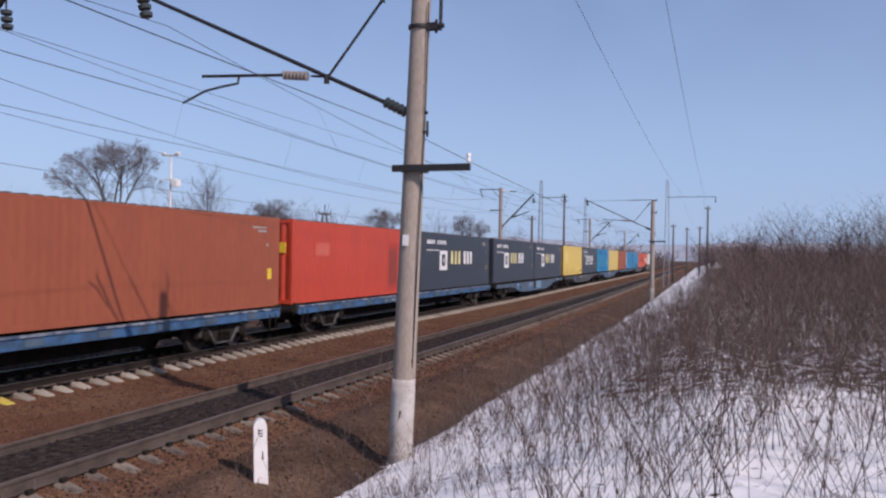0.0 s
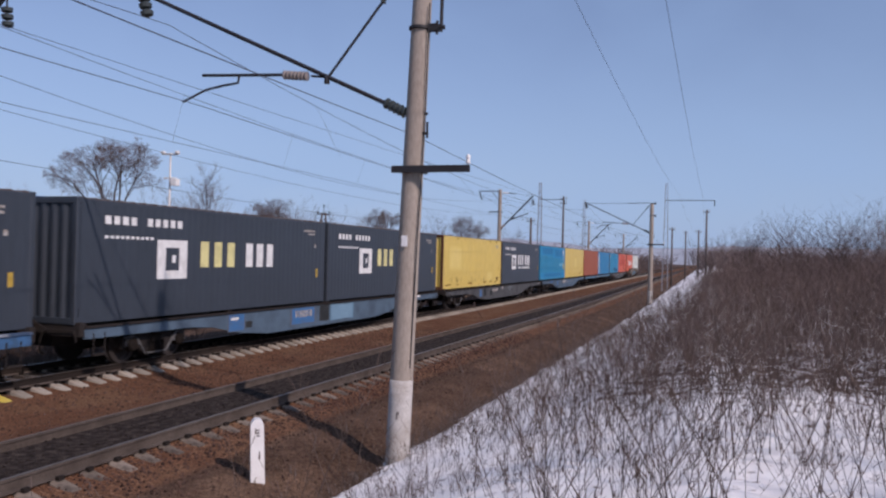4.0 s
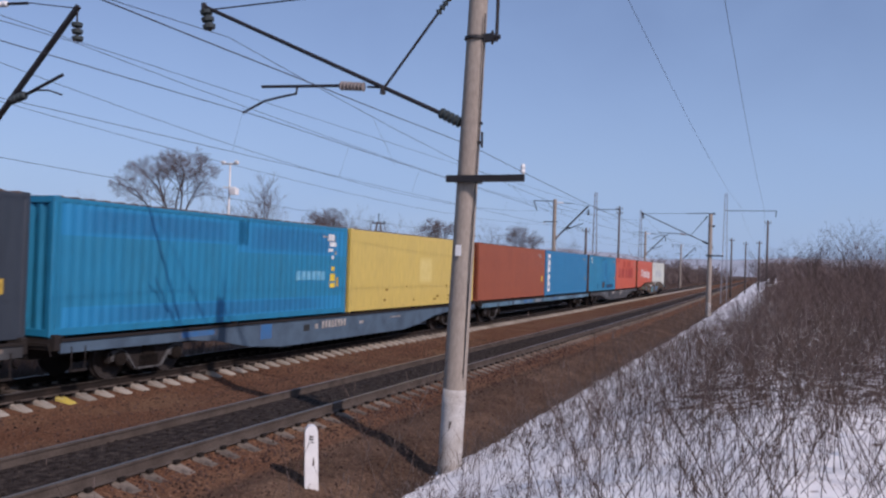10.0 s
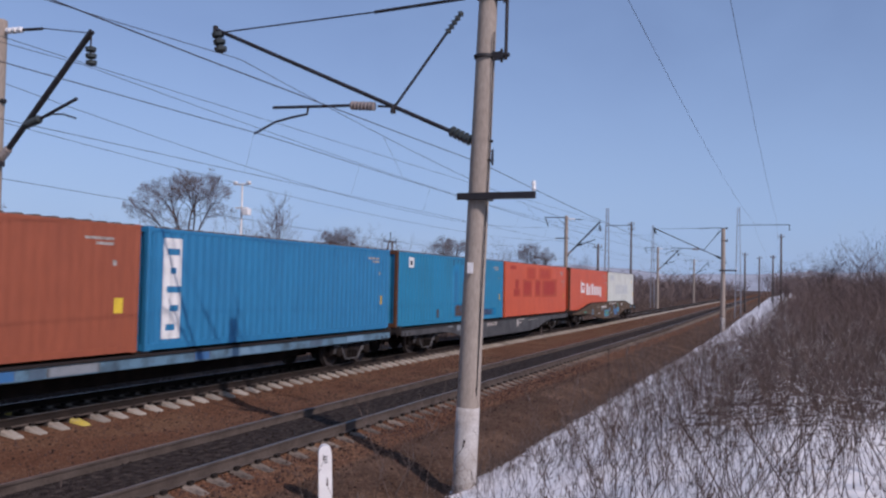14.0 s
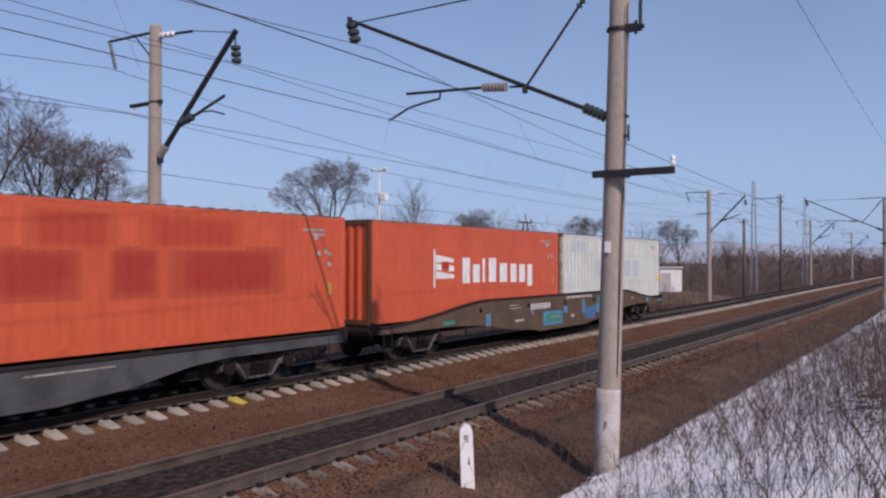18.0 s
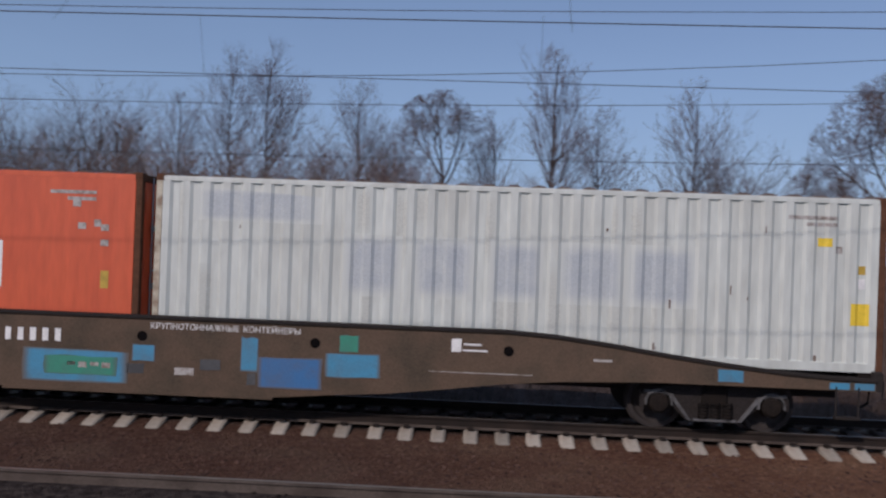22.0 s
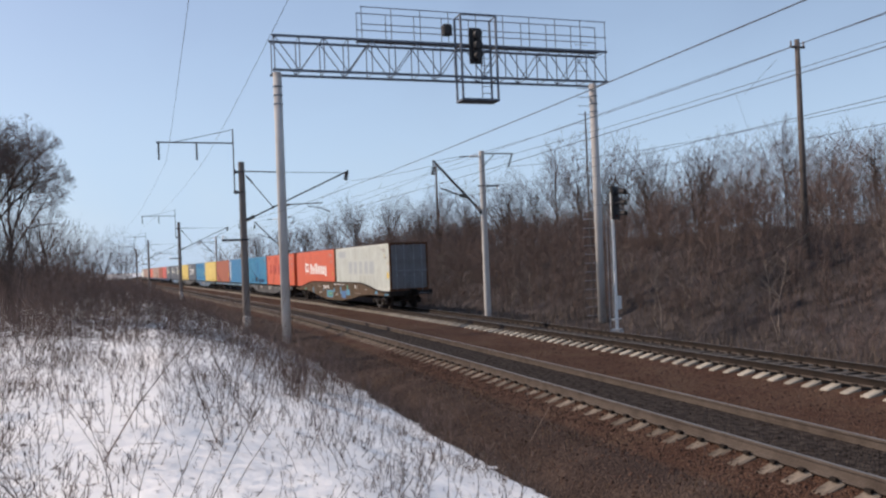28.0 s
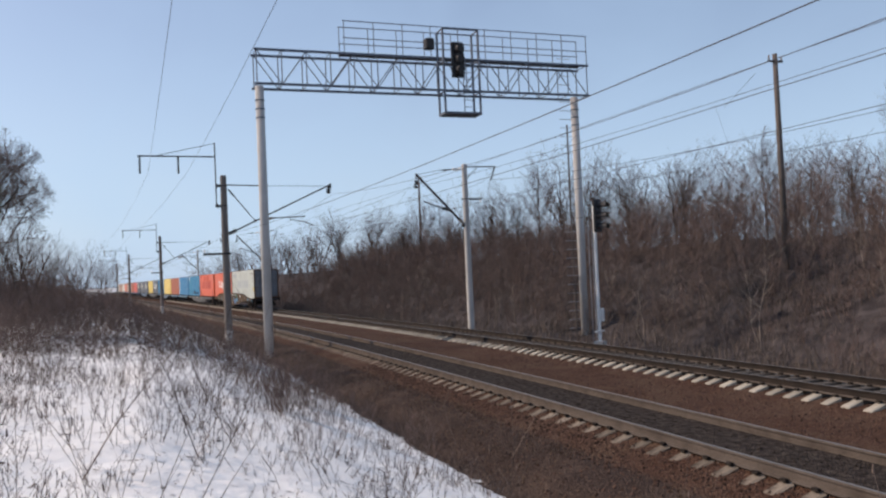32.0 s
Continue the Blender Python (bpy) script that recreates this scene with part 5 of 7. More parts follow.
def brown_wagon_marks(root):
    b = [c for c in root.children if c.name.startswith("side_beam")][0]
    G = GRAFFITI
    for a, c, z0, z1, m in ((-1.99, -0.17, 0.43, 0.97, G[1]), (-1.62, -0.36, 0.55, 0.87, G[2]), (-0.12, 0.28, 0.83, 1.1, G[1]), (1.73, 2.03, 0.72, 1.3, G[1]), (2.04, 3.11, 0.46, 1.0, G[0]), (3.16, 4.08, 0.7, 1.1, G[1]),
                            (3.39, 3.71, 1.12, 1.4, G[2]), (9.61, 10.04, 0.9, 1.1, G[1]), (11.4, 11.74, 0.86, 0.97, G[1]), (11.8, 12.14, 0.86, 0.97, G[1]), (-6.25, -5.92, 0.7, 1.12, G[1]), (-2.95, -2.75, 0.92, 1.1, G[1]), (-8.9, -8.2, 0.9, 1.02, G[2])):
        beam_patch(b, a, c, z0, z1, m, "painted-over graffiti patch")
    for a, c, z0, z1 in ((0.62, 0.95, 0.62, 0.74), (-4.6, -3.7, 1.2, 1.23), (-4.6, -3.9, 1.3, 1.33), (-4.2, -3.5, 0.72, 0.8), (4.9, 6.6, 0.86, 0.875), (7.6, 7.9, 1.14, 1.18)):
        beam_patch(b, a, c, z0, z1, WORN_WHITE, "worn pale stencil")
    for a, c, z0, z1 in ((1.05, 1.4, 0.72, 0.9), (-0.2, 0.1, 0.62, 0.78), (1.85, 2.0, 0.5, 0.7)):
        beam_patch(b, a, c, z0, z1, WAGON_PAINT["grey"], "dark grey touched-up patch")
    for i in range(8):
        beam_patch(b, -2.95 + i * 0.215, -2.85 + i * 0.215, 1.1, 1.31, LETTER)
    for i in range(5):
        beam_patch(b, -1.42 + i * 0.2, -1.28 + i * 0.2, 0.68 + 0.03 * (i % 2), 0.77, WORN_WHITE)
    for x in (-3.15, 0.05, 2.98, 6.2, -6.6):
        part("drain_hole", Geo().tube((x, -1.398, 1.25), (x, -1.385, 1.25), 0.085, n=14), HOLE, b)
    beam_patch(b, 5.25, 5.42, 1.2, 1.42, LETTER)
    beam_patch(b, 5.45, 5.85, 1.22, 1.25, LETTER)
    beam_patch(b, 5.45, 5.75, 1.32, 1.35, LETTER)
    for x0, text in ((0.18, "КРУПНОТОННАЖНЫЕ"), (1.76, "КОНТЕЙНЕРЫ")):
        cu = bpy.data.curves.new("lettering", "FONT")
        cu.body, cu.size, cu.extrude = text, 0.14, 0.002
        tmp = bpy.data.objects.new("tmp", cu)
        me = bpy.data.meshes.new_from_object(tmp)
        bpy.data.objects.remove(tmp)
        me.materials.clear()
        me.materials.append(LETTER)
        part("lettering", me, None, b, "white stencilled words", m=pose(x0, -1.393, 1.38, 90))


def beam_marks(root, patches, number=None):
    """Paint patches and a worn row of number bars on the beam that faces the camera."""
    b = [c for c in root.children if c.name.startswith("side_beam")][0]
    for a, c, z0, z1, m in patches:
        beam_patch(b, a, c, z0, z1, m)
    if number:
        x0, x1, z0, z1 = number
        for i in range(8):
            w = (x1 - x0) / 8
            beam_patch(b, x0 + w * i, x0 + w * (i + 0.68), z0, z1, WORN_WHITE)


def ride(ob, centre, z):
    """Put ob on the farther track, its place on the train centre metres along x at the start."""
    MOVERS.append((ob, centre, z))
    ob.matrix_basis = on_line(centre, FAR_Y, z)


TRAIN = [
    (-65.2, "grey", "fish", "grey fishbelly container wagon far up the train", [("white", "pale grey container, far up the train"), ("tan", "tan container, far up the train")]),
    (-39.7, "grey", "fish", "grey fishbelly container wagon far up the train", [("tan", "tan container, far up the train"), ("white", "pale grey container, far up the train")]),
    (-14.2, "blue_flat", "flat", "blue flat container wagon", [("orange", "red container, far up the train"), ("tan", "tan container, far up the train")]),
    (11.3, "blue_flat", "flat", "blue flat container wagon with grimy bogies", [("tan", "tan container, far up the train"), ("brown", "rust-brown steel container with a yellow label")]),
    (36.8, "blue_flat", "flat", "blue flat container wagon with grimy bogies", [("red", "bright red steel container with rust near its door"), ("slate", "dark slate container with white emblem and lettering bars")]),
    (62.6, "slate", "fish", "slate-blue fishbelly container wagon", [("slate", "dark slate container with white emblem and lettering bars"), ("slate", "dark slate container with white emblem and lettering bars")]),
    (88.25, "grey", "fish", "dark grey fishbelly container wagon", [("yellow", "yellow steel container with scuffed lower side"), ("slate", "dark slate container with two rows of lettering bars")]),
    (113.45, "slate", "fish", "slate-blue fishbelly container wagon", [("cyan", "bright blue steel container with white marks"), ("yellow", "yellow steel container with pale patches")]),
    (138.8, "pale_flat", "flat", "pale blue flat container wagon", [("brown", "rust-brown steel container with a yellow label"), ("blue", "blue steel container with a white striped panel")]),
    (164.05, "grey", "fish", "dark grey fishbelly container wagon", [("cyan", "light blue container with a white panel and rust stains"), ("orange", "orange-red container with faded dark red lettering")]),
    (189.7, "brown", "deep", "brown deep-sided container wagon with blue and green paint patches", [("orange", "orange-red container with white flag and bold lettering bars"), ("white", "white corrugated container with faded grey-blue patches and rusty corners")]),
]


def build_train():
    for i, (centre, kind, belly, label, load) in enumerate(TRAIN):
        w = wagon(kind, belly, label)
        ride(w, centre, 0.0)
        for j, (colour, text) in enumerate(load):
            c = box_container(colour, text, worn=colour == "white" and i == 10, rusty=i in (6, 9, 10) and not j)
            ride(c, centre + (6.22 if j else -6.22), 1.11)
            if colour == "slate":
                slate_marks(c, small=i == 6)
            elif i == 10:
                (white_marks if j else orange_marks)(c)
            elif i == 9:
                if j:
                    faded_letters(c)
                else:
                    mark(c, -5.1, -4.6, 2.28, 2.68, LETTER, "white square panel")
                    mark(c, -4.92, -4.78, 2.38, 2.56, PAINT["slate"], "dark emblem on the panel", proud=0.007)
                    for x0, x1, z0, z1 in ((-0.5, 0.0, 0.3, 2.5), (0.5, 1.9, 1.0, 2.55), (1.5, 2.4, 0.5, 1.3), (2.9, 3.2, 0.4, 1.7)):
                        mark(c, x0, x1, z0, z1, soft_patch("darker_blue", (0.018, 0.15, 0.3), (0.010, 0.22, 0.43)), "darker repainted patch", proud=0.004 + 0.0004 * x1)
                    mark(c, -0.54, 0.94, 0.17, 0.82, RUST_SOFT, "rust stain", proud=0.007)
                    mark(c, -2.35, -2.05, 0.2, 0.65, RUST_SOFT, "rust stain", proud=0.007)
                    mark(c, 1.05, 4.95, 0.17, 0.54, BLUE_GRIME, "grimy foot of the wall", proud=0.008)
                    for k in range(14):
                        x = random.uniform(-1.0, -0.2) if k % 2 else random.uniform(2.1, 3.4)
                        mark(c, x, x + random.uniform(0.05, 0.14), random.uniform(0.4, 1.2), random.uniform(1.5, 2.7), BLUE_STREAK, "run of weathered paint", proud=0.0022 + 0.0001 * k)
                    for k in range(11):
                        x = -0.6 + 0.18 * k + random.uniform(-0.05, 0.05)
                        mark(c, x, x + random.uniform(0.03, 0.07), random.uniform(2.4, 2.65), 2.79, RUST_SOFT, "rusty drip below the roof", proud=0.0062 + 0.0001 * k)
            elif i == 8 and j:
                mark(c, -5.6, -4.95, 0.25, 2.65, LETTER, "white panel with worn stripes")
                for k in range(5):
                    mark(c, -5.45 + 0.1 * (k % 2), -5.15 + 0.1 * (k % 3), 0.45 + 0.45 * k, 0.6 + 0.45 * k, PAINT["blue"], proud=0.007)
            elif i == 7 and not j:
                for x0, x1, z0, z1 in ((4.85, 5.2, 2.42, 2.62), (4.9, 5.38, 2.22, 2.36), (4.85, 5.15, 2.05, 2.15), (5.1, 5.2, 1.8, 1.92)):
                    mark(c, x0, x1, z0, z1, LETTER, "white label", proud=0.006)
                for x0, x1, z0, z1 in ((5.1, 5.28, 1.42, 1.56), (5.02, 5.36, 1.08, 1.32), (5.02, 5.36, 0.86, 1.02)):
                    mark(c, x0, x1, z0, z1, YELLOW_PAINT, "yellow warning label", proud=0.006)
                pale = material("pale_blue_mark", (0.16, 0.42, 0.56), 0.6, vary=0.2, scale=6, second=(0.03, 0.27, 0.47), amount=0.7)
                for k in range(6):
                    mark(c, 2.95 + 0.3 * k, 3.2 + 0.3 * k, 1.12, 1.4, pale, "pale blue faded lettering bar")
                deep = soft_patch("deep_blue_band", (0.010, 0.15, 0.31), (0.010, 0.23, 0.45))
                for x0, x1, z0, z1 in ((-5.9, 0.5, 2.1, 2.75), (0.0, 5.9, 1.9, 2.75), (-5.8, 5.8, 0.17, 0.6)):
                    mark(c, x0, x1, z0, z1, deep, "darker blue band", proud=0.002 + 0.0002 * z1)
            elif i == 7:
                mark(c, -0.4, 1.2, 0.85, 2.1, soft_patch("pale_yellow_patch", (0.72, 0.58, 0.2), (0.62, 0.46, 0.114)), "paler repainted patch")
                for k in range(22):
                    x = random.uniform(-5.6, 5.6) if k % 2 else random.uniform(2.6, 5.6)
                    z = random.uniform(0.17, 0.34) if k % 3 else random.uniform(0.4, 0.9)
                    mark(c, x, x + random.uniform(0.08, 0.4), z, z + random.uniform(0.05, 0.16), SCAR_YELLOW, "rust scar", proud=0.0065 + 0.0002 * k)
            elif i == 6:
                scuff = soft_patch("scuff", (0.17, 0.11, 0.03), (0.62, 0.46, 0.114))
                fade = soft_patch("faded_yellow", (0.70, 0.55, 0.17), (0.62, 0.46, 0.114))
                for k in range(26):
                    x = random.uniform(-5.2, 5.6)
                    z = 0.2 + 0.05 * (k % 5)
                    mark(c, x, x + random.uniform(0.04, 0.13), z, z + random.uniform(0.12, 0.4), scuff, "dark scuff mark", proud=0.006 + 0.0002 * k)
                mark(c, 4.85, 5.2, 0.28, 0.52, RUST, "rust-brown patch", proud=0.012)
                mark(c, 2.4, 4.2, 0.25, 0.95, fade, "paler repainted patch", proud=0.0055)
                mark(c, -5.2, -2.5, 0.9, 2.5, fade, "paler repainted patch", proud=0.0055)
                for k in range(18):
                    x = random.uniform(-5.8, 5.8)
                    z = random.choice((0.16, 0.17, 2.72)) + random.uniform(0, 0.03)
                    mark(c, x, x + random.uniform(0.1, 0.6), z, z + random.uniform(0.04, 0.12), SCAR_YELLOW, "rust scar", proud=0.0095 + 0.0002 * k)
            elif i == 4:
                part("end_label", Geo().box(-L2 - 0.03, -L2 + 0.02, -0.95, -0.68, 1.75, 2.1), YELLOW_PAINT, c, "yellow label on the end wall")
                part("end_stripe", Geo().box(-L2 - 0.03, -L2 + 0.02, -0.42, -0.34, 0.5, 2.2), LETTER, c, "white upright stripe on the end wall")
                mark(c, 2.2, 3.4, 0.15, 2.3, soft_patch("burnt_red", (0.24, 0.046, 0.028), (0.52, 0.053, 0.032)), "rust-burnt patch")
                mark(c, -4.6, -3.2, 1.6, 2.2, soft_patch("pale_red", (0.58, 0.13, 0.08), (0.52, 0.053, 0.032)), "paler repainted patch")
        if belly == "deep":
            brown_wagon_marks(w)
        elif i == 9:
            beam_marks(w, [(-6.75, -6.04, 0.75, 1.0, PALE_COAT), (-5.4, -5.11, 0.53, 1.0, PALE_COAT), (-4.28, -3.71, 0.58, 0.97, DARK_COAT), (-7.7, -7.2, 0.93, 1.0, PALE_COAT), (1.6, 1.92, 0.6, 0.99, WORN_WHITE),
                           (1.98, 2.9, 0.92, 0.99, WORN_WHITE), (1.98, 2.5, 0.74, 0.82, WORN_WHITE), (3.6, 5.4, 0.86, 0.89, WORN_WHITE)], (-2.9, -1.5, 0.78, 0.97))
        elif i == 7:
            beam_marks(w, [(-2.34, -2.16, 0.7, 0.85, WORN_WHITE), (-3.0, -2.67, 0.66, 0.86, DARK_COAT), (-5.3, -4.65, 0.55, 1.0, GRAFFITI[0]), (-8.6, -7.2, 0.84, 0.98, GRAFFITI[0]), (0.6, 0.9, 0.7, 0.8, WORN_WHITE), (3.0, 3.9, 0.8, 0.84, WORN_WHITE), (11.4, 11.7, 0.9, 0.98, WORN_WHITE)],
                       (-1.91, -0.3, 0.69, 0.93))
        elif i == 6:
            beam_marks(w, [(-5.8, -5.3, 0.5, 0.97, GRAFFITI[0]), (-4.93, -4.29, 0.52, 0.97, DARK_COAT), (-3.4, -2.9, 0.5, 0.84, DARK_COAT), (-0.49, -0.08, 0.83, 0.99, WORN_WHITE), (1.24, 2.5, 0.88, 0.93, PALE_COAT),
                           (1.24, 2.2, 0.74, 0.78, PALE_COAT), (11.4, 11.7, 0.9, 0.98, WORN_WHITE)], (-2.79, -1.4, 0.74, 0.93))
        elif i == 5:
            beam_marks(w, [(-6.5, -5.6, 0.48, 1.0, GRAFFITI[0]), (-6.35, -5.95, 0.82, 0.9, LETTER), (-5.55, -5.2, 0.55, 0.75, DARK_COAT), (-2.84, -1.05, 0.42, 1.0, GRAFFITI[0]), (-0.75, 0.0, 0.42, 1.0, DARK_COAT), (0.1, 2.1, 0.4, 0.97, LIGHT_COAT),
                           (9.0, 9.6, 0.9, 0.99, LETTER)], (-2.5, -1.3, 0.66, 0.9))
        elif kind == "pale_flat":
            for a, b, tone in ((-7.3, -6.9, 1), (-6.9, -5.75, 2), (-5.75, -5.5, 1), (-5.05, -4.25, 0), (-4.2, -3.95, 2), (-3.9, -3.4, 0), (-3.1, -2.72, 1), (-2.7, -1.35, 3), (1.6, 2.2, 0), (2.9, 4.4, 2), (6.8, 7.5, 1), (9.0, 10.2, 2)):
                beam_marks(w, [(a, b, 0.8, 1.0, (GRAFFITI[0], WAGON_PAINT["slate"], LIGHT_COAT, PALE_COAT)[tone])])
        elif belly == "fish":
            beam_marks(w, [(-7.0, -6.2, 0.72, 1.0, GRAFFITI[1])], (-2.2, -0.8, 0.72, 0.92))
        else:
            beam_marks(w, [], (-4.6, -3.4, 0.84, 0.94))


build_train()


# ---- plants ----
def sticks(name, P, Q, R0, R1, n=3):
    """A mesh of many thin tapered stems, from P to Q."""
    P, Q, R0, R1 = (np.asarray(a, dtype=np.float64) for a in (P, Q, R0, R1))
    d = Q - P
    d /= np.linalg.norm(d, axis=1)[:, None] + 1e-9
    ref = np.where(np.abs(d[:, 2:3]) < 0.9, [[0.0, 0, 1]], [[1.0, 0, 0]])
    a = np.cross(d, ref)
    a /= np.linalg.norm(a, axis=1)[:, None]
    b = np.cross(d, a)
    m = len(P)
    if n < 3:
        turn = np.random.default_rng(m).uniform(0, math.pi, m)[:, None]
        c = a * np.cos(turn) + b * np.sin(turn)
        V = np.stack([P - c * R0[:, None], P + c * R0[:, None], Q + c * R1[:, None], Q - c * R1[:, None]], axis=1)
        F = np.arange(m * 4)
        return raw_mesh(name, V, F)
    V = np.empty((m, 2 * n, 3))
    for j in range(n):
        c = a * math.cos(2 * math.pi * j / n) + b * math.sin(2 * math.pi * j / n)
        V[:, j], V[:, n + j] = P + c * R0[:, None], Q + c * R1[:, None]
    f = np.array([(j, (j + 1) % n, n + (j + 1) % n, n + j) for j in range(n)])
    F = (np.arange(m)[:, None, None] * 2 * n + f[None]).reshape(-1)
    return raw_mesh(name, V, F)


def raw_mesh(name, V, F):
    """A mesh of four-sided faces."""
    me = bpy.data.meshes.new(name)
    me.vertices.add(V.size // 3)
    me.vertices.foreach_set("co", V.ravel())
    me.loops.add(len(F))
    me.loops.foreach_set("vertex_index", F.astype(np.int32))
    me.polygons.add(len(F) // 4)
    me.polygons.foreach_set("loop_start", np.arange(0, len(F), 4, dtype=np.int32))
    me.update(calc_edges=True)
    return me


class Stems:
    def __init__(self, seed):
        self.P, self.Q, self.A, self.B = [], [], [], []
        self.r = random.Random(seed)

    def seg(self, p, q, a, b):
        self.P.append(p), self.Q.append(q), self.A.append(a), self.B.append(b)

    def weed(self, x, y, z, h, thick=0.005, twigs=3, lean=0.25, head=True):
        """One dry stalk, bent twice, with side twigs."""
        r = self.r
        ax, ay = r.gauss(0, lean), r.gauss(0, lean)
        p = (x, y, z - 0.05)
        k = 3
        for i in range(k):
            ax, ay = ax + r.gauss(0, 0.08), ay + r.gauss(0, 0.08)
            q = (p[0] + ax * h / k, p[1] + ay * h / k, p[2] + h / k)
            self.seg(p, q, thick * (1 - 0.22 * i), thick * (0.78 - 0.22 * i))
            if i:
                for _ in range(twigs if i == k - 1 else twigs // 2):
                    u, w = r.random(), r.uniform(0.12, 0.4) * h
                    a = r.uniform(0, 2 * math.pi)
                    s = tuple(p[j] + (q[j] - p[j]) * u for j in range(3))
                    e = (s[0] + w * 0.55 * math.cos(a), s[1] + w * 0.55 * math.sin(a), s[2] + w * 0.8)
                    self.seg(s, e, thick * 0.5, thick * 0.3)
                    if head and r.random() < 0.4:
                        self.seg(e, (e[0], e[1], e[2] + 0.04), thick * 1.6, thick * 0.6)
            p = q

    def bush(self, x, y, z, h, stems, thick, spread=0.5, fine=4):
        r = self.r
        for _ in range(stems):
            a, t = r.uniform(0, 2 * math.pi), r.random() * spread
            dx, dy = math.cos(a) * t, math.sin(a) * t
            hh = h * r.uniform(0.55, 1.0)
            p = (x + dx * 0.25, y + dy * 0.25, z - 0.05)
            for i in range(3):
                q = (p[0] + (dx * 0.5 + r.gauss(0, 0.2)) * hh / 3, p[1] + (dy * 0.5 + r.gauss(0, 0.2)) * hh / 3, p[2] + hh / 3)
                self.seg(p, q, thick * (1 - 0.3 * i), thick * (0.7 - 0.25 * i))
                if i:
                    for _ in range(fine):
                        u, w, b = r.random(), r.uniform(0.15, 0.42) * hh, r.uniform(0, 2 * math.pi)
                        s = tuple(p[j] + (q[j] - p[j]) * u for j in range(3))
                        t = r.uniform(0.35, 0.85)
                        self.seg(s, (s[0] + w * t * math.cos(b), s[1] + w * t * math.sin(b), s[2] + w * r.uniform(0.3, 0.85)), thick * 0.45, thick * 0.22)
                p = q

    def out(self, name, mat, label, category, n=3):
        me = sticks(name, self.P, self.Q, self.A, self.B, n)
        me.materials.append(mat)
        return tagged(new(name, me), label, category, kind="stuff")


def place(x, d):
    return x, d + bend(x), ground_z(x, d)


def meadow():
    # dry stalks on open snow, in loose drifts
    w = Stems(1)
    for _ in range(9500):
        x = w.r.uniform(-26, 36)
        d = w.r.uniform(-6, snow_edge(x) - 0.05)
        edge = snow_edge(x) - d
        if math.hypot(x, d) < 2.6 or edge < 1.5 and w.r.random() < 0.84:
            continue
        clump = noise.noise((x * 0.55, d * 0.55, 8)) + 0.5 * noise.noise((x * 1.7, d * 1.7, 18))
        if w.r.random() > (0.36 + 1.35 * clump) * (1 - 0.5 * step(0.0, 3.0, x) * step(11.5, 8.5, x)) * (1 if x > 0 else 0.7):
            continue
        tall = w.r.random() ** 2.0
        w.weed(*place(x, d), (0.22 + 1.15 * tall) * (1.1 if clump > 0.15 else 0.8), w.r.uniform(0.0028, 0.0055), 5, 0.3)
    for _ in range(1600):  # tall stalks in front of the thicket
        x = 4.5 + 10 * w.r.random() ** 1.2
        d = w.r.uniform(-5, 3.2)
        if math.hypot(x, d) < 4.4 or w.r.random() > 0.45 + 0.8 * noise.noise((x * 0.7, d * 0.7, 28)) - 0.5 * step(0.8, 3.0, d) or d > x * 0.35 - 0.6:
            continue
        w.weed(*place(x, d), w.r.uniform(0.5, 1.5), w.r.uniform(0.003, 0.0055), 6, 0.2)
    w.out("dry_weeds", WEED, "dry brown weed stalks standing in the snow", "weeds")
    q = Stems(6)
    for _ in range(2100):
        x = q.r.choice((q.r.uniform(-32, -2), q.r.uniform(-26, -4), q.r.uniform(4, 34)))
        d = q.r.uniform(-7, snow_edge(x) - 0.3)
        if math.hypot(x, d) < 3.0 or noise.noise((x * 0.5, d * 0.5, 21)) < -0.1:
            continue
        k = q.r.random() ** 3
        q.bush(*place(x, d), 0.1 + 0.42 * k, 4 + int(10 * k), 0.005, 2.0, 4)
    for _ in range(260):
        x = q.r.uniform(-30, -5)
        d = snow_edge(x) - q.r.uniform(0.2, 8.0)
        if noise.noise((x * 0.5, d * 0.5, 27)) > 0.0:
            q.bush(*place(x, d), q.r.uniform(0.1, 0.3), 9, 0.006, 1.4, 6)
    for _ in range(1100):
        x = q.r.uniform(6, 42)
        d = snow_edge(x) + 0.1 - 2.8 * q.r.random() ** 1.3
        if noise.noise((x * 0.6, d * 0.6, 25)) > -0.05:
            q.bush(*place(x, d), q.r.uniform(0.06, 0.34), 6, 0.0042, 1.4, 6)
    q.out("withered_clumps", SCRUB, "dark withered weed clumps lying on the snow", "weeds", 2)
    # the thicket: many thin stems, twiggy to the top, with stalks lying across at its foot
    b = Stems(2)
    for _ in range(7600):
        x = 5 + 99 * b.r.random() ** 1.6
        d = snow_edge(x) - 1.0 - 17 * b.r.random() ** 1.15
        near = brush(x, d)
        dense = 0.1 + 0.8 * near + 0.3 * (near > 0.05) * noise.noise((x * 0.4, d * 0.5, 3))
        if b.r.random() > dense or math.hypot(x, d) < 5.5 or d > x * 0.35 - 1.6 and x < 8:
            continue
        far = math.hypot(x, d)
        tall = (0.55 + 1.9 * step(2.5, -3.0, d)) * (0.85 + 0.7 * noise.noise((x * 0.16, d * 0.22, 2)) + 0.3 * noise.noise((x * 0.9, d * 0.9, 2))) * (0.6 + 0.4 * step(6, 16, x))
        b.bush(*place(x, d), max(0.3, tall * b.r.uniform(0.55, 1.3)), 3, 0.003 + far * 0.00009, 1.0, 6 if far < 45 else 4)
        if far < 32:
            b.bush(*place(x, d), b.r.uniform(0.25, 0.75), 3, 0.003 + far * 0.00006, 1.2, 4)
    b.out("thicket", BRUSH, "dense leafless brown thicket on the snowy bank", "bushes", 2)
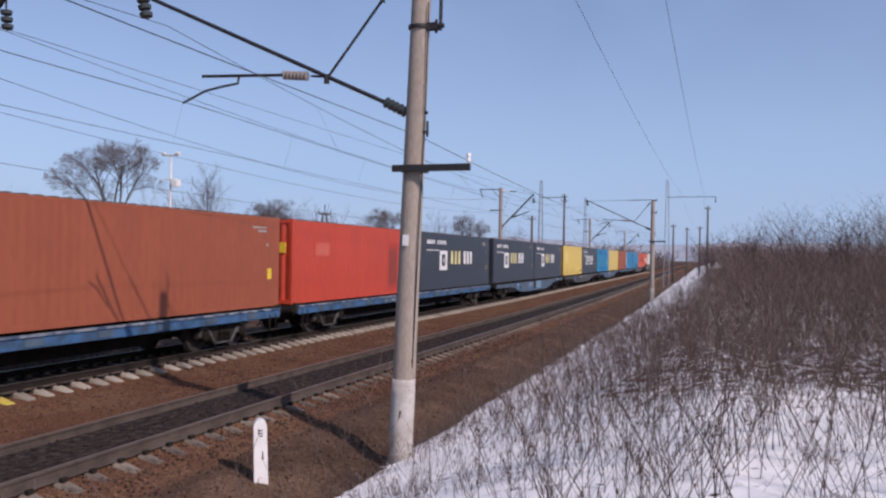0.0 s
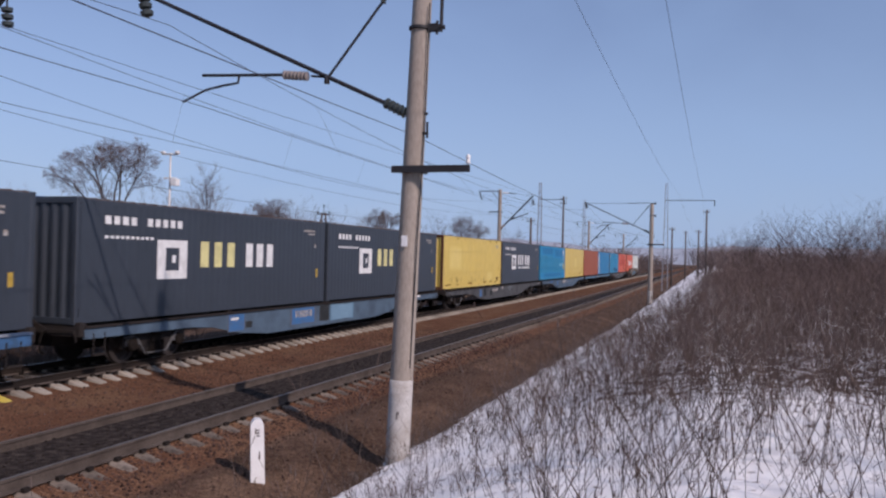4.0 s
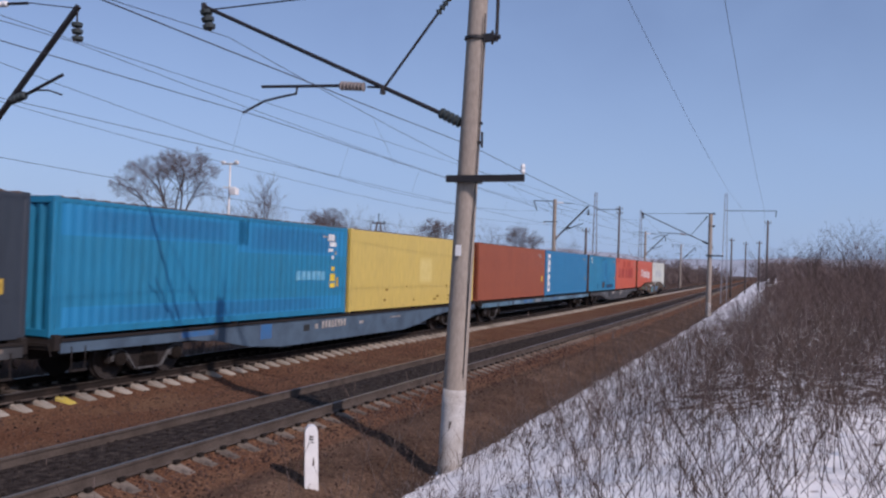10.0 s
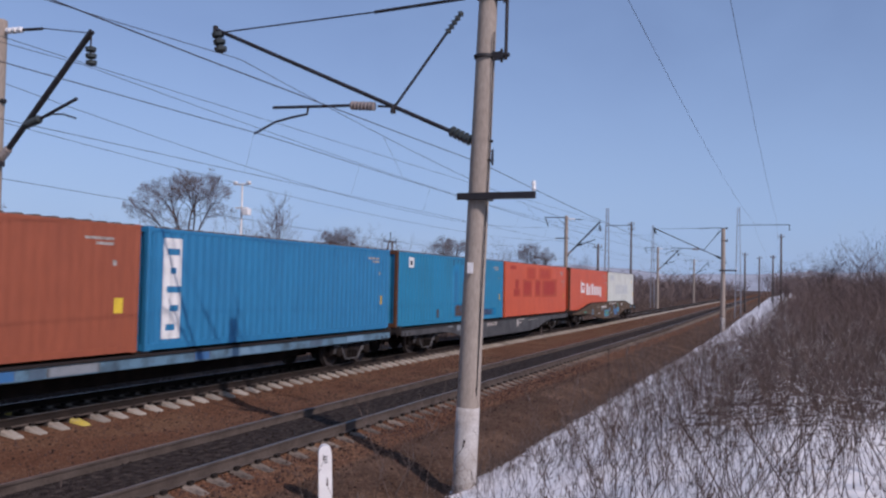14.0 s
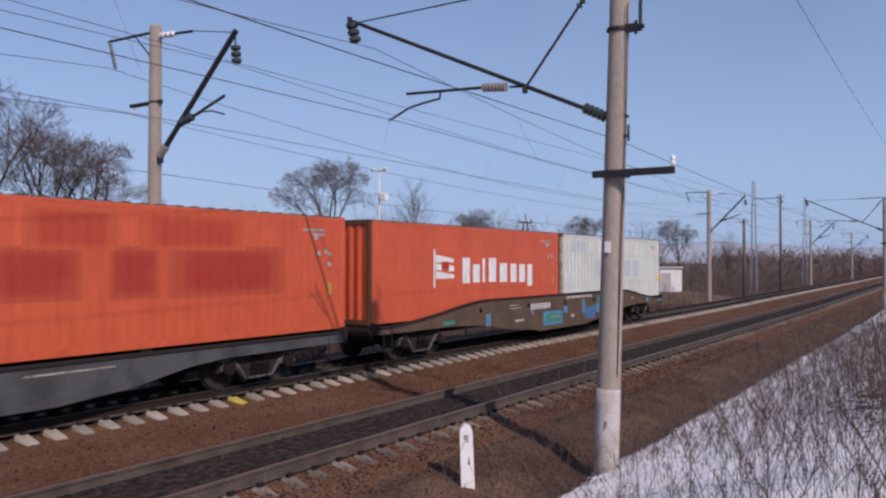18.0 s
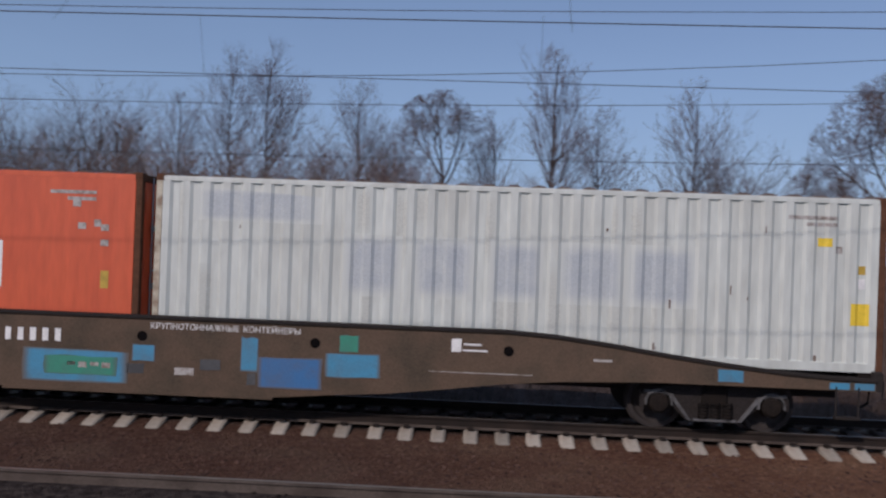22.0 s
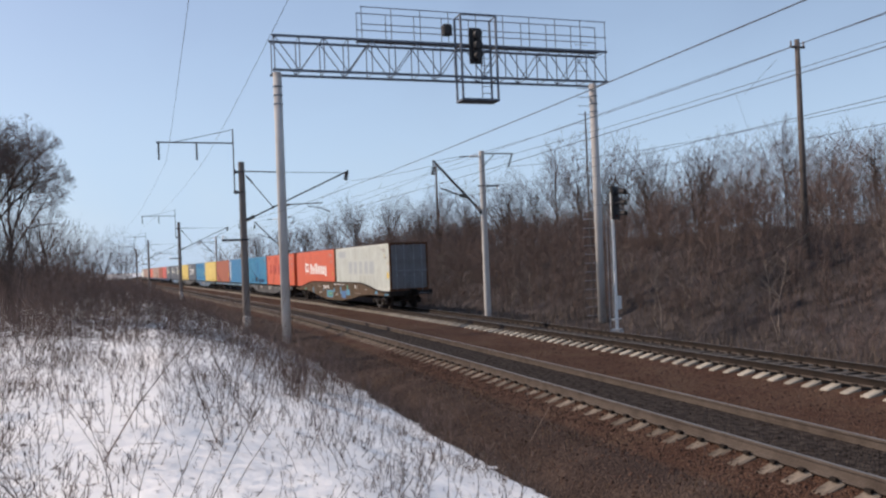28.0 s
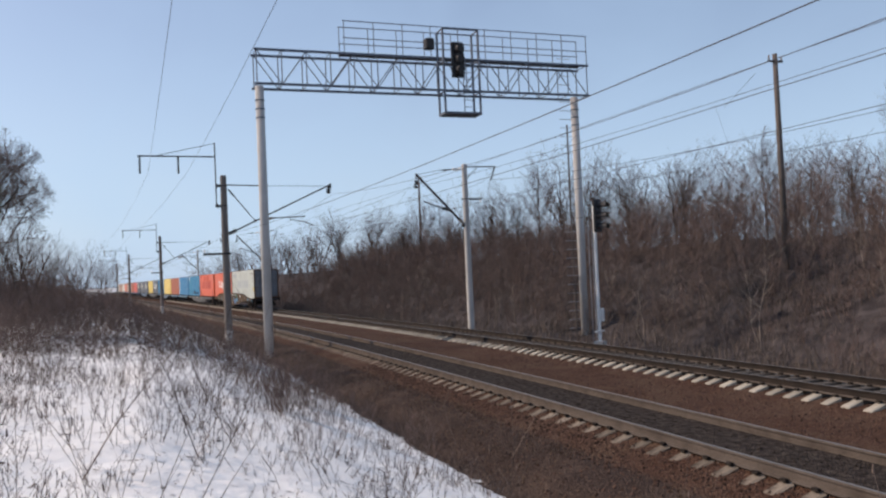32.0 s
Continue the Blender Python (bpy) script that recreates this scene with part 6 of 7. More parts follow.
    c = Stems(3)
    for _ in range(4800):
        x = -11 - 88 * c.r.random() ** 1.5
        d = snow_edge(x) - 0.1 - 20 * c.r.random()
        n = noise.noise((x * 0.2, d * 0.25, 4))
        near = brush(x, d)
        if c.r.random() > 0.06 + 0.9 * near + 0.35 * n * step(-12, -20, x) * step(0.05, 0.3, near):
            continue
        far = math.hypot(x, d)
        tall = 0.7 + 0.3 * step(-20, -50, x) + 1.3 * step(2.0, -6.0, d) * step(-14, -26, x)
        c.bush(*place(x, d), tall * c.r.uniform(0.5, 1.35) * (1 + 0.6 * n), 4, 0.0045 + far * 0.0001, 0.9, 6 if far < 45 else 4)
    for x, d, h in ((-18.7, 3.1, 1.2), (-19.2, 2.8, 1.0), (-18.2, 3.4, 0.9), (-15.2, 2.2, 1.0), (-14.8, 2.0, 0.8), (-21.0, 2.2, 1.1), (-12.0, -1.5, 0.6), (-13.5, -3.0, 0.7)):
        for _ in range(5):
            c.bush(*place(x + c.r.uniform(-0.35, 0.35), d + c.r.uniform(-0.3, 0.3)), h * c.r.uniform(0.7, 1.2), 5, 0.006, 0.7, 7)
    for _ in range(300):
        x = c.r.uniform(-44, -15)
        d = snow_edge(x) + 0.5 - 2.8 * c.r.random()
        n = noise.noise((x * 0.35, d * 0.6, 31))
        if n > -0.05:
            c.bush(*place(x, d), c.r.uniform(0.3, 0.75) * (1 + n), 5, 0.006, 0.9, 6)
    c.out("thicket", BRUSH, "leafless brown scrub at the end of the snowy bank", "bushes", 2)
    g = Stems(4)
    for _ in range(21000):
        x = g.r.uniform(-45, 60)
        d = g.r.choice((g.r.uniform(5.0, 7.1), g.r.uniform(5.0, 7.1), g.r.uniform(16.8, 19.5)))
        n = noise.noise((x * 0.6, d * 0.8, 6))
        if g.r.random() > 0.45 + n:
            continue
        px, py, pz = place(x, d)
        h = g.r.uniform(0.03, 0.13) * (1 + n)
        a = g.r.uniform(0, 2 * math.pi)
        t = g.r.uniform(0.2, 0.9) * h
        mid = (px + t * 0.4 * math.cos(a), py + t * 0.4 * math.sin(a), pz + h * 0.7)
        g.seg((px, py, pz - 0.02), mid, 0.004, 0.003)
        g.seg(mid, (px + t * math.cos(a), py + t * math.sin(a), pz + h * g.r.uniform(0.6, 1)), 0.003, 0.001)
    g.out("dead_grass", GRASS, "flattened dead grass on the ditch side", "grass")
    k = Stems(5)
    for x, d, h in ((9.8, 5.0, 2.2), (11.0, 5.3, 1.6), (11.3, 5.1, 1.3), (10.2, 5.4, 1.1), (11.8, 5.6, 1.0), (-15.0, 2.2, 1.9), (-15.4, 2.4, 2.2), (-14.8, 2.0, 1.6), (-9.0, 0.5, 1.3), (-8.0, -0.6, 1.5), (-10.5, -2.0, 1.6), (7.4, -1.4, 1.3)):
        k.weed(*place(x, d), h, 0.009, 5, 0.22, False)
    for _ in range(50):
        x = k.r.uniform(-40, 45)
        k.weed(*place(x, k.r.uniform(4.9, 7.0)), k.r.uniform(0.3, 0.8), 0.005, 3)
    k.out("saplings", WEED, "thin bare saplings beside the ditch", "saplings")


meadow()


def slopes():
    s = Stems(11)
    for _ in range(3100):
        x = 24 - 125 * s.r.random() ** 1.25
        d = 17.0 + 18 * s.r.random()
        if d < 22.3 and -60 < x < -22 and s.r.random() < 0.8:
            continue
        n = noise.noise((x * 0.15, d * 0.2, 3))
        far = math.hypot(x, d)
        s.bush(*place(x, d), s.r.uniform(0.4, 1.7) * (1 + 0.9 * n) * (0.3 + 0.7 * step(17, 19.5, d)), 5, 0.005 + far * 0.00012, 1.2, 6)
    s.out("hillside_scrub", SCRUB, "brown leafless scrub covering the bank beyond the tracks", "bushes", 2)
    k = Stems(16)
    for _ in range(900):
        x = 22 - 120 * k.r.random() ** 1.15
        d = 18.2 + 14 * k.r.random()
        n = noise.noise((x * 0.3, d * 0.35, 41))
        if n < 0.0 or d < 22.5 and -60 < x < -22:
            continue
        far = math.hypot(x, d)
        k.bush(*place(x, d), k.r.uniform(0.9, 1.7) * (0.7 + 1.2 * n), 10, 0.005 + far * 0.0001, 1.3, 9)
    k.out("shrubs", BRUSH, "rounded leafless shrubs on the bank beyond the tracks", "bushes", 2)
    t = Stems(13)
    for _ in range(2100):
        x = 14 - 135 * t.r.random() ** 1.1
        d = 22 + 20 * t.r.random()
        n = noise.noise((x * 0.1, d * 0.12, 31))
        far = math.hypot(x, d)
        t.bush(*place(x, d), t.r.uniform(1.5, 4.0) * (1 + 0.7 * n) * (0.5 + 0.5 * step(22, 29, d)), 4, 0.009 + far * 0.0001, 0.7, 9)
    t.out("brushwood", BRUSH, "tall leafless brushwood on the crest of the bank", "bushes", 2)
    g = Stems(14)
    for _ in range(22000):
        x = 20 - 100 * g.r.random() ** 1.3
        d = 17.3 + 12 * g.r.random()
        n = noise.noise((x * 0.22, d * 0.3, 17))
        if n < -0.1:
            continue
        px, py, pz = place(x, d)
        h = g.r.uniform(0.25, 0.7) * (0.8 + n)
        a, t = g.r.uniform(0, 6.28), g.r.uniform(0.1, 0.7)
        w = 0.006 + math.hypot(x, d) * 0.00015
        g.seg((px, py, pz - 0.03), (px + t * h * math.cos(a), py + t * h * math.sin(a), pz + h), w, w * 0.3)
    g.out("dead_grass", BANK_GRASS, "yellowed dead grass on the bank beyond the tracks", "grass", 2)
    h = Stems(17)
    for _ in range(620):
        x = 8 - 125 * h.r.random() ** 1.05
        d = 31 + 16 * h.r.random()
        n = noise.noise((x * 0.08, d * 0.1, 51))
        h.bush(*place(x, d), h.r.uniform(2.6, 5.2) * (1 + 0.6 * n), 4, 0.014 + math.hypot(x, d) * 0.0001, 0.6, 13)
    h.out("young_wood", WOODS, "young leafless wood behind the crest of the bank", "woods", 2)
    y = Stems(15)
    for _ in range(26):
        px, d = 0 - 75 * y.r.random() ** 1.2, y.r.uniform(19.5, 31)
        y.bush(*place(px, d), y.r.uniform(2.5, 4.6), 2, 0.022, 0.1, 5)
    y.out("young_birches", BARK_PALE, "thin pale young birches on the bank", "saplings")
    f = Stems(12)
    for _ in range(2100):
        x = 14 + 150 * f.r.random() ** 1.2
        d = 19.5 + 70 * f.r.random() ** 1.4
        n = noise.noise((x * 0.06, d * 0.08, 3))
        far = math.hypot(x, d)
        f.bush(*place(x, d), f.r.uniform(0.8, 2.6) * (1 + 0.8 * n), 4, 0.009 + far * 0.00013, 0.9, 5)
    f.out("field_scrub", FIELD, "brown scrub on the flat ground beyond the tracks", "bushes", 2)


slopes()


def tree_meshes(seed, height, kind):
    """Trunk and crown of a leafless tree: limbs, boughs, branches and twigs."""
    r = random.Random(seed)
    T, C = Stems(seed), Stems(seed + 1)
    kids = {"round": (0, 7, 7, 7, 5), "tall": (0, 7, 5), "multi": (0, 9, 6, 4)}[kind]
    lift = {"round": 0.05, "tall": 0.13, "multi": 0.12}[kind]
    dome = lambda q: kind != "round" or math.hypot(q.x, q.y) ** 2 / (0.4 * height) ** 2 + ((q.z - 0.62 * height) / (0.4 * height)) ** 2 < 1.0
    wobble = (0.05, 0.07, 0.1, 0.1) if kind == "tall" else (0.08, 0.13, 0.17, 0.2, 0.22, 0.22)

    def limb(p, d, length, rad, level):
        n = (5, 4, 3, 3, 2, 2)[level]
        pts = []
        for _ in range(n):
            w = wobble[level]
            d = (d + Vector((r.gauss(0, w), r.gauss(0, w), r.gauss(lift, w * 0.7)))).normalized()
            q = p + d * length / n
            if not dome(q):
                break
            r1 = rad * (1 - 0.62 / n)
            (T if level < (2 if kind == "tall" else 3) else C).seg(tuple(p), tuple(q), rad, r1)
            pts.append((p, q, d, r1))
            p, rad = q, r1
        if level >= len(kids) or not pts:
            return
        n = len(pts)
        first = 0.42 if kind == "round" and level < 3 else 0.3
        turn = r.uniform(0, 6.28)
        for k in range(kids[level]):
            u = first + (1 - first) * (k + r.random()) / kids[level]
            i = min(int(u * n), n - 1)
            a, b, way, ra = pts[i]
            turn += 2.4 + r.uniform(-0.5, 0.5)
            e = way.orthogonal().normalized()
            f = way.cross(e)
            out = (way + (e * math.cos(turn) + f * math.sin(turn)) * r.uniform(0.5, 1.05)).normalized()
            limb(a.lerp(b, u * n - i), out, length * r.uniform(0.4, 0.68) * (1.12 - 0.42 * u), ra * 0.6, level + 1)

    if kind == "round":
        p, rad = Vector((0, 0, -0.3)), height * 0.015
        for i in range(3):
            q = p + Vector((r.gauss(0, 0.05), r.gauss(0, 0.05), 1)) * height * 0.155
            T.seg(tuple(p), tuple(q), rad, rad * 0.93)
            p, rad = q, rad * 0.93
        a0 = r.uniform(0, 6.28)
        for k in range(6):
            a = a0 + k * 1.25 + r.uniform(-0.3, 0.3)
            w = 0.12 if k == 0 else r.uniform(0.3, 0.95)
            limb(p - Vector((0, 0, 0.12 * height * r.random() * (k > 0))), Vector((math.cos(a) * w, math.sin(a) * w, 0.9)).normalized(), height * 0.42, rad * (0.66 - 0.2 * w), 1)
    elif kind == "multi":
        for k in range(7):
            a = k * 0.9 + r.uniform(-0.3, 0.3)
            w = r.uniform(0.06, 0.42)
            limb(Vector((math.cos(a) * 0.3, math.sin(a) * 0.3, -0.3)), Vector((math.cos(a) * w, math.sin(a) * w, 1)).normalized(), height * r.uniform(0.6, 1.0), height * r.uniform(0.006, 0.011), 1)
    else:
        p, rad = Vector((0, 0, -0.3)), height * 0.012
        n = 18
        for i in range(n):
            q = p + Vector((r.gauss(0, 0.05), r.gauss(0, 0.05), 1)).normalized() * height / n
            T.seg(tuple(p), tuple(q), rad, rad * 0.93)
            p, rad = q, rad * 0.93
            u = i / n
            if u > 0.22:
                for _ in range(4 if u < 0.5 else 3 if u < 0.75 else 1):
                    a = r.uniform(0, 2 * math.pi)
                    limb(p, Vector((math.cos(a), math.sin(a), r.uniform(0.7, 1.7))).normalized(), height * 0.34 * math.sin(math.pi * (0.3 + 0.66 * u)) * r.uniform(0.45, 1.15) + 0.2, rad * 0.42, 1)
    k = height / np.percentile([q[2] for q in C.Q], 99.7)
    for st in (T, C):
        st.P, st.Q, st.A, st.B = (np.array(v) * k for v in (st.P, st.Q, st.A, st.B))
    thin = 0.0065 if kind == "round" else 0.008
    return sticks("trunk", T.P, T.Q, np.maximum(T.A, 0.014), np.maximum(T.B, 0.011), 5), sticks("crown", C.P, C.Q, np.maximum(C.A, thin), np.maximum(C.B, thin * 0.55), 2)


TREES = {}
for kind, seeds in (("round", (21, 22, 23)), ("tall", (31, 32, 33, 34)), ("multi", (41, 42, 43))):
    for s in seeds:
        t, c = tree_meshes(s, 10.0, kind)
        t.materials.append(BARK)
        c.materials.append(TWIG)
        root = thing("tree", {"round": "bare broad-crowned tree with brown twigs", "tall": "tall slender bare tree on the far bank", "multi": "bare many-stemmed tree on the far bank"}[kind], "tree", group="bare trees")
        part("trunk", t, None, root)
        part("crown", c, None, root)
        TREES.setdefault(kind, []).append([root, False])


def plant(kind, az, dist, top, which=None):
    """A tree in the direction az, at dist metres, whose top stands at the elevation top."""
    a = radians(az)
    x, y = dist * math.cos(a), dist * math.sin(a)
    z = ground_z(x, y - bend(x))
    h = 2.845 + dist * math.tan(radians(top)) - z
    slot = TREES[kind][(which if which is not None else random.randrange(9)) % len(TREES[kind])]
    m = Matrix.Translation((x, y, z)) @ Matrix.Rotation(random.uniform(0, 6.28), 4, "Z")
    root, used = slot
    if used:
        root = copy_thing(root, m)
    slot[1] = True
    root.matrix_basis = m
    root.scale = (h / 10.0,) * 3


for row in (("round", 62.5, 56, 12.1, 0), ("round", 58.0, 60, 9.0, 1), ("round", 55.8, 66, 7.6, 2), ("round", 40.6, 78, 7.3, 1), ("multi", 37.6, 85, 4.4, 2), ("tall", 34.5, 80, 6.0, 1),
            ("tall", 85.0, 50, 14.6, 0), ("tall", 82.0, 58, 10.5, 3), ("tall", 75.6, 55, 12.2, 1), ("multi", 74.0, 58, 9.2, 0), ("round", 92.8, 52, 11.2, 0), ("tall", 89.3, 55, 10.2, 2), ("tall", 98.8, 52, 11.8, 3), ("multi", 97.0, 54, 9.5, 2),
            ("tall", 105.0, 50, 14.0, 2), ("tall", 107.5, 51, 13.2, 1), ("tall", 110.8, 54, 10.2, 3), ("multi", 114.5, 50, 10.2, 0), ("multi", 117.5, 52, 10.4, 1), ("multi", 120.5, 52, 9.6, 1), ("tall", 125.5, 55, 11.2, 0), ("tall", 129.5, 55, 10.6, 3),
            ("multi", 127.5, 50, 8.6, 2), ("multi", 132.5, 56, 8.2, 0), ("multi", 135.5, 60, 8.0, 2), ("tall", 138.0, 60, 8.6, 2), ("multi", 140.8, 58, 7.6, 1), ("multi", 143.6, 60, 8.2, 0), ("multi", 146.5, 62, 8.2, 0), ("multi", 148.6, 66, 7.6, 2),
            ("multi", 151.0, 66, 8.6, 1), ("tall", 153.0, 70, 8.2, 1), ("multi", 155.0, 78, 6.8, 2), ("multi", 156.5, 80, 6.2, 0), ("multi", 159.0, 86, 5.6, 1), ("multi", 161.5, 92, 5.9, 1), ("multi", 163.0, 100, 5.2, 2), ("multi", 165.0, 110, 5.2, 0),
            ("multi", 167.0, 118, 5.0, 0), ("multi", 168.8, 128, 4.2, 1), ("multi", 170.5, 140, 3.6, 2), ("multi", 172.2, 160, 3.4, 1), ("multi", 174.0, 180, 2.8, 0),
            ("round", 189.3, 36, 8.8, 0), ("round", 190.6, 33, 10.0, 2), ("multi", 187.2, 42, 6.2, 1), ("multi", 189.0, 30, 5.5, 0), ("multi", 186.0, 60, 3.8, 2), ("multi", 184.3, 70, 3.2, 1), ("round", 191.6, 34, 9.8, 0), ("round", 193.5, 34, 9.0, 1), ("multi", 182.6, 90, 2.5, 2),
            ("multi", 27.5, 140, 3.8, 2), ("multi", 26.2, 150, 3.4, 1), ("round", 22.3, 130, 3.3, 1), ("multi", 18.2, 150, 3.2, 1), ("multi", 24.0, 160, 3.0, 0), ("round", 16.3, 150, 2.9, 2), ("multi", 12.8, 190, 2.2, 1), ("round", 29.9, 110, 3.7, 2), ("round", 30.8, 118, 3.3, 0), ("multi", 45.5, 100, 4.0, 0), ("round", 66.5, 80, 6.5, 2), ("multi", 69.5, 75, 6.8, 1),
            ("multi", -2.6, 46, 3.0, 0), ("multi", -5.5, 38, 3.6, 1), ("multi", -8.5, 34, 4.2, 2), ("multi", 0.2, 60, 1.9, 1), ("multi", -11.0, 30, 4.6, 0)):
    plant(*row)


def woods():
    """The low line of woods at the edge of sight."""
    s = Stems(51)
    for i in range(1700):
        az = radians(s.r.uniform(-14, 205))
        dist = s.r.uniform(140, 330)
        x, y = dist * math.cos(az), dist * math.sin(az)
        if abs(y - bend(x) - 12) < 16:
            continue
        z = ground_z(x, y - bend(x))
        s.bush(x, y, z, s.r.uniform(2.5, 6.5) * (1 + 0.3 * math.sin(az * 9)), 4, 0.06 + dist * 0.00022, 1.4, 3)
    for i in range(900):
        az = radians(s.r.uniform(-8, 36))
        dist = s.r.uniform(170, 320)
        x, y = dist * math.cos(az), dist * math.sin(az)
        if abs(y - bend(x) - 12) < 12:
            continue
        s.bush(x, y, ground_z(x, y - bend(x)), s.r.uniform(3.0, 7.0) * (1 + 0.3 * math.sin(az * 17)), 4, 0.1, 1.4, 4)
    for i in range(700):
        az = radians(s.r.uniform(-3, 14))
        dist = s.r.uniform(300, 620)
        x, y = dist * math.cos(az), dist * math.sin(az)
        if 3 < y - bend(x) < 21:
            continue
        s.bush(x, y, ground_z(x, y - bend(x)), s.r.uniform(5.0, 10.0), 4, 0.2, 1.4, 4)
    s.out("distant_woods", WOODS, "distant leafless brown woods along the horizon", "woods", 2)


woods()


def ridge():
    g = Geo()
    n = 90
    v = []
    for i in range(n + 1):
        az = radians(-20 + 80 * i / n)
        h = 24 + 22 * noise.noise((i * 0.09, 1, 1)) + 7 * noise.noise((i * 0.31, 4, 1)) + 20 * step(60, 25, abs(i - 40))
        for r, z in ((1700, -10), (1900, h * 0.75), (2150, h), (2300, -10)):
            v.append((r * math.cos(az), r * math.sin(az), z))
    g.add(v, [(i * 4 + j, i * 4 + 4 + j, i * 4 + 5 + j, i * 4 + 1 + j) for i in range(n) for j in range(3)])
    # the haze of distance is put into the hills' pale colour
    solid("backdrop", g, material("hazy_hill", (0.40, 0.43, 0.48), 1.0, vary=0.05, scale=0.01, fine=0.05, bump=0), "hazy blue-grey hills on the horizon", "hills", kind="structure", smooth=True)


ridge()


# ---- beyond the tracks ----
def polar(az, dist):
    return dist * math.cos(radians(az)), dist * math.sin(radians(az))


def hut():
    x, y = polar(17.1, 84)
    root = thing("trackside_hut", "small white flat-roofed trackside hut on a low mound", "hut", pose(x, y, 0.0, 0, 0, 20))
    part("wall", Geo().box(-1.9, 1.9, -1.5, 1.5, -0.6, 2.25), WHITE_PAINT, root)
    part("roof", Geo().box(-2.05, 2.05, -1.65, 1.65, 2.25, 2.4, bevel=0.04), PALE_CONCRETE, root)
    part("door", Geo().box(-1.96, -1.9, -0.45, 0.45, -0.1, 1.8), PALE_CONCRETE, root)
    g = Geo().revolve((x, y, -1.2), (0, 0, 1), [(0, 9.0), (0.7, 6.0), (1.15, 3.2), (1.2, 0.5)], 24)
    solid("mound", g, GRASS, "low brown earth mound under the hut", "mound", kind="structure", smooth=True)


hut()


def depot():
    x, y = polar(46.8, 150)
    root = thing("industrial_building", "long orange industrial building with a blue metal roof", "building", pose(x, y, 0, 0, 0, 136.8))
    orange = material("orange_cladding", (0.52, 0.13, 0.04), 0.7, vary=0.06, scale=0.4, fine=3, bump=0.1)
    blue = material("blue_roofing", (0.045, 0.16, 0.42), 0.5, vary=0.06, scale=0.4, fine=3, bump=0.1)
    part("wall", Geo().box(-14, 10, -8, 8, -1, 9.5), orange, root)
    part("plinth", Geo().box(-14.05, 10.05, -8.05, 8.05, -1, 7.2), PALE_CONCRETE, root, "grey lower wall")
    part("roof", Geo().prism([(-8.6, 9.4), (8.6, 9.4), (8.6, 9.6), (0, 11.3), (-8.6, 9.6)], "x", -14.6, 10.6), blue, root)
    for i in range(7):
        part("window", Geo().box(-12.6 + 3.2 * i, -11.2 + 3.2 * i, -8.1, -8.06, 7.6, 8.8), STEEL_DARK, root)


depot()


def lattice_mast(x, y, height, arm):
    z = ground_z(x, y - bend(x))
    root = thing("lattice_mast", "grey lattice steel mast beside the railway", "lattice mast", pose(x, y, z), "lattice masts")
    h = height - z
    for sx in (-1, 1):
        for sy in (-1, 1):
            part("leg", Geo().tube((sx * 0.35, sy * 0.35, -0.3), (sx * 0.12, sy * 0.12, h), 0.04, 0.03, 6), STEEL_GREY, root)
    n = int(h / 0.8)
    for i in range(n):
        u, w = i / n, (i + 1) / n
        a, b = 0.35 - 0.23 * u, 0.35 - 0.23 * w
        part("lacing", Geo().tube((-a, -a, h * u), (b, -b, h * w), 0.018, n=5).tube((a, a, h * u), (-b, b, h * w), 0.018, n=5).tube((-a, a, h * u), (-b, -b, h * w), 0.018, n=5), STEEL_GREY, root)
    if arm:
        part("arm", Geo().tube((0, 0, h * 0.84), (0, arm, h * 0.84), 0.04, n=6), STEEL_DARK, root)
        part("insulator", insulator((0, arm, h * 0.84), (0, arm, h * 0.84 - 0.7), 0.07, 5), INSULATOR, root)


for row in ((101.0, 5.0, 12.4, -5.5), (98.5, 19.9, 12.3, -3.0), (150.0, 22.0, 14.0, 0)):
    lattice_mast(*row)


def power_pole(x, y, top, arms=1, mat=None, lean=0.0):
    z = ground_z(x, y - bend(x))
    root = thing("power_pole", "weathered power pole with a crossarm and pin insulators", "power pole", pose(x, y, z, lean, 0, 0), "power poles")
    h = top - z
    part("shaft", Geo().tube((0, 0, -0.4), (0, 0, h), 0.16, 0.11, 12), mat or POLE_WOOD, root, smooth=True)
    for i in range(arms):
        zz = h - 0.35 - 0.6 * i
        part("crossarm", Geo().box(-0.05, 0.05, -0.42, 0.42, zz - 0.04, zz + 0.04), STEEL_DARK, root)
        for yy in (-0.36, 0.36):
            part("pin_insulator", insulator((0, yy, zz + 0.06), (0, yy, zz + 0.28), 0.05, 2), PORCELAIN, root)


for row in ((-30.0, 28.0, 12.4, 1), (112.0, 0.4, 9.9, 1), (106.0, 18.3, 11.2, 2), (150.0, 4.0, 8.5, 1), (132.0, 1.6, 8.0, 1), (-95.0, 32.0, 15.0, 2)):
    power_pole(*row)


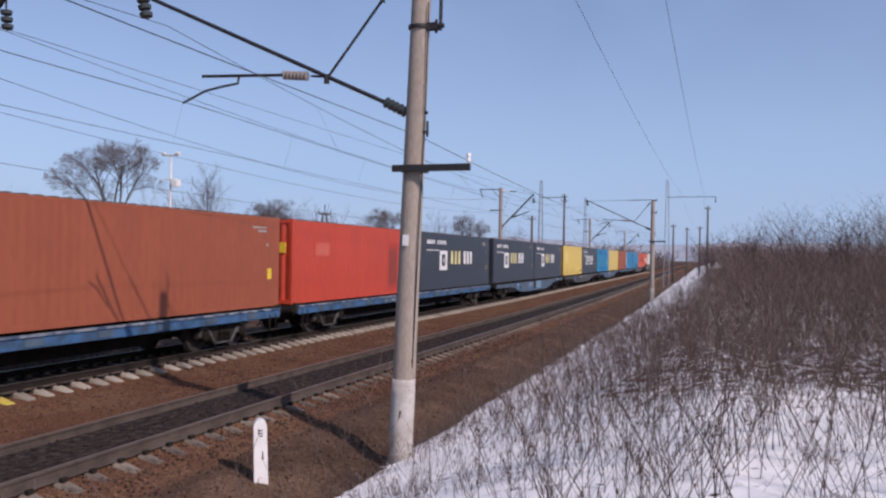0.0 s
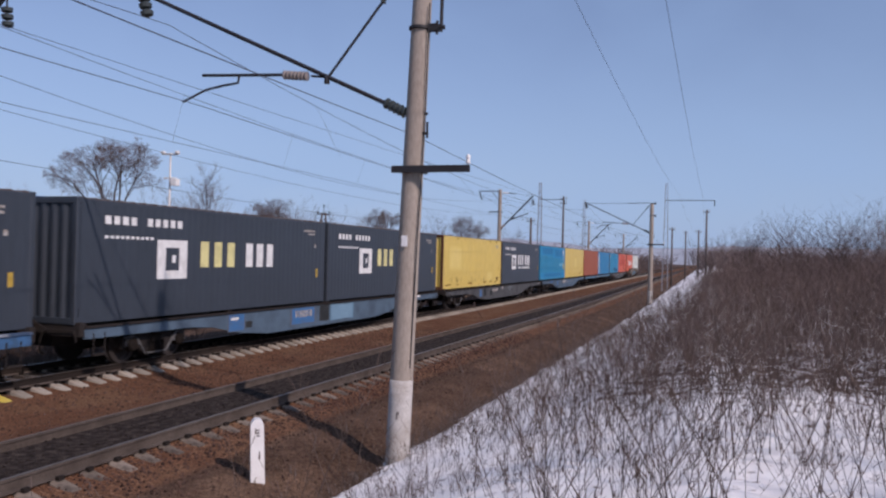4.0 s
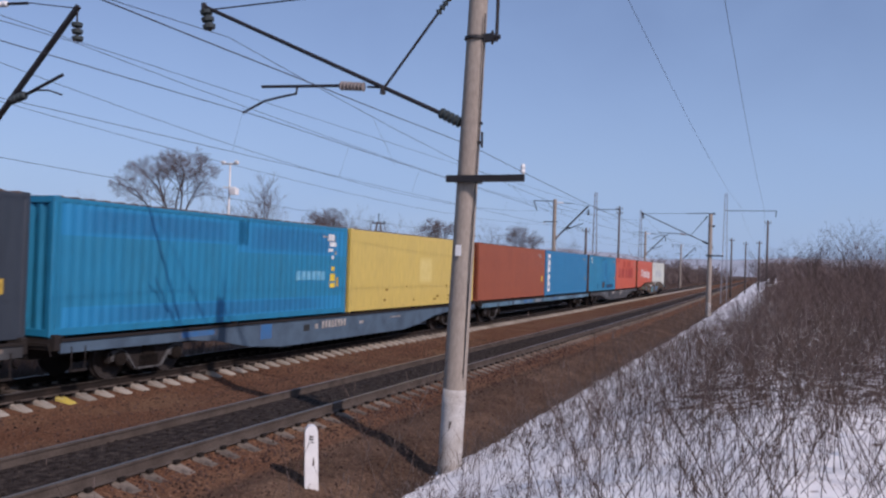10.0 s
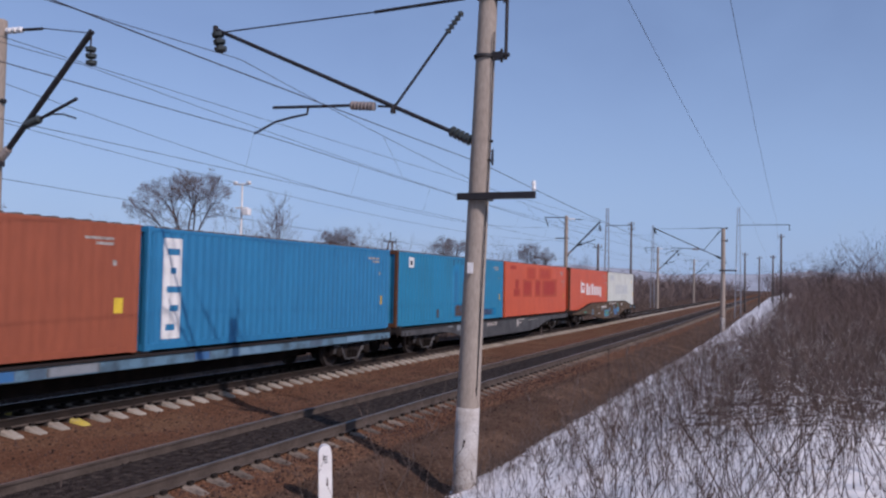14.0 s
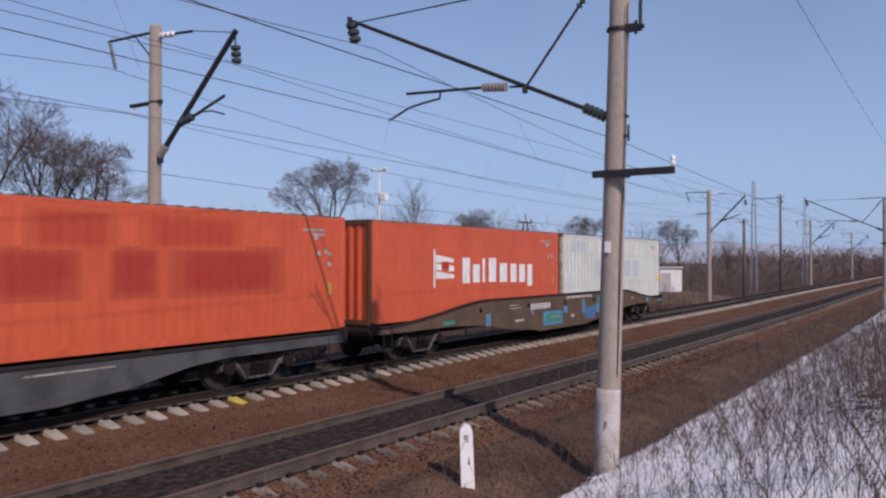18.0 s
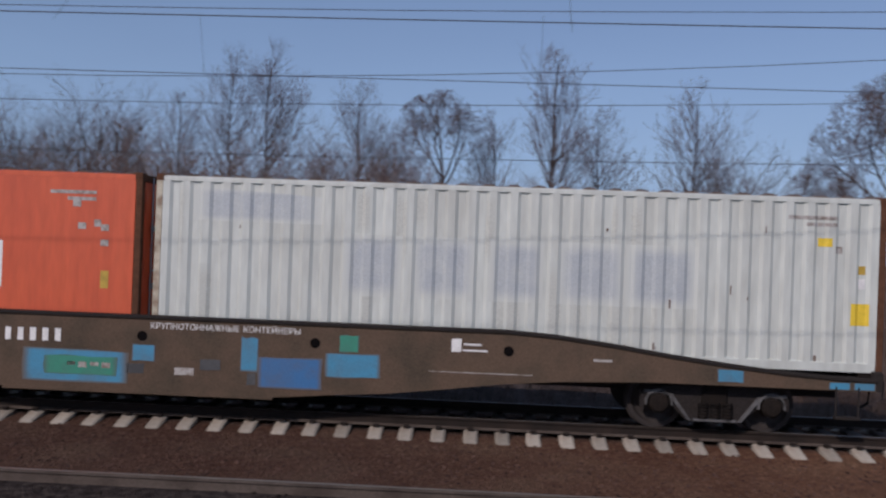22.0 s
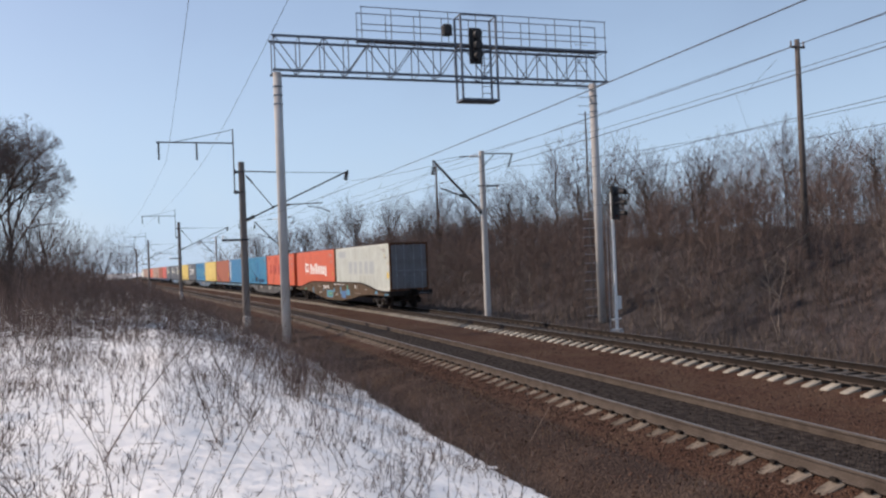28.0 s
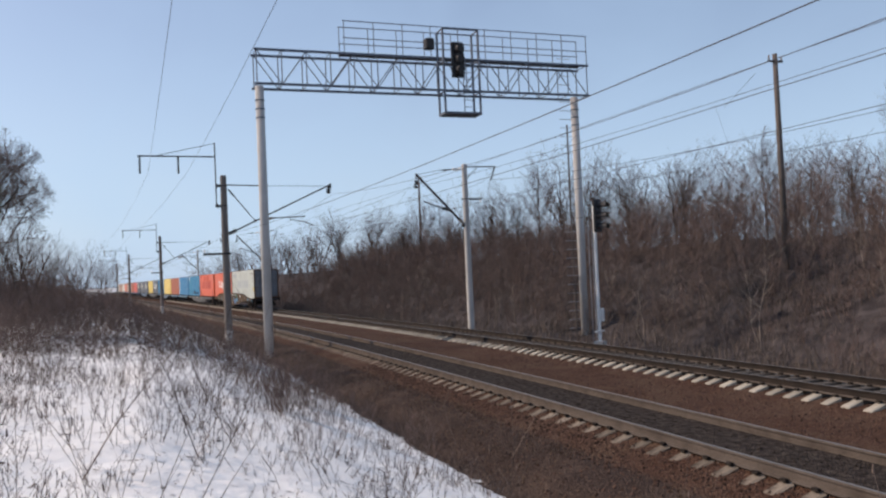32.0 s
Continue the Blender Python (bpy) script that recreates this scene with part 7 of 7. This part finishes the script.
def lamp_mast(az, dist, top):
    x, y = polar(az, dist)
    z = ground_z(x, y - bend(x))
    root = thing("floodlight_mast", "slim pale floodlight mast with lamps on top", "lamp mast", pose(x, y, z), "lamp masts")
    h = 2.845 + dist * math.tan(radians(top)) - z
    part("mast", Geo().tube((0, 0, -0.3), (0, 0, h), 0.11, 0.07, 10), WHITE_PAINT, root)
    part("head_frame", Geo().box(-0.1, 0.1, -0.7, 0.7, h - 0.15, h - 0.05), WHITE_PAINT, root)
    part("lower_frame", Geo().box(-0.1, 0.1, -0.5, 0.5, h - 1.9, h - 1.8), WHITE_PAINT, root)
    for yy in (-0.6, 0.6):
        part("floodlight", Geo().box(-0.2, 0.1, yy - 0.14, yy + 0.14, h - 0.05, h + 0.12, bevel=0.04), WHITE_PAINT, root)
    part("signal_box", Geo().box(-0.25, 0.2, -0.75, -0.2, h - 2.4, h - 1.9, bevel=0.05), WHITE_PAINT, root)


lamp_mast(36.9, 62, 6.5)


def braced_pole(az, dist, top):
    x, y = polar(az, dist)
    z = ground_z(x, y - bend(x))
    h = 2.845 + dist * math.tan(radians(top)) - z
    root = thing("power_pole", "A-shaped wooden power pole with insulators on top", "power pole", pose(x, y, z, 0, 0, az), "power poles")
    for sy in (-1, 1):
        part("leg", Geo().tube((0, sy * 1.3, -0.3), (0, sy * 0.2, h - 0.8), 0.14, 0.11, 10), POLE_WOOD, root)
    part("cross_tie", Geo().box(-0.06, 0.06, -0.8, 0.8, h * 0.5, h * 0.5 + 0.12), POLE_WOOD, root)
    part("crossarm", Geo().box(-0.06, 0.06, -0.85, 0.85, h - 1.1, h - 0.95), STEEL_DARK, root)
    part("spike", Geo().tube((0, 0, h - 1.0), (0, 0, h), 0.05), STEEL_DARK, root)
    for yy in (-0.75, 0.0, 0.75):
        part("pin_insulator", insulator((0, yy, h - 0.95 + (0.9 if yy == 0 else 0)), (0, yy, h - 0.6 + (0.9 if yy == 0 else 0)), 0.11, 2), INSULATOR, root)


braced_pole(26.6, 110, 3.3)
power_pole(84.0, 17.9, 7.2, 1)
power_pole(128.0, 5.4, 8.2, 1)


def oily_stones():
    r = random.Random(78)
    g = Geo()
    for _ in range(2200):
        x = 34 - 66 * r.random()
        px, py, pz = place(x, r.uniform(8.2, 9.66))
        s = r.uniform(0.02, 0.05) * (1.4 if r.random() < 0.1 else 1)
        a = r.uniform(0, 3.14)
        c, q = math.cos(a) * s, math.sin(a) * s
        g.add([(px + c, py + q, pz - 0.01), (px - q, py + c, pz - 0.01), (px - c, py - q, pz - 0.01), (px + q, py - c, pz - 0.01), (px + c * 0.3, py + q * 0.3, pz + s * r.uniform(0.3, 0.7))], [(0, 1, 4), (1, 2, 4), (2, 3, 4), (3, 0, 4)])
    solid("oily_stones", g, material("oily_stone", (0.022, 0.017, 0.0145), 0.9, vary=0.2, second=(0.014, 0.011, 0.0095), islands=0.4), "oil-blackened ballast stones between the nearer rails", "gravel", kind="stuff")


oily_stones()


def stones():
    """Loose ballast stones, thick on the shoulders of both tracks."""
    r = random.Random(77)
    g = Geo()
    for _ in range(17000):
        x = r.uniform(-28, 34)
        d = r.choice((r.uniform(5.6, 8.1), r.uniform(9.8, 13.6), r.uniform(9.8, 13.6), r.uniform(6.8, 7.8), r.uniform(7.3, 8.1)))
        px, py, pz = place(x, d)
        s = r.uniform(0.015, 0.036)
        a = r.uniform(0, 3.14)
        c, q = math.cos(a) * s, math.sin(a) * s
        j = lambda: r.uniform(0.7, 1.25)
        v = [(px + c * j(), py + q * j(), pz), (px - q * j(), py + c * j(), pz), (px - c * j(), py - q * j(), pz), (px + q * j(), py - c * j(), pz), (px + c * 0.4, py + q * 0.4, pz + s * j()), (px - c * 0.5, py - q * 0.4, pz + s * 0.8 * j())]
        g.add(v, [(0, 1, 4), (1, 5, 4), (1, 2, 5), (2, 3, 5), (3, 4, 5), (3, 0, 4)])
    solid("ballast_stones", g, material("stone", (0.075, 0.044, 0.034), 0.9, vary=0.2, second=(0.05, 0.029, 0.022), islands=0.6), "loose reddish-brown ballast stones", "gravel", kind="stuff")


stones()


# ---- movement ----
def motions():
    for ob, centre, z in MOVERS:
        walk(ob, [(t, on_line(centre - SPEED * t, FAR_Y, z)) for t in range(0, 33, 2)])
    turn = -math.degrees(SPEED / 15 / RADIUS)
    for w, root, x in WHEELS:
        if root.matrix_basis.translation.x > -140:
            walk(w, [(k / 15, pose(x, 0, RADIUS, 0, turn * k, 0)) for k in range(481)])


motions()
